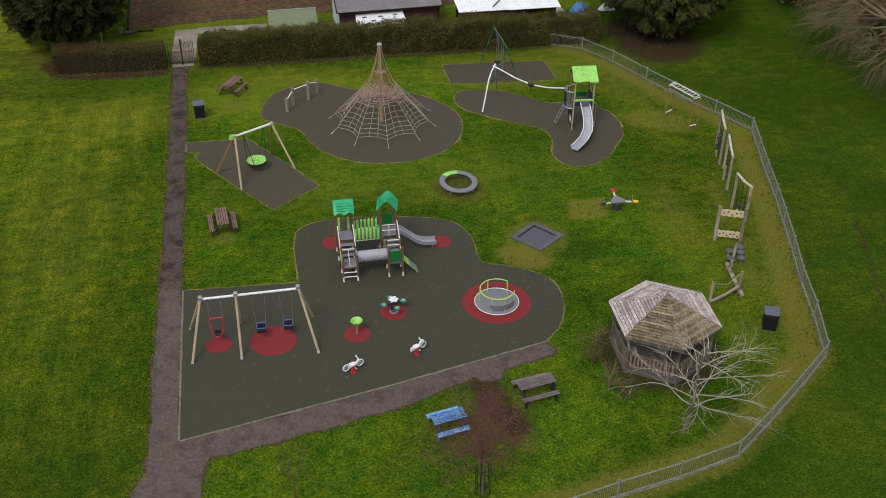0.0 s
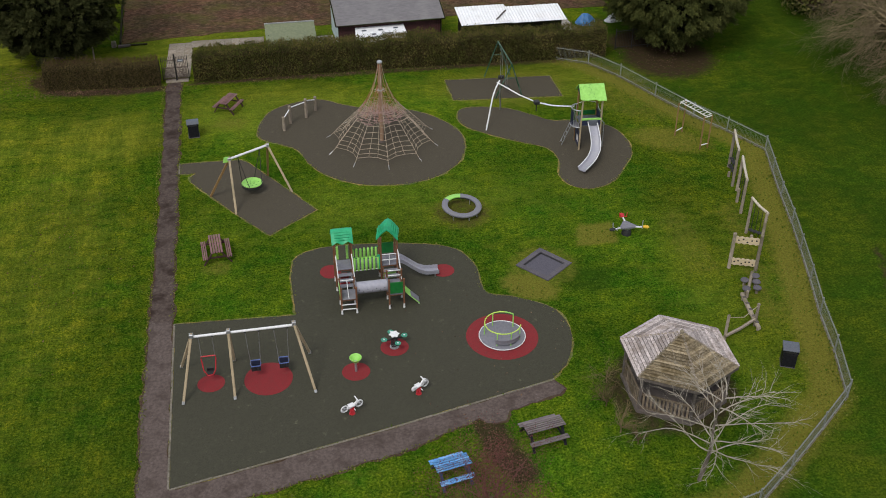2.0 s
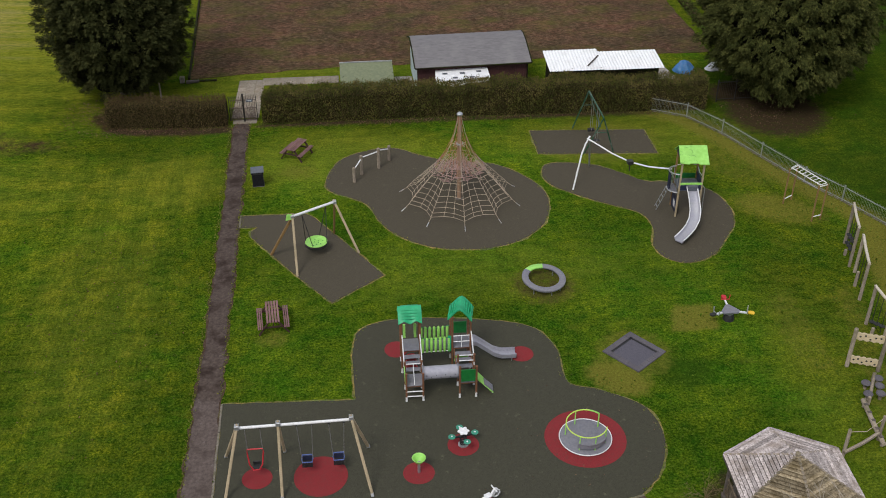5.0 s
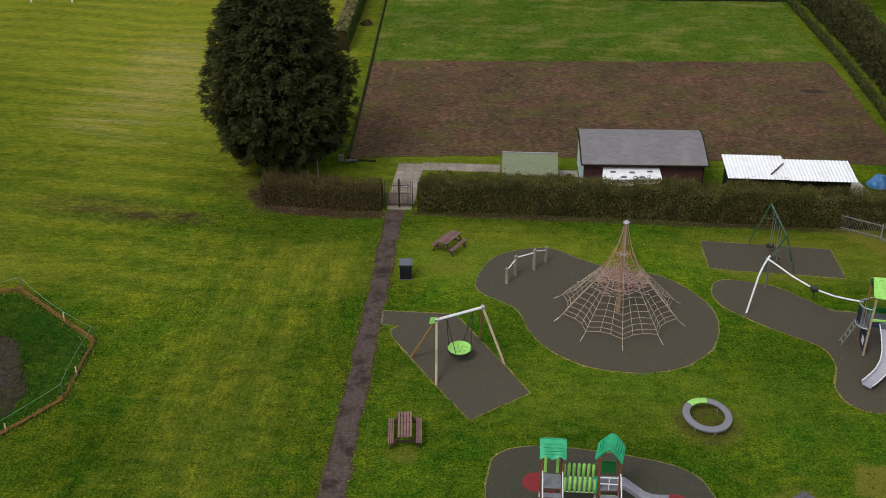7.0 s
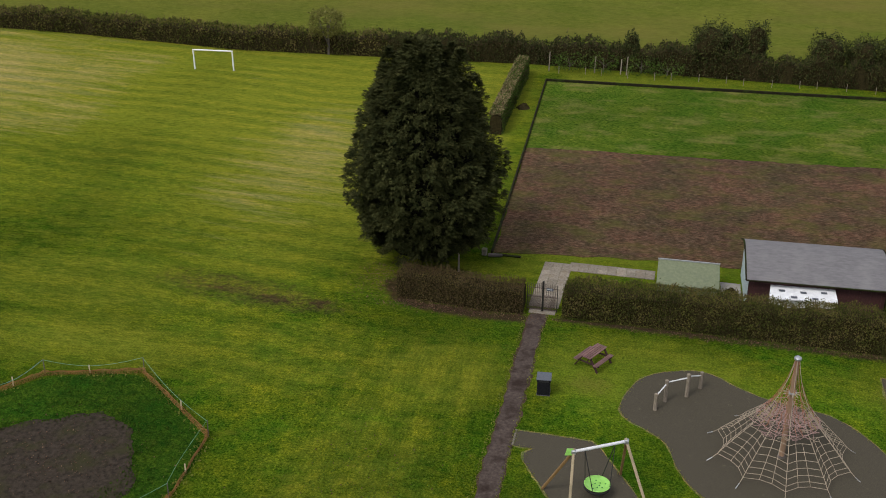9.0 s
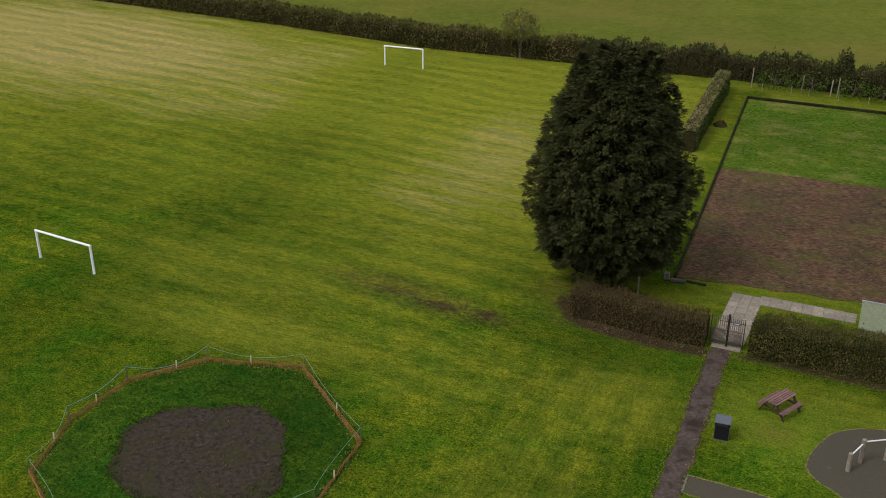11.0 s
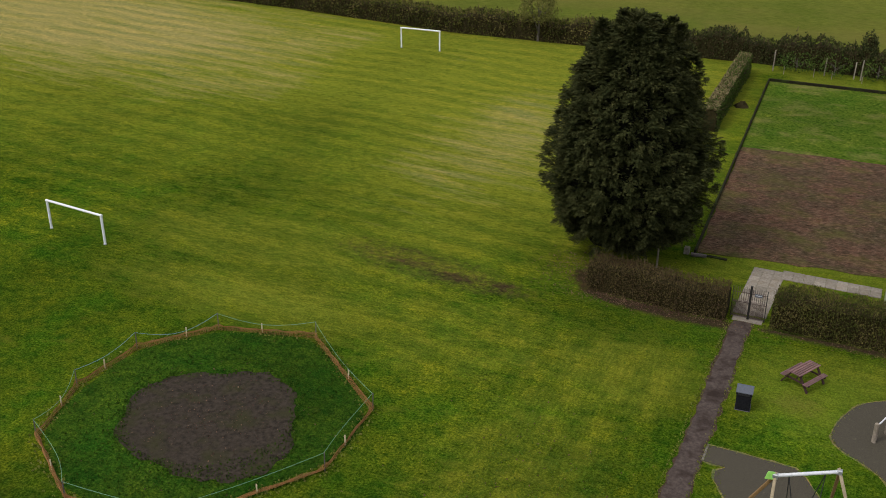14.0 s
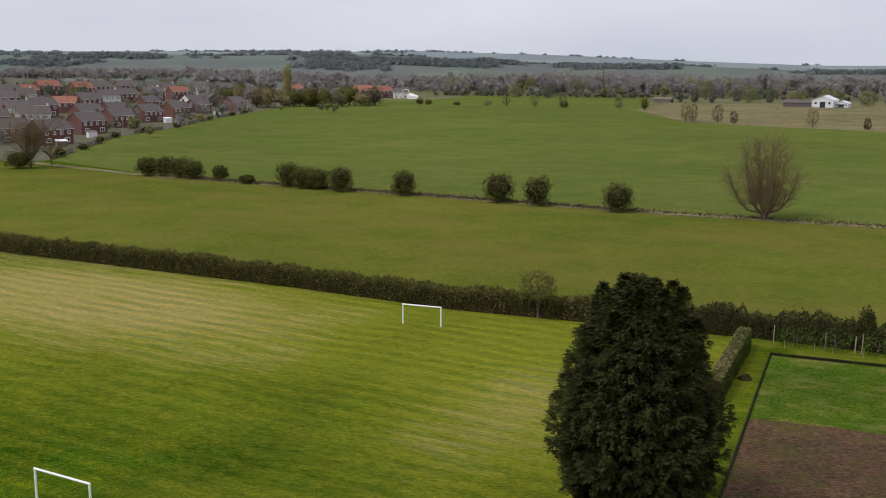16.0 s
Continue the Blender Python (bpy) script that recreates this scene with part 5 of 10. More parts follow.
# ---- basket swing ----
def basket_swing():
    o = Vector((4.2, 22.7, 0))
    ob = thing("basket_swing", o, 0, "timber basket swing with a lime green nest seat", "swing")
    A, B = Vector((3.12, 22.15, 2.62)) - o, Vector((5.32, 23.4, 2.62)) - o
    for top, feet in ((A, ((1.76, 22.59), (3.2, 20.43))), (B, ((6.48, 22.29), (5.17, 24.43)))):
        for k, (fx, fy) in enumerate(feet):
            f = Vector((fx, fy, -0.02)) - o
            d = (top - f).normalized()
            part("post", Geo().beam(f, top + d * 0.14 * (k if top is A else 1 - k), 0.12, 0.12, (1, 0, 0), 0.02), TIMBER if (k == 1) == (top is A) or top is B and k == 0 else ORANGE_POST, ob)
        part("bracket", Geo().box(top.x - 0.1, top.y - 0.1, 2.5, top.x + 0.1, top.y + 0.1, 2.72, None, 0.03), GALV, ob, "grey steel bracket")
    part("name_plate", Geo().prism([(-0.24, -0.05), (0.12, -0.1), (0.15, 0.2), (-0.12, 0.24)], -0.02, 0.02, Matrix.Translation(A + Vector((-0.14, -0.1, -0.05))) @ pose(0, 0, 0, 75, 0, 25)), LIME, ob, "lime green corner plate")
    part("beam", Geo().rod(A, B, 0.07, n=12), WHITE_STEEL, ob, "white steel top beam")
    c = Vector((4.22, 22.72, 0.55)) - o
    seat = part("seat", Geo().lathe([(0.0, -0.1), (0.35, -0.07), (0.56, 0.02), (0.6, 0.07), (0.56, 0.1), (0.5, 0.06), (0.3, -0.02), (0.0, -0.04)], 28, c), LIME, ob, "lime green perforated nest seat")
    part("ring", Geo().lathe([(0.55, -0.05), (0.61, -0.05), (0.62, 0.02), (0.57, 0.03)], 28, c + Vector((0, 0, -0.05)), True), BLACK, seat, "black bumper ring")
    for k in range(9):
        a, r = k * 2.4, 0.1 + 0.035 * k
        part("hole", Geo().lathe([(0.035, 0), (0.035, 0.012)], 8, c + Vector((r * math.cos(a), r * math.sin(a), -0.035 + r * 0.12))), PANEL_GREEN, seat)
    ax = (B - A).normalized()
    for s in (-1, 1):
        hang = (A + B) / 2 + ax * s * 0.72 + Vector((0, 0, -0.08))
        side = Vector((-ax.y, ax.x, 0))
        for q in (-1, 1):
            tip = c + ax * s * 0.42 + side * q * 0.4 + Vector((0, 0, 0.08))
            part("chain", Geo().rod(hang, tip, 0.02, n=5), BLACK, ob, "black coated chain")
    return ob


basket_swing()


# ---- rope pyramid ----
def net_pyramid():
    o = Vector((12.49, 27.35, 0))
    ob = thing("climbing_net", o, 0, "tall rope climbing pyramid on a pale mast", "climbing frame")
    part("mast", Geo().tube([(0, 0, 0), (0, 0, 2.7), (0, 0, 5.42)], [0.13, 0.125, 0.105], 12), surface("tan_mast_timber", (0.22, 0.13, 0.08), (0.36, 0.24, 0.15), 7.0, 0.8, bump=0.2, grain=(6, 6, 0.5)), ob, "tan timber mast")
    part("mast_cap", Geo().lathe([(0.0, 5.42), (0.16, 5.42), (0.17, 5.5), (0.1, 5.57), (0, 5.58)], 14), GALV, ob, "grey steel cap")
    prof = [(0.1, 5.4), (0.19, 4.9), (0.34, 4.3), (0.56, 3.7), (0.85, 3.1), (1.15, 2.62), (1.45, 2.24), (1.75, 1.9), (2.03, 1.6), (2.3, 1.32), (2.54, 1.06), (2.77, 0.82), (2.97, 0.59), (3.12, 0.4)]
    N = 10

    def at(i, a):
        r, z = prof[i]
        sag = 0.07 * (1 - abs(math.cos(a * N / 2 + math.pi / 2))) if i > 5 else 0.0
        fold = 1 - (0.15 * abs(math.sin((a + radians(91)) * N / 2)) if i > 6 else 0.03)
        return Vector((r * fold * math.cos(a), r * fold * math.sin(a), z - sag * 0.4))

    for k in range(N):
        a = radians(-91) + 2 * math.pi * k / N
        pts = [at(i, a) for i in range(len(prof))] + [Vector((3.5 * math.cos(a), 3.5 * math.sin(a), 0.05))]
        part("stay_rope", Geo().tube(pts[:6], 0.013, 5), RED_ROPE if k % 2 else ROPE, ob)
        part("stay_rope", Geo().tube(pts[5:], 0.014, 5), ROPE, ob)
        part("anchor", Geo().tube([pts[-1] + Vector((-0.16 * math.cos(a), -0.16 * math.sin(a), 0.15)), pts[-1] + Vector((0.1 * math.cos(a), 0.1 * math.sin(a), -0.03))], [0.019, 0.024], 6), GALV, ob, "steel ground anchor")
        for q in (1, 2):
            aa = a + 2 * math.pi * q / (3 * N)
            part("net_rope", Geo().tube([at(i, aa) for i in range(7, len(prof))], 0.0125, 4), ROPE, ob)
            if q == 1:
                part("net_rope", Geo().tube([at(i, aa) for i in range(5, 8)], 0.011, 4), PINK_ROPE, ob)
            # knotted strands that wind down from the hub to the middle ring
            wind = [at(2, a).lerp(at(6, aa), t) * (1 - 0.07 * math.sin(t * 3.1)) for t in np.linspace(0.1, 1, 13)]
            wind = [p + Vector((0.045 * math.sin(j * 2.3 + k), 0.045 * math.cos(j * 2.9 + k + q), 0.05 * math.sin(j * 3.3 + q))) for j, p in enumerate(wind)]
            part("net_rope", Geo().tube(wind, 0.014, 4), RED_ROPE if (k + q) % 3 else YELLOW_ROPE, ob)
    for i in range(5, len(prof)):
        m = 30 if i > 3 else 20
        ring = [at(i, radians(-91) + 2 * math.pi * k / m) for k in range(m)]
        part("ring_rope", Geo().tube(ring, 0.013, 4, closed=True), ROPE if i > 6 else PINK_ROPE, ob)
    # inner web
    for lvl, (z, rr) in enumerate(((1.95, 1.15), (2.3, 0.75))):
        for j in (0.45, 0.75, 1.0):
            part("web_rope", Geo().tube([Vector((rr * j * math.cos(2 * math.pi * k / 12), rr * j * math.sin(2 * math.pi * k / 12), z + 0.12 * math.cos(k * 2.1 + lvl))) for k in range(12)], 0.015, 4, closed=True), PINK_ROPE, ob)
        for k in range(12):
            a = 2 * math.pi * k / 12 + 0.1
            part("web_rope", Geo().tube([(0.12 * math.cos(a), 0.12 * math.sin(a), z + 0.25), (rr * math.cos(a), rr * math.sin(a), z), ((rr + 0.35) * math.cos(a), (rr + 0.35) * math.sin(a), z + 0.1)], 0.015, 4), PINK_ROPE, ob)
    part("hub", Geo().lathe([(0.11, 3.62), (0.2, 3.61), (0.21, 3.65), (0.11, 3.68)], 16), GALV, ob, "pale steel hub")
    for k in range(N):
        a = 2 * math.pi * (k + 0.5) / N
        part("rope_clamp", Geo().rod((0.2 * math.cos(a), 0.2 * math.sin(a), 3.64), (0.4 * math.cos(a), 0.4 * math.sin(a), 3.6), 0.026, n=6), ROPE, ob, "pale rope clamp")
    # slack loops hung between the levels
    loop = np.random.default_rng(4)
    for k in range(54):
        a, z = 2 * math.pi * k / 18 + loop.normal(0, 0.1), loop.uniform(1.72, 2.45)
        r0 = float(np.interp(z, [1.6, 2.24, 3.1], [2.0, 1.42, 0.84])) * loop.uniform(0.72, 1.0)
        P = [Vector((r0 * q * math.cos(a + w), r0 * q * math.sin(a + w), z + dz)) for q, w, dz in ((0.96, -0.16, 0.1), (0.8, -0.1, -0.05), (0.62, 0.0, -0.12), (0.8, 0.12, -0.04), (0.96, 0.18, 0.12))]
        part("web_rope", Geo().tube(P, 0.016, 4), (PINK_ROPE, ROPE, PINK_ROPE)[k % 3], ob)
    part("base_collar", Geo().lathe([(0.13, 0.02), (0.2, 0.02), (0.18, 0.1), (0.13, 0.12)], 14), DARK_WOOD, ob)
    return ob


net_pyramid()


# ---- balance posts with rails ----
def balance_posts():
    ob = thing("balance_rail", (7.5, 31.2, 0), 0, "four round timber posts joined by pale rails", "balance rail")
    o = Vector((7.5, 31.2, 0))
    P = [(6.5, 29.95, 0.98), (6.97, 30.85, 1.28), (8.04, 31.52, 1.36), (8.73, 32.45, 1.0)]
    for x, y, h in P:
        g = Geo().tube([Vector((x, y, 0)) - o, Vector((x, y, h)) - o, Vector((x, y, h + 0.03)) - o], [0.105, 0.1, 0.06], 10)
        part("post", g, OLD_TIMBER, ob)
    for a, b in zip(P, P[1:]):
        part("rail", Geo().rod(Vector((a[0], a[1], a[2] - 0.12)) - o, Vector((b[0], b[1], b[2] - 0.2)) - o, 0.035), WHITE_STEEL, ob, "pale steel rail")


balance_posts()


# ---- litter bins ----
def litter_bin(x, y, turn, label, w=0.62, h=0.95):
    ob = thing("litter_bin", (x, y, 0.0), turn, label, "bin", "litter bins")
    part("body", Geo().box(-w / 2 + 0.03, -w / 2 + 0.03, 0.0, w / 2 - 0.03, w / 2 - 0.03, h - 0.14, None, 0.03), BIN_BLACK, ob)
    part("hood", Geo().box(-w / 2, -w / 2, h - 0.15, w / 2, w / 2, h, None, 0.03), BIN_BLACK, ob)
    part("lid", Geo().box(-w / 2 - 0.02, -w / 2 - 0.02, h, w / 2 + 0.02, w / 2 + 0.02, h + 0.04, None, 0.015), SLATE, ob, "slate grey top plate")
    part("opening", Geo().box(-w / 2 + 0.1, -w / 2 - 0.004, h - 0.13, w / 2 - 0.1, -w / 2 + 0.01, h - 0.03), BLACK, ob)
    part("door_panel", Geo().box(-w / 2 + 0.07, -w / 2 + 0.02, 0.1, w / 2 - 0.07, -w / 2 + 0.036, h - 0.22, None, 0.006), BIN_BLACK, ob)
    part("plinth", Geo().box(-w / 2 + 0.01, -w / 2 + 0.01, -0.05, w / 2 - 0.01, w / 2 - 0.01, 0.02, None, 0.01), TILE_GREY, ob, "concrete plinth")


litter_bin(0.78, 30.35, 4, "square black litter bin with a slate top beside the path", 0.72)
litter_bin(28.15, 2.75, -24, "square black litter bin with a slate top by the fence", 0.7, 0.98)


# ---- picnic tables ----
def picnic_table(x, y, turn, plank, leg, label, length=1.75, slats=5, seat_slats=3):
    ob = thing("picnic_table", (x, y, 0), turn, label, "picnic table", "picnic tables")
    w = 0.66
    sw = w / slats
    for k in range(slats):
        part("table_slat", Geo().box(-length / 2, -w / 2 + k * sw + 0.02, 0.765, length / 2, -w / 2 + (k + 1) * sw - 0.02, 0.81, None, 0.006), plank, ob)
    for s in (-1, 1):
        for k in range(seat_slats):
            y0 = s * 0.63 - 0.14 + k * 0.28 / seat_slats
            part("seat_slat", Geo().box(-length / 2, y0 + 0.014, 0.42, length / 2, y0 + 0.28 / seat_slats - 0.014, 0.46, None, 0.006), plank, ob)
        x0 = s * (length / 2 - 0.2)
        part("seat_bearer", Geo().box(x0 - 0.03, -0.77, 0.33, x0 + 0.03, 0.77, 0.415, None, 0.006), leg, ob)
        part("table_bearer", Geo().box(x0 - 0.03, -0.32, 0.675, x0 + 0.03, 0.32, 0.76, None, 0.006), leg, ob)
        for q in (-1, 1):
            part("leg", Geo().beam((x0 + 0.05 * s, q * 0.72, 0.0), (x0 + 0.05 * s, q * 0.2, 0.76), 0.055, 0.12, (1, 0, 0), 0.006), leg, ob)
        part("brace", Geo().beam((x0, 0, 0.38), (s * 0.1, 0, 0.68), 0.04, 0.06), leg, ob)
    return ob


picnic_table(3.03, 33.67, 61.5, PLUM, PLUM_LEG, "plum brown slatted picnic table standing on the grass", 1.65)
picnic_table(2.08, 16.42, 95, PLUM, PLUM_LEG, "plum brown slatted picnic table by the path", 1.75)
picnic_table(11.4, -1.35, 11, BLUE_WOOD, BLUE_LEG, "bright blue slatted picnic table under a red shrub", 1.5, 6, 2)
picnic_table(15.65, 0.1, 10, TABLE_GREY, BIN_BLACK, "dark grey-brown weathered picnic table", 1.75, 6, 2)


# ---- play castle with two green roofs ----
def moulded_roof(c, turn, parent):
    """A steep moulded gable roof with wavy eaves and pressed ridges."""
    m = Matrix.Translation(c) @ pose(0, 0, 0, 0, 0, turn)
    L, W, H, n = 0.53, 0.55, 0.5, 14
    g = Geo()
    for s in (-1, 1):
        v, f = [], []
        for i in range(n + 1):
            x = -L + 2 * L * i / n
            dip = 0.07 * math.cos(i / n * math.pi * 4)
            for j, (u, z) in enumerate(((0, H), (0.25, H * 0.86), (0.6, H * 0.42), (1.0, -0.02))):
                v.append((x, s * u * W, z - (dip if j == 3 else 0)))
        for i in range(n):
            for j in range(3):
                q = (i * 4 + j, (i + 1) * 4 + j, (i + 1) * 4 + j + 1, i * 4 + j + 1)
                f.append(q if s < 0 else tuple(reversed(q)))
        k = len(v)
        v += [(a, b - s * 0.03, z - 0.045) for a, b, z in v]
        f += [tuple(reversed([k + i for i in q])) for q in f]
        edge = [i * 4 + 3 for i in range(n + 1)]
        f += [(edge[i], edge[i + 1], edge[i + 1] + k, edge[i] + k) for i in range(n)]
        for i in (0, n):
            f += [(i * 4 + j, i * 4 + j + 1, i * 4 + j + 1 + k, i * 4 + j + k) for j in range(3)]
        g.add([m @ Vector(p) for p in v], f, True)
    roof = part("roof", g, GREEN, parent, "bright green moulded gable roof")
    for s in (-1, 1):
        for u in (0.3, 0.48, 0.66, 0.84):
            z = H * (1 - u) + 0.045
            part("rib", Geo().tube([m @ Vector((-L * 0.72, s * u * W, z)), m @ Vector((L * 0.72, s * u * W, z))], 0.03, 6), GREEN, roof)
    return roof


def play_castle():
    o = Vector((9.6, 11.5, 0))
    ob = thing("play_castle", o, 0, "climbing castle with two green roofs, bridge, tunnel and slide", "climbing frame")
    V = lambda x, y, z: Vector((x, y, z)) - o

    def post(x, y, h, foot=True):
        p = part("post", Geo().beam(V(x, y, 0.25), V(x, y, h), 0.085, 0.085, (1, 0, 0), 0.015), BROWN_POST, ob)
        part("steel_foot", Geo().tube([V(x, y, 0.0), V(x, y, 0.12), V(x, y, 0.3)], [0.06, 0.042, 0.05], 8), WHITE_STEEL, p, "pale steel foot")
        part("cap", Geo().box(*(V(x - 0.052, y - 0.052, h)), *(V(x + 0.052, y + 0.052, h + 0.04)), None, 0.012), BROWN_POST, p)

    # feet of the four platforms
    for x, y, h in ((8.13, 10.18, 1.55), (8.87, 10.16, 1.55), (8.13, 11.0, 1.55), (8.87, 11.0, 1.55), (10.5, 10.19, 1.75), (11.23, 10.17, 1.75), (10.5, 11.0, 1.75), (11.23, 11.0, 1.75),
                    (8.08, 12.15, 2.98), (8.92, 12.15, 2.98), (8.08, 13.0, 2.98), (8.92, 13.0, 2.98), (10.38, 12.15, 2.98), (11.2, 12.15, 2.98), (10.38, 13.0, 2.98), (11.2, 13.0, 2.98)):
        post(x, y, h)
    for x0, x1, y0, y1, z in ((8.1, 8.9, 10.2, 11.0, 0.88), (10.5, 11.22, 10.2, 11.0, 0.88), (8.1, 8.9, 12.15, 13.0, 1.3), (10.4, 11.2, 12.15, 13.0, 1.3)):
        part("deck", Geo().box(*V(x0, y0, z - 0.05), *V(x1, y1, z), None, 0.01), GREY_HPL, ob, "grey deck board")
        part("deck_frame", Geo().box(*V(x0 + 0.03, y0 + 0.03, z - 0.13), *V(x1 - 0.03, y1 - 0.03, z - 0.052), None, 0.01), BROWN_POST, ob)
    # stepping boards between low and high platforms
    for x0, x1 in ((8.12, 8.88), (10.45, 11.2)):
        for k, (y, z) in enumerate(((11.25, 0.95), (11.55, 1.07), (11.85, 1.19))):
            part("step", Geo().box(*V(x0, y - 0.13, z - 0.04), *V(x1, y + 0.13, z), None, 0.01), GREY_HPL, ob, "grey step board")
        for x in (x0, x1):
            part("stringer", Geo().beam(V(x, 11.02, 0.82), V(x, 12.15, 1.22), 0.04, 0.14), BROWN_POST, ob)
    # ladder in front of the low platform
    for z in (0.3, 0.58):
        part("rung", Geo().rod(V(8.13, 10.16, z), V(8.87, 10.14, z), 0.028), WHITE_STEEL, ob, "pale steel rung")
    part("rung", Geo().rod(V(8.13, 11.0, 1.45), V(8.87, 11.0, 1.45), 0.022), WHITE_STEEL, ob)
    part("divider", Geo().rod(V(8.5, 10.22, 0.86), V(8.5, 11.0, 1.45), 0.016), WHITE_STEEL, ob)
    # white hand rails
    for x in (8.1, 8.9, 11.22):
        part("handrail", Geo().tube([V(x, 12.12, 2.2), V(x, 11.9, 2.15), V(x, 11.0, 1.5), V(x, 10.95, 1.2)], 0.026, 8), WHITE_STEEL, ob, "white slanting handrail")
    for z in (1.45, 1.75):
        part("cross_rail", Geo().rod(V(10.5, 11.0, z), V(11.23, 11.0, z - 0.02), 0.024), WHITE_STEEL, ob)
    for z in (1.62, 1.95):
        part("cross_rail", Geo().rod(V(10.4, 12.15, z), V(11.2, 12.15, z), 0.024), WHITE_STEEL, ob)
    part("cross_rail", Geo().rod(V(10.8, 12.15, 1.3), V(10.8, 12.15, 1.95), 0.02), WHITE_STEEL, ob)
    part("panel", Geo().box(*V(10.47, 12.98, 1.45), *V(11.12, 13.02, 2.1), None, 0.01), PANEL_GREEN, ob, "dark green solid panel")
    part("panel", Geo().box(*V(10.47, 12.12, 0.5), *V(11.12, 12.15, 1.05), None, 0.01), LIME, ob, "lime green low panel")
    for x in (8.25, 8.75):
        part("side_panel", Geo().box(*V(x - 0.06, 12.98, 1.35), *V(x + 0.06, 13.02, 2.15), None, 0.02), LIME, ob)
    part("panel", Geo().box(*V(10.55, 10.14, 0.95), *V(11.18, 10.18, 1.62), None, 0.012), PANEL_GREEN, ob, "dark green front panel")
    part("panel", Geo().box(*V(8.08, 10.25, 0.9), *V(8.11, 10.95, 1.4), None, 0.01), LIME, ob, "lime green side panel")
    # bridge with lime slats on both sides
    part("bridge_deck", Geo().box(*V(8.94, 12.2, 1.2), *V(10.36, 12.95, 1.26), None, 0.01), GREY_HPL, ob)
    for y, n in ((12.17, 7), (12.98, 7)):
        for k in range(n):
            x = 9.03 + k * 1.2 / (n - 1)
            sl = Geo().tube([V(x, y, 1.08), V(x, y, 1.14), V(x, y, 1.86), V(x, y, 1.92)], [0.03, 0.066, 0.066, 0.03], 8)
            part("bridge_slat", sl, LIME, ob)
        part("bridge_rail", Geo().tube([V(8.94, y, 1.95), V(9.3, y, 1.82), V(9.95, y, 1.82), V(10.36, y, 1.95)], 0.026, 6), PANEL_GREEN, ob)
        part("bridge_rail", Geo().rod(V(8.94, y, 1.12), V(10.36, y, 1.12), 0.022, n=6), WHITE_STEEL, ob)
    part("bridge_panel", Geo().box(*V(10.18, 12.12, 1.1), *V(10.32, 12.15, 2.0), None, 0.01), GREEN, ob)
    # tunnel
    tun = part("tunnel", Geo().tube([V(8.9, 10.72, 1.12), V(9.3, 10.72, 1.12), V(10.1, 10.72, 1.12), V(10.5, 10.72, 1.12)], 0.3, 20), TUNNEL, ob, "pale grey plastic crawl tunnel")
    for k in range(7):
        part("bolt", Geo().rod(V(9.05 + k * 0.21, 10.42 + 0.015 * (k % 2), 1.2 - 0.12 * (k % 2)), V(9.05 + k * 0.21, 10.39, 1.2 - 0.12 * (k % 2)), 0.02, n=6), BLACK, tun)
    for x in (8.92, 10.47):
        part("collar", Geo().tube([V(x - 0.03, 10.72, 1.12), V(x + 0.03, 10.72, 1.12)], 0.36, 20), GREY_HPL, tun)
    # slide
    line = [(11.2, 12.55, 1.28), (11.5, 12.57, 1.2), (11.9, 12.6, 0.85), (12.35, 12.63, 0.45), (12.7, 12.66, 0.27), (13.05, 12.69, 0.22), (13.42, 12.72, 0.2)]
    chute = Geo()
    secs = []
    for k, p in enumerate(line):
        for u, z in ((-0.27, 0.2), (-0.25, 0.22), (-0.22, 0.02), (0.22, 0.02), (0.25, 0.22), (0.27, 0.2), (0.24, -0.04), (-0.24, -0.04)):
            secs.append(V(p[0], p[1] + u, p[2] + z))
    f = [(k * 8 + i, k * 8 + (i + 1) % 8, (k + 1) * 8 + (i + 1) % 8, (k + 1) * 8 + i) for k in range(len(line) - 1) for i in range(8)]
    chute.add(secs, f + [tuple(reversed(range(8))), tuple(range(len(secs) - 8, len(secs)))], True)
    sl = part("slide", chute, STEEL, ob, "grey steel slide chute")
    for y in (12.45, 12.95):
        part("slide_leg", Geo().rod(V(13.2, y, 0.0), V(13.2, y, 0.2), 0.025, n=6), GALV, sl)
    # little climbing ramp
    ramp = part("ramp", Geo().add([V(*p) for p in ((11.25, 10.35, 0.95), (11.25, 10.95, 0.95), (12.02, 10.75, 0.12), (12.02, 10.25, 0.12), (11.25, 10.35, 0.88), (11.25, 10.95, 0.88), (12.02, 10.75, 0.06), (12.02, 10.25, 0.06))], [(0, 1, 2, 3), (7, 6, 5, 4), (0, 3, 7, 4), (1, 5, 6, 2), (2, 6, 7, 3), (0, 4, 5, 1)]), LIME, ob, "lime green climbing ramp")
    part("ramp_end", Geo().beam(V(11.62, 10.52, 0.58), V(12.02, 10.5, 0.16), 0.44, 0.03), GREY_HPL, ramp, "grey sliding board")
    for y in (10.33, 10.68):
        part("ramp_leg", Geo().rod(V(12.0, y, 0.0), V(11.98, y, 0.12), 0.025, n=6), WHITE_STEEL, ramp)
    # red climbing hoops under the tower
    for k in range(3):
        part("hoop", Geo().tube(arc(V(8.5, 12.1, 0)[:2], 0.26, 0, 180, 8, 0.35 + 0.28 * k), 0.03, 6), RED_PAINT, ob, "red climbing hoop")
    part("hoop_bar", Geo().box(*V(8.3, 12.11, 0.2), *V(8.7, 12.15, 1.05), None, 0.01), RED_RUBBER, ob, "dull red climbing panel")
    moulded_roof(V(8.48, 12.58, 2.98), 0, ob)
    moulded_roof(V(10.8, 12.58, 2.98), 78, ob)
    return ob


play_castle()


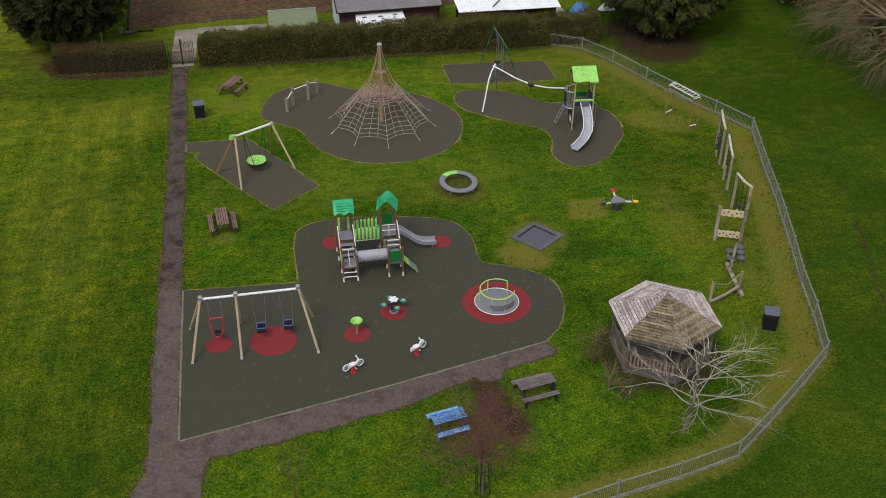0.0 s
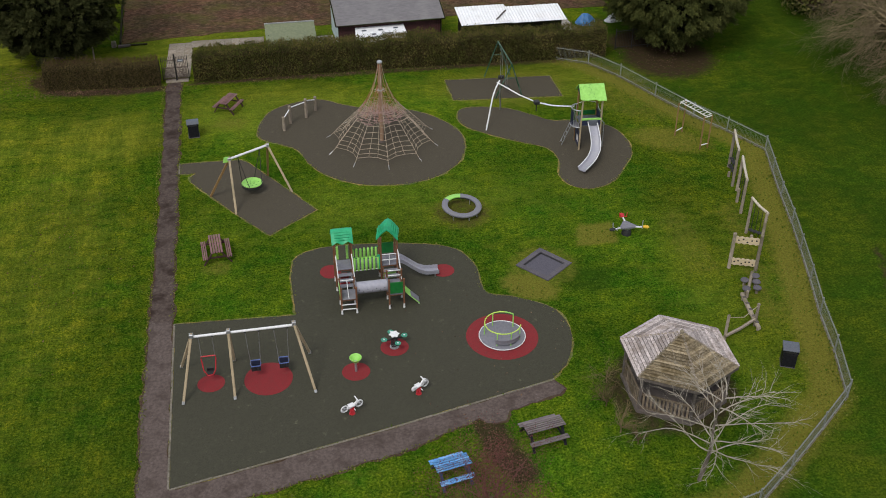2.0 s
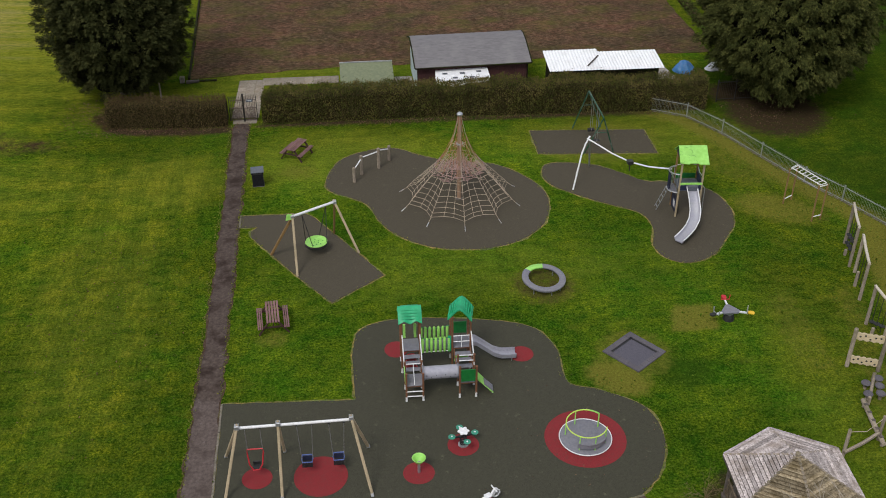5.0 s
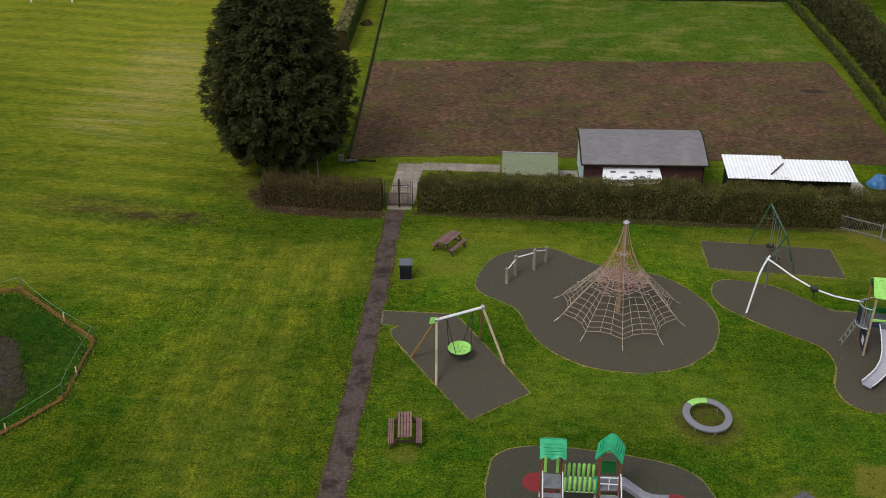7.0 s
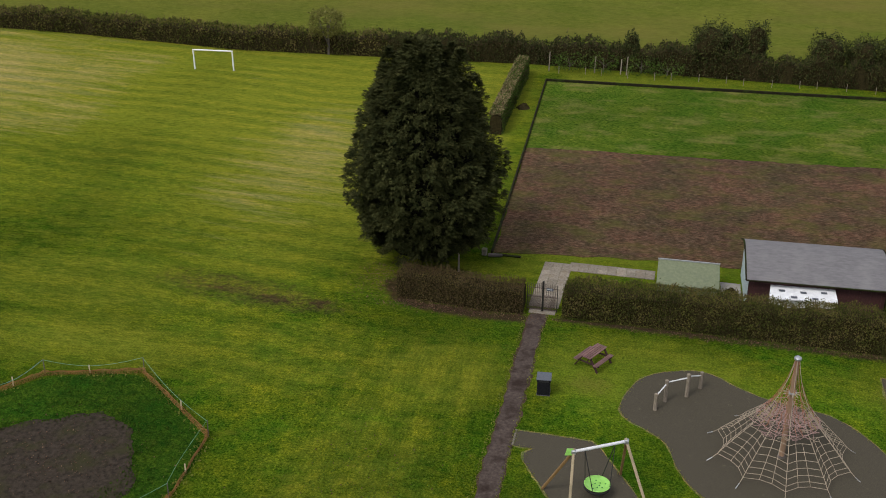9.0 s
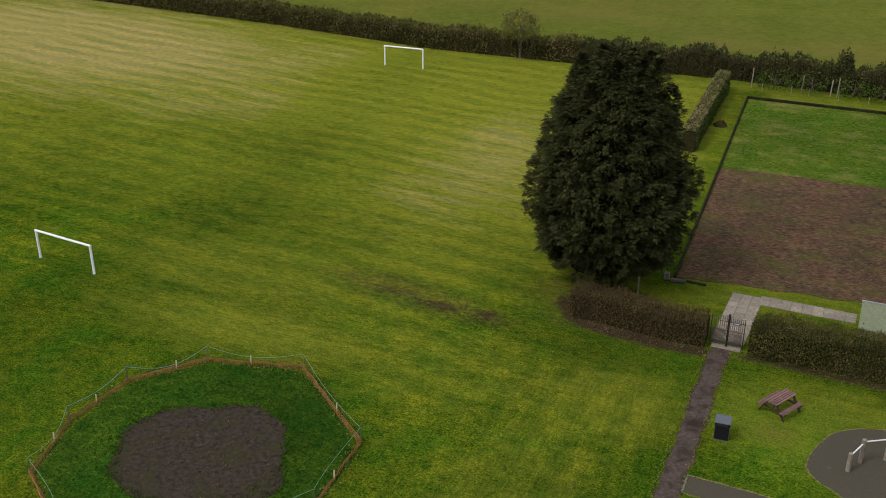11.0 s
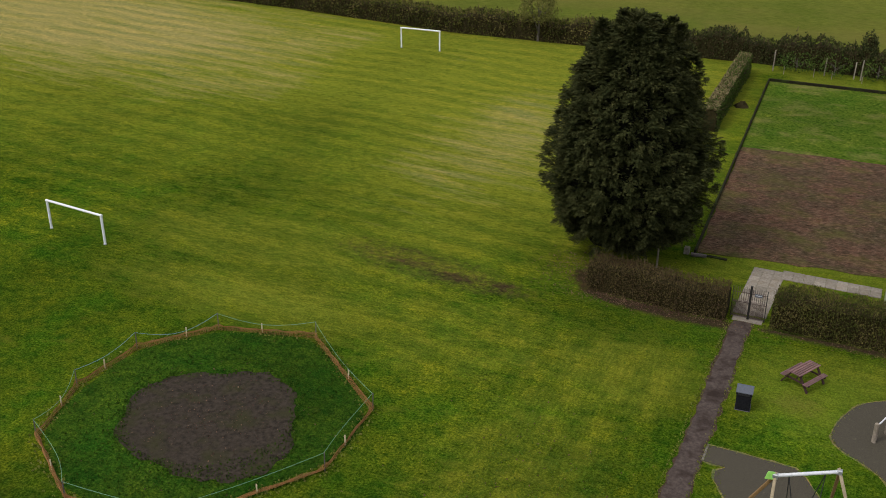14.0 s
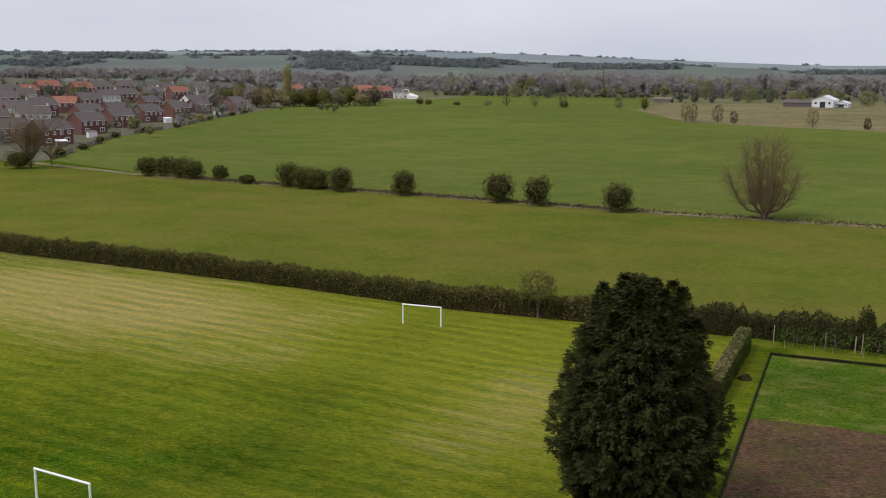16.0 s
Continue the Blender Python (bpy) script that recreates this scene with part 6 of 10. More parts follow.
# ---- small spinners and rockers ----
def bowl_spinner():
    ob = thing("spinner_bowl", (8.3, 5.82, 0.028), 0, "lime green spinning bowl on a steel post", "spinner")
    part("post", Geo().tube([(0, 0, 0), (0, 0, 0.6)], 0.06, 10), GALV, ob, "steel post")
    part("bowl", Geo().lathe([(0.0, 0.52), (0.1, 0.53), (0.19, 0.63), (0.255, 0.78), (0.29, 0.81), (0.275, 0.83), (0.23, 0.79), (0.17, 0.66), (0.08, 0.58), (0, 0.57)], 24), LIME, ob)


def flower_rocker():
    ob = thing("spring_rocker", (10.29, 7.22, 0.028), 0, "four-seat spring rocker with a white flower table", "rocker")
    coil = [(0.14 * math.cos(k * 0.7), 0.14 * math.sin(k * 0.7), 0.04 + k * 0.011) for k in range(40)]
    part("spring", Geo().tube(coil, 0.025, 6), BLACK, ob, "black coil spring")
    part("base_plate", Geo().lathe([(0.22, 0), (0.22, 0.03), (0.18, 0.04)], 16), GALV, ob)
    part("cross_arm", Geo().beam((-0.55, -0.1, 0.5), (0.55, 0.1, 0.5), 0.08, 0.06), BLACK, ob)
    part("cross_arm", Geo().beam((-0.1, 0.55, 0.5), (0.1, -0.55, 0.5), 0.08, 0.06), BLACK, ob)
    petal = [((0.22 + 0.035 * math.cos(6 * a)) * math.cos(a), (0.22 + 0.035 * math.cos(6 * a)) * math.sin(a)) for a in np.arange(36) * math.pi / 18]
    part("table", Geo().prism(petal, 0.74, 0.78), WHITE_STEEL, ob, "white flower-shaped table")
    part("table_post", Geo().rod((0, 0, 0.5), (0, 0, 0.74), 0.05), BLACK, ob)
    for x, y in ((0.55, 0.1), (-0.55, -0.1), (0.12, -0.5), (-0.12, 0.5)):
        s = part("seat", Geo().lathe([(0, 0.54), (0.145, 0.54), (0.155, 0.57), (0.09, 0.585), (0, 0.58)], 16, (x * 0.9, y * 0.9, 0)), TURQUOISE, ob, "sea green round seat")
        part("knob", Geo().lathe([(0.04, 0.58), (0.04, 0.6), (0, 0.61)], 8, (x * 0.9, y * 0.9, 0)), WHITE_STEEL, s)


def spring_bike(x, y, turn, label, horse):
    ob = thing("spring_rider", (x, y, 0.022), turn, label, "rocker", "spring riders")
    coil = [(0.11 * math.cos(k * 0.8), 0.11 * math.sin(k * 0.8), 0.03 + k * 0.0115) for k in range(36)]
    part("spring", Geo().tube(coil, 0.024, 6), RED_PAINT, ob, "red coil spring")
    part("base_plate", Geo().lathe([(0.16, 0), (0.16, 0.025), (0.13, 0.03)], 14), RED_PAINT, ob)
    if horse:
        body = [(-0.42, 0.5), (-0.35, 0.6), (-0.15, 0.58), (0.12, 0.58), (0.26, 0.78), (0.34, 0.86), (0.48, 0.78), (0.44, 0.66), (0.34, 0.62), (0.28, 0.46), (0.05, 0.42), (-0.2, 0.42), (-0.4, 0.36)]
    else:
        body = [(-0.3, 0.5), (-0.2, 0.62), (0.0, 0.58), (0.2, 0.64), (0.3, 0.72), (0.34, 0.62), (0.2, 0.46), (-0.1, 0.42), (-0.3, 0.44)]
    m = pose(0, 0, 0, 90, 0, 0)
    part("body", Geo().prism(body, -0.05, 0.05, m), WHITE_STEEL, ob, "white moulded body")
    part("seat", Geo().box(-0.2, -0.14, 0.56, 0.12, 0.14, 0.63, None, 0.03), WHITE_STEEL, ob)
    part("handlebar", Geo().tube([(0.3, -0.24, 0.86), (0.3, -0.05, 0.84), (0.3, 0.05, 0.84), (0.3, 0.24, 0.86)], 0.03, 6), WHITE_STEEL, ob)
    part("handle_stem", Geo().rod((0.27, 0, 0.6), (0.3, 0, 0.86), 0.035, n=6), WHITE_STEEL, ob)
    for s in (-1, 1):
        part("foot_rest", Geo().rod((0.08, s * 0.05, 0.36), (0.08, s * 0.24, 0.36), 0.025, n=6), WHITE_STEEL, ob)
    for wx in ((0.42,) if horse else (0.42, -0.42)):
        w = part("wheel", Geo().tube([(wx + 0.19 * math.cos(a), 0, 0.5 + 0.19 * math.sin(a)) for a in np.arange(20) * math.pi / 10], 0.035, 6, closed=True), WHITE_STEEL, ob)
        part("wheel_hub", Geo().rod((wx, -0.05, 0.5), (wx, 0.05, 0.5), 0.07, n=10), GALV, w)
        for a in range(4):
            q = a * math.pi / 2 + 0.4
            part("spoke", Geo().rod((wx, 0, 0.5), (wx + 0.18 * math.cos(q), 0, 0.5 + 0.18 * math.sin(q)), 0.015, n=5), GALV, w)
    part("plate", Geo().box(-0.12, -0.07, 0.4, 0.12, 0.07, 0.44), RED_PAINT, ob)
    ob.scale = (0.86, 0.86, 0.86)


bowl_spinner()
flower_rocker()
spring_bike(10.88, 3.8, 26, "white moulded spring rider on a red coil", True)
spring_bike(7.8, 3.06, 22, "white motorbike spring rider on a red coil", False)


YELLOW_LIME = surface("yellow_green_paint", (0.38, 0.55, 0.06), (0.52, 0.7, 0.12), 8.0, 0.4, bump=0.03)


def roundabout():
    ob = thing("roundabout", (15.5, 7.05, 0.03), 0, "flush grey roundabout with a lime green rail", "roundabout")
    part("platform", Geo().lathe([(0.0, 0.0), (1.1, 0.0), (1.12, 0.04), (1.08, 0.07), (0.0, 0.075)], 48), GREY_HPL, ob, "grey anti-slip platform")
    part("edge_ring", Geo().tube([(1.11 * math.cos(a), 1.11 * math.sin(a), 0.06) for a in np.arange(48) * math.pi / 24], 0.022, 6, closed=True), WHITE_STEEL, ob, "pale edge ring")
    part("handrail", Geo().tube(arc((0, 0), 0.86, -20, -290, 30, 0.82), 0.026, 8), YELLOW_LIME, ob, "lime green curved handrail")
    part("handrail", Geo().tube(arc((0, 0), 0.86, 70, 40, 4, 0.82) + [(0.66, 0.55, 0.78), (0.66, 0.55, 0.07)], 0.03, 8), LIME, ob)
    for a in (-30, -75, -120, 165, 110):
        p = (0.86 * math.cos(radians(a)), 0.86 * math.sin(radians(a)))
        part("rail_post", Geo().rod((*p, 0.07), (*p, 0.82), 0.026), LIME, ob)
    seat = Geo().prism([(x, y) for x, y, z in arc((0, 0), 0.92, -35, -125, 12)] + [(x, y) for x, y, z in arc((0, 0), 0.62, -125, -35, 12)], 0.4, 0.45)
    part("bench", seat, GREY_HPL, ob, "grey curved bench")
    part("bench_front", Geo().prism([(x, y) for x, y, z in arc((0, 0), 0.9, -35, -125, 12)] + [(x, y) for x, y, z in arc((0, 0), 0.86, -125, -35, 12)], 0.2, 0.4), GREY_HPL, ob)


roundabout()


def spinning_ring():
    ob = thing("spinning_ring", (15.8, 18.33, 0.0), 0, "low pale grey spinning ring with one lime segment", "spinner")
    m = pose(0, 0, 0.42, 4, 3, 0)

    def seg(a0, a1, n):
        g = Geo()
        v, f = [], []
        prof = [(0.8, 0.0), (0.8, 0.06), (0.9, 0.085), (1.06, 0.085), (1.13, 0.05), (1.13, -0.03), (0.95, -0.08)]
        for k in range(n + 1):
            a = radians(a0 + (a1 - a0) * k / n)
            v += [m @ Vector((r * math.cos(a), r * math.sin(a), z)) for r, z in prof]
        c = len(prof)
        for k in range(n):
            f += [(k * c + i, k * c + (i + 1) % c, (k + 1) * c + (i + 1) % c, (k + 1) * c + i) for i in range(c)]
        return g.add(v, f + [tuple(range(c)), tuple(range(n * c, n * c + c))], True)

    part("ring_segment", seg(140, 444, 40), GREY_HPL, ob)
    part("ring_segment", seg(84.5, 139.5, 10), LIME, ob, "lime green segment")
    part("under_frame", Geo().tube([m @ Vector((0.97 * math.cos(a), 0.97 * math.sin(a), -0.12)) for a in np.arange(32) * math.pi / 16], 0.05, 6, closed=True), BLACK, ob)
    for a in (50, 140, 230, 320, 285):
        part("support", Geo().rod((0.97 * math.cos(radians(a)), 0.97 * math.sin(radians(a)), -0.02), m @ Vector((0.97 * math.cos(radians(a)), 0.97 * math.sin(radians(a)), -0.12)), 0.03, n=6), GALV, ob)
    return ob


spinning_ring()


def three_way_seesaw():
    ob = thing("seesaw", (24.3, 14.5, 0), 0, "three-armed rocking seesaw with coloured seats", "seesaw")
    part("base", Geo().tube([(0, 0, -0.02), (0, 0, 0.3), (0, 0, 0.42)], [0.28, 0.24, 0.16], 14), BLACK, ob, "black rubber pivot base")
    hub = [(0.42 * math.cos(radians(a)), 0.42 * math.sin(radians(a))) for a in (90, 130, 195, 225, 315, 345, 50)]
    part("hub_cover", Geo().prism([(0.1, 0.42), (-0.1, 0.42), (-0.48, -0.12), (-0.36, -0.26), (0.36, -0.26), (0.48, -0.12)], 0.5, 0.58), GREY_HPL, ob, "grey triangular hub cover")
    part("hub_core", Geo().lathe([(0.2, 0.36), (0.24, 0.5), (0.0, 0.5)], 12), GALV, ob)
    for a, mat, name in ((88, RED_PAINT, "red"), (-22, YELLOW, "yellow"), (198, BLACK, "dark")):
        m = pose(0, 0, 0, 0, 0, a)
        arm = part("arm", Geo().beam(m @ Vector((0.25, 0, 0.52)), m @ Vector((0.9, 0, 0.56)), 0.07, 0.07), WHITE_STEEL, ob, "white arm")
        seat = Geo().prism([(0.84, -0.06), (0.95, -0.11), (1.12, -0.11), (1.18, 0.0), (1.12, 0.11), (0.95, 0.11), (0.84, 0.06)], 0.57, 0.63, m)
        part("seat", seat, mat, arm, name + " moulded seat")
        part("handle", Geo().tube([m @ Vector(p) for p in ((0.82, -0.22, 0.86), (0.82, -0.2, 0.6), (0.82, 0.2, 0.6), (0.82, 0.22, 0.86))], 0.025, 6), mat if name == "red" else GALV, arm)
    return ob


three_way_seesaw()


def trampoline():
    C = [Vector((19.25, 14.0)), Vector((20.48, 12.44)), Vector((18.96, 10.95)), Vector((17.5, 12.57))]
    c = sum(C, Vector((0, 0))) / 4
    ob = thing("trampoline", (c.x, c.y, 0), math.degrees(math.atan2((C[1] - C[0]).y, (C[1] - C[0]).x)), "sunken ground trampoline with a grey tiled rim", "trampoline")
    s, w = 1.06, 0.28
    part("bed", Geo().box(-s + w, -s + w, 0.004, s - w, s - w, 0.012), MAT_BLACK, ob, "dark grey jumping bed")
    part("pit_wall", Geo().prism([(-s + w, -s + w), (s - w, -s + w), (s - w, s - w), (-s + w, s - w)], -0.05, 0.003), BLACK, ob)
    for k in range(4):
        m = pose(0, 0, 0, 0, 0, 90 * k)
        for i in range(4):
            x0 = -s + i * (2 * s - w) / 4
            part("rim_tile", Geo().box(x0 + 0.004, -s, -0.04, x0 + (2 * s - w) / 4 - 0.004, -s + w, 0.07, m, 0.012), TILE_GREY, ob)
        # the bed isn't sunk: black strips on two sides paint the rim's shadow
        if k in (2, 3):
            part("gap_strip", Geo().box(-s + w, -s + w, 0.0125, s - w, -s + w + 0.1, 0.02, m), BLACK, ob, "black strip painted as the shadow beside the rim")


trampoline()


# ---- track ride and slide tower ----
def track_ride():
    o = Vector((20.3, 28.9, 0))
    ob = thing("track_ride", o, 0, "white steel track ride with a hanging handle", "track ride")
    V = lambda x, y, z: Vector((x, y, z)) - o
    part("front_leg", Geo().tube([V(19.33, 27.68, 0), V(19.85, 28.35, 2.0), V(20.1, 28.65, 2.45), V(20.45, 29.1, 2.75)], 0.05, 10), WHITE_STEEL, ob)
    part("rear_leg", Geo().tube([V(20.9, 30.35, 0), V(20.5, 29.25, 2.65)], 0.05, 10), GALV, ob)
    part("track", Geo().tube([V(20.25, 28.95, 2.7), V(20.8, 28.5, 2.5), V(21.5, 27.8, 2.25), V(22.4, 26.95, 2.08), V(23.2, 26.1, 2.2), V(23.8, 25.5, 2.4), V(24.25, 25.1, 2.55)], 0.044, 10), WHITE_STEEL, ob, "white curved track")
    t = part("trolley", Geo().box(*V(22.2, 26.75, 1.98), *V(22.55, 27.1, 2.22), None, 0.04), BLACK, ob, "black trolley")
    part("handle_rope", Geo().rod(V(22.38, 26.93, 1.98), V(22.38, 26.93, 1.5), 0.03, n=6), BLACK, t)


track_ride()


def slide_tower():
    o = Vector((25.12, 24.68, 0))
    ob = thing("slide_tower", o, -5, "timber slide tower with a lime green roof and steel slide", "slide")
    x0, x1, y0, y1, dk = -0.62, 0.66, -0.66, 0.66, 1.75
    for x, y, h in ((x0, y0, 3.55), (x1, y0, 3.55), (x0, y1, 3.55), (x1, y1, 3.55)):
        part("post", Geo().beam((x, y, 0), (x * 0.94, y * 0.94, h), 0.1, 0.1, (1, 0, 0), 0.02), TIMBER if y < 0 else ORANGE_POST, ob)
    part("deck", Geo().box(x0, y0, dk - 0.06, x1, y1, dk, None, 0.01), SLATE, ob)
    for s in (-1, 1):
        g = Geo()
        e = 0.88
        pts = [(-0.78, 0, 4.22), (0.78, 0, 4.22), (0.82, s * e, 3.5), (0.3, s * e, 3.5), (0.22, s * (e - 0.06), 3.55), (-0.2, s * (e - 0.06), 3.55), (-0.28, s * (e - 0.02), 3.52), (-0.7, s * (e - 0.06), 3.56), (-0.78, s * (e - 0.1), 3.6)]
        v = pts + [(a, b, c - 0.045) for a, b, c in pts]
        n = len(pts)
        top, low = tuple(range(n)), tuple(range(2 * n - 1, n - 1, -1))
        if s > 0:
            top, low = tuple(reversed(top)), tuple(reversed(low))
        g.add(v, [top, low] + [(i, (i + 1) % n, n + (i + 1) % n, n + i) for i in range(n)])
        roof = part("roof_panel", g, LIME, ob, "lime green roof panel with a leaf-vein print")
        if s < 0:
            vein = np.random.default_rng(12)
            for k in range(11):
                u0, w0, a = vein.uniform(-0.7, 0.0), vein.uniform(0.15, 0.85), vein.uniform(0, 6.28)
                line = [(u0 + 0.09 * j * math.cos(a + 0.5 * j), w0 + 0.09 * j * math.sin(a + 0.5 * j)) for j in range(4)]
                P = [(min(max(u, -0.74), 0.3), -min(max(w, 0.06), 0.9) * e, 4.226 - 0.72 * min(max(w, 0.06), 0.9)) for u, w in line]
                part("vein", Geo().tube(P, 0.0065, 4), PANEL_GREEN, roof)
    for s in (-1, 1):
        part("gable", Geo().add([(s * 0.68, -0.62, 3.56), (s * 0.68, 0.62, 3.56), (s * 0.68, 0, 4.1), (s * 0.64, -0.62, 3.56), (s * 0.64, 0.62, 3.56), (s * 0.64, 0, 4.1)], [(0, 1, 2), (5, 4, 3), (0, 3, 4, 1), (1, 4, 5, 2), (2, 5, 3, 0)]), NAVY, ob)
    part("front_panel", Geo().box(x0 + 0.06, y0 - 0.02, dk, x1 - 0.06, y0 + 0.03, dk + 0.3, None, 0.01), NAVY, ob, "navy front panel")
    part("front_board", Geo().box(x0 + 0.02, y0 - 0.03, dk + 0.32, x1 - 0.02, y0 + 0.04, dk + 0.46, None, 0.02), LIME, ob, "lime green slide entrance board")
    part("side_board", Geo().box(x0 + 0.1, y1 - 0.04, dk + 0.05, x1 - 0.1, y1, dk + 0.36, None, 0.02), PANEL_GREEN, ob, "green rear panel")
    part("side_board", Geo().box(x1 - 0.03, y0 + 0.1, dk + 0.02, x1 + 0.01, y1 - 0.1, dk + 0.55, None, 0.01), NAVY, ob, "navy side panel")
    part("low_panel", Geo().box(x0 - 0.02, y0 + 0.1, 0.15, x0 + 0.02, y1 - 0.1, 1.15, None, 0.01), NAVY, ob, "navy play panel")
    part("print", Geo().box(x0 - 0.026, y0 + 0.35, 0.4, x0 - 0.02, y0 + 0.75, 0.8), WHITE_STEEL, ob)
    # rounded side bay with clear bars
    for z in (1.5, 2.65):
        part("bay_hoop", Geo().tube(arc((x0, 0), 0.5, 90, 270, 14, z), 0.035, 8), GALV, ob, "steel bay hoop")
    for a in range(100, 270, 20):
        p = (x0 + 0.48 * math.cos(radians(a)), 0.48 * math.sin(radians(a)))
        part("bay_bar", Geo().rod((*p, 1.5), (*p, 2.65), 0.016, n=6), NAVY if a in (160, 180, 200) else GALV, ob)
    part("bay_panel", Geo().box(x0 - 0.42, -0.22, 1.6, x0 - 0.39, 0.22, 2.45, None, 0.01), NAVY, ob)
    part("bay_floor", Geo().prism([(x, y) for x, y, z in arc((x0, 0), 0.48, 90, 270, 14)], 1.47, 1.51), GREY_HPL, ob)
    part("rail", Geo().tube([(x0, y1, 2.6), (0, y1 + 0.02, 2.75), (x1, y1, 2.6)], 0.024, 6), GALV, ob)
    part("rail", Geo().tube([(x1, y0, 2.55), (x1, 0.2, 2.4), (x1, y1, 2.55)], 0.024, 6), GALV, ob)
    # climbing ladder on the side
    for s in (0.2, 0.62):
        part("ladder_rail", Geo().rod((x0 - 0.42, s - 0.1, 1.35), (x0 - 0.95, s - 0.1, 0.0), 0.024, n=6), GALV, ob)
    for k in range(4):
        u = 0.15 + k * 0.24
        part("ladder_rung", Geo().rod((x0 - 0.42 - 0.53 * u, 0.1, 1.35 * (1 - u)), (x0 - 0.42 - 0.53 * u, 0.52, 1.35 * (1 - u)), 0.02, n=6), GALV, ob)
    part("fire_pole", Geo().tube([(x1 + 0.05, y0 + 0.4, 1.9), (x1 + 0.26, y0 + 0.3, 1.7), (x1 + 0.28, y0 + 0.3, 0.0)], 0.022, 6), GALV, ob)
    # curved steel slide
    line = [(0.1, -0.66, 1.8), (0.1, -0.92, 1.7), (0.14, -1.4, 1.32), (0.14, -1.85, 0.98), (0.02, -2.3, 0.68), (-0.25, -2.72, 0.44), (-0.58, -3.08, 0.3), (-0.86, -3.36, 0.22), (-1.02, -3.52, 0.2)]
    secs, c = [], 10
    prof = [(-0.31, 0.16), (-0.29, 0.18), (-0.26, 0.08), (-0.2, 0.02), (0.2, 0.02), (0.26, 0.08), (0.29, 0.18), (0.31, 0.16), (0.22, -0.04), (-0.22, -0.04)]
    for k, p in enumerate(line):
        a, b = Vector(line[max(k - 1, 0)]), Vector(line[min(k + 1, len(line) - 1)])
        d = (b - a)
        side = Vector((-d.y, d.x, 0)).normalized() * -1
        secs += [Vector(p) - side * u + Vector((0, 0, z)) for u, z in prof]
    f = [(k * c + i, (k + 1) * c + i, (k + 1) * c + (i + 1) % c, k * c + (i + 1) % c) for k in range(len(line) - 1) for i in range(c)]
    sl = part("slide", Geo().add(secs, f + [tuple(range(c)), tuple(range(len(secs) - c, len(secs)))], True), STEEL, ob, "brushed steel curved slide")
    for i in (1, 6):
        part("slide_edge", Geo().tube([secs[k * c + i] for k in range(len(line))], 0.03, 6), WHITE_STEEL, sl, "pale rolled slide edge")
    for k in (2, 4, 6):
        part("seam", Geo().tube([secs[k * c + i] + Vector((0, 0, 0.004)) for i in (1, 2, 3, 4, 5, 6)], 0.012, 4), GALV, sl)
    part("slide_hood", Geo().box(-0.18, -0.84, 1.76, 0.38, -0.68, 2.12, None, 0.04), SLATE, ob)
    part("slide_leg", Geo().rod((-0.75, -3.3, 0.0), (-0.75, -3.3, 0.2), 0.03, n=6), GALV, sl)
    part("slide_leg", Geo().rod((0.14, -1.85, 0.0), (0.14, -1.85, 0.85), 0.03, n=6), GALV, sl)
    part("slide_shell", Geo().tube([Vector(p) + Vector((0, 0, -0.1)) for p in line[1:-1]], 0.08, 8), BLACK, sl)
    return ob


slide_tower()


# ---- the old green swing ----
def old_swing():
    o = Vector((21.85, 33.5, 0))
    ob = thing("old_swing", o, 0, "old green tubular steel swing with tyre-black seats", "swing")
    A, B = Vector((0, 2.0, 2.62)), Vector((0.05, -1.9, 2.62))
    part("beam", Geo().rod(A, B, 0.05, n=10), OLD_GREEN, ob, "chipped green top beam")
    for t, y in ((A, 2.0), (B, -1.5)):
        for s in (-1, 1):
            part("leg", Geo().rod(t, (s * 0.95 + 0.02, y, -0.02), 0.042, n=8), OLD_GREEN, ob)
        part("brace", Geo().rod((-0.36, t.y + 0.08, 1.6), (0.36, t.y + 0.08, 1.6), 0.025, n=6), OLD_GREEN, ob)
    for y in (0.75, -0.72):
        seat = part("seat", Geo().tube([(-0.2, y, 0.5), (0.2, y, 0.5)], [0.13, 0.13], 10) if y > 0 else Geo().box(-0.24, y - 0.13, 0.48, 0.24, y + 0.13, 0.54, None, 0.02), BLACK, ob, "black rubber seat")
        for s in (-1, 1):
            part("chain", Geo().rod((0, y + s * 0.25, 2.58), (0.0, y + s * 0.2, 0.52), 0.014, n=5), CHAIN, ob)
    return ob


old_swing()


# ---- monkey bars ----
def monkey_bars():
    ob = thing("monkey_bars", (31.8, 23.9, 0), 0, "tan timber monkey bars with a white overhead ladder", "climbing frame")
    P = [(-0.72, 0.92), (-0.08, 1.32), (0.14, -1.12), (0.72, -0.95)]
    for x, y in P:
        part("post", Geo().beam((x, y, 0), (x, y, 2.3), 0.075, 0.075, (1, 0, 0), 0.012), ORANGE_POST, ob)
    for z in (2.25, 0.3):
        for a, b in ((P[0], P[1]), (P[2], P[3])):
            part("tie_bar", Geo().rod((*a, z), (*b, z), 0.03, n=6), WHITE_STEEL, ob)
    L0, L1, R0, R1 = Vector((-0.62, 0.98, 2.34)), Vector((0.2, -1.08, 2.34)), Vector((-0.18, 1.26, 2.34)), Vector((0.66, -0.9, 2.34))
    for a, b in ((L0, L1), (R0, R1)):
        part("ladder_rail", Geo().rod(a, b, 0.028, n=8), WHITE_STEEL, ob)
    for k in range(9):
        t = k / 8
        part("rung", Geo().rod(L0.lerp(L1, t), R0.lerp(R1, t), 0.02, n=6), WHITE_STEEL, ob)
    part("tie_bar", Geo().rod((*P[0], 2.1), (*P[2], 2.1), 0.022, n=6), GALV, ob)


monkey_bars()


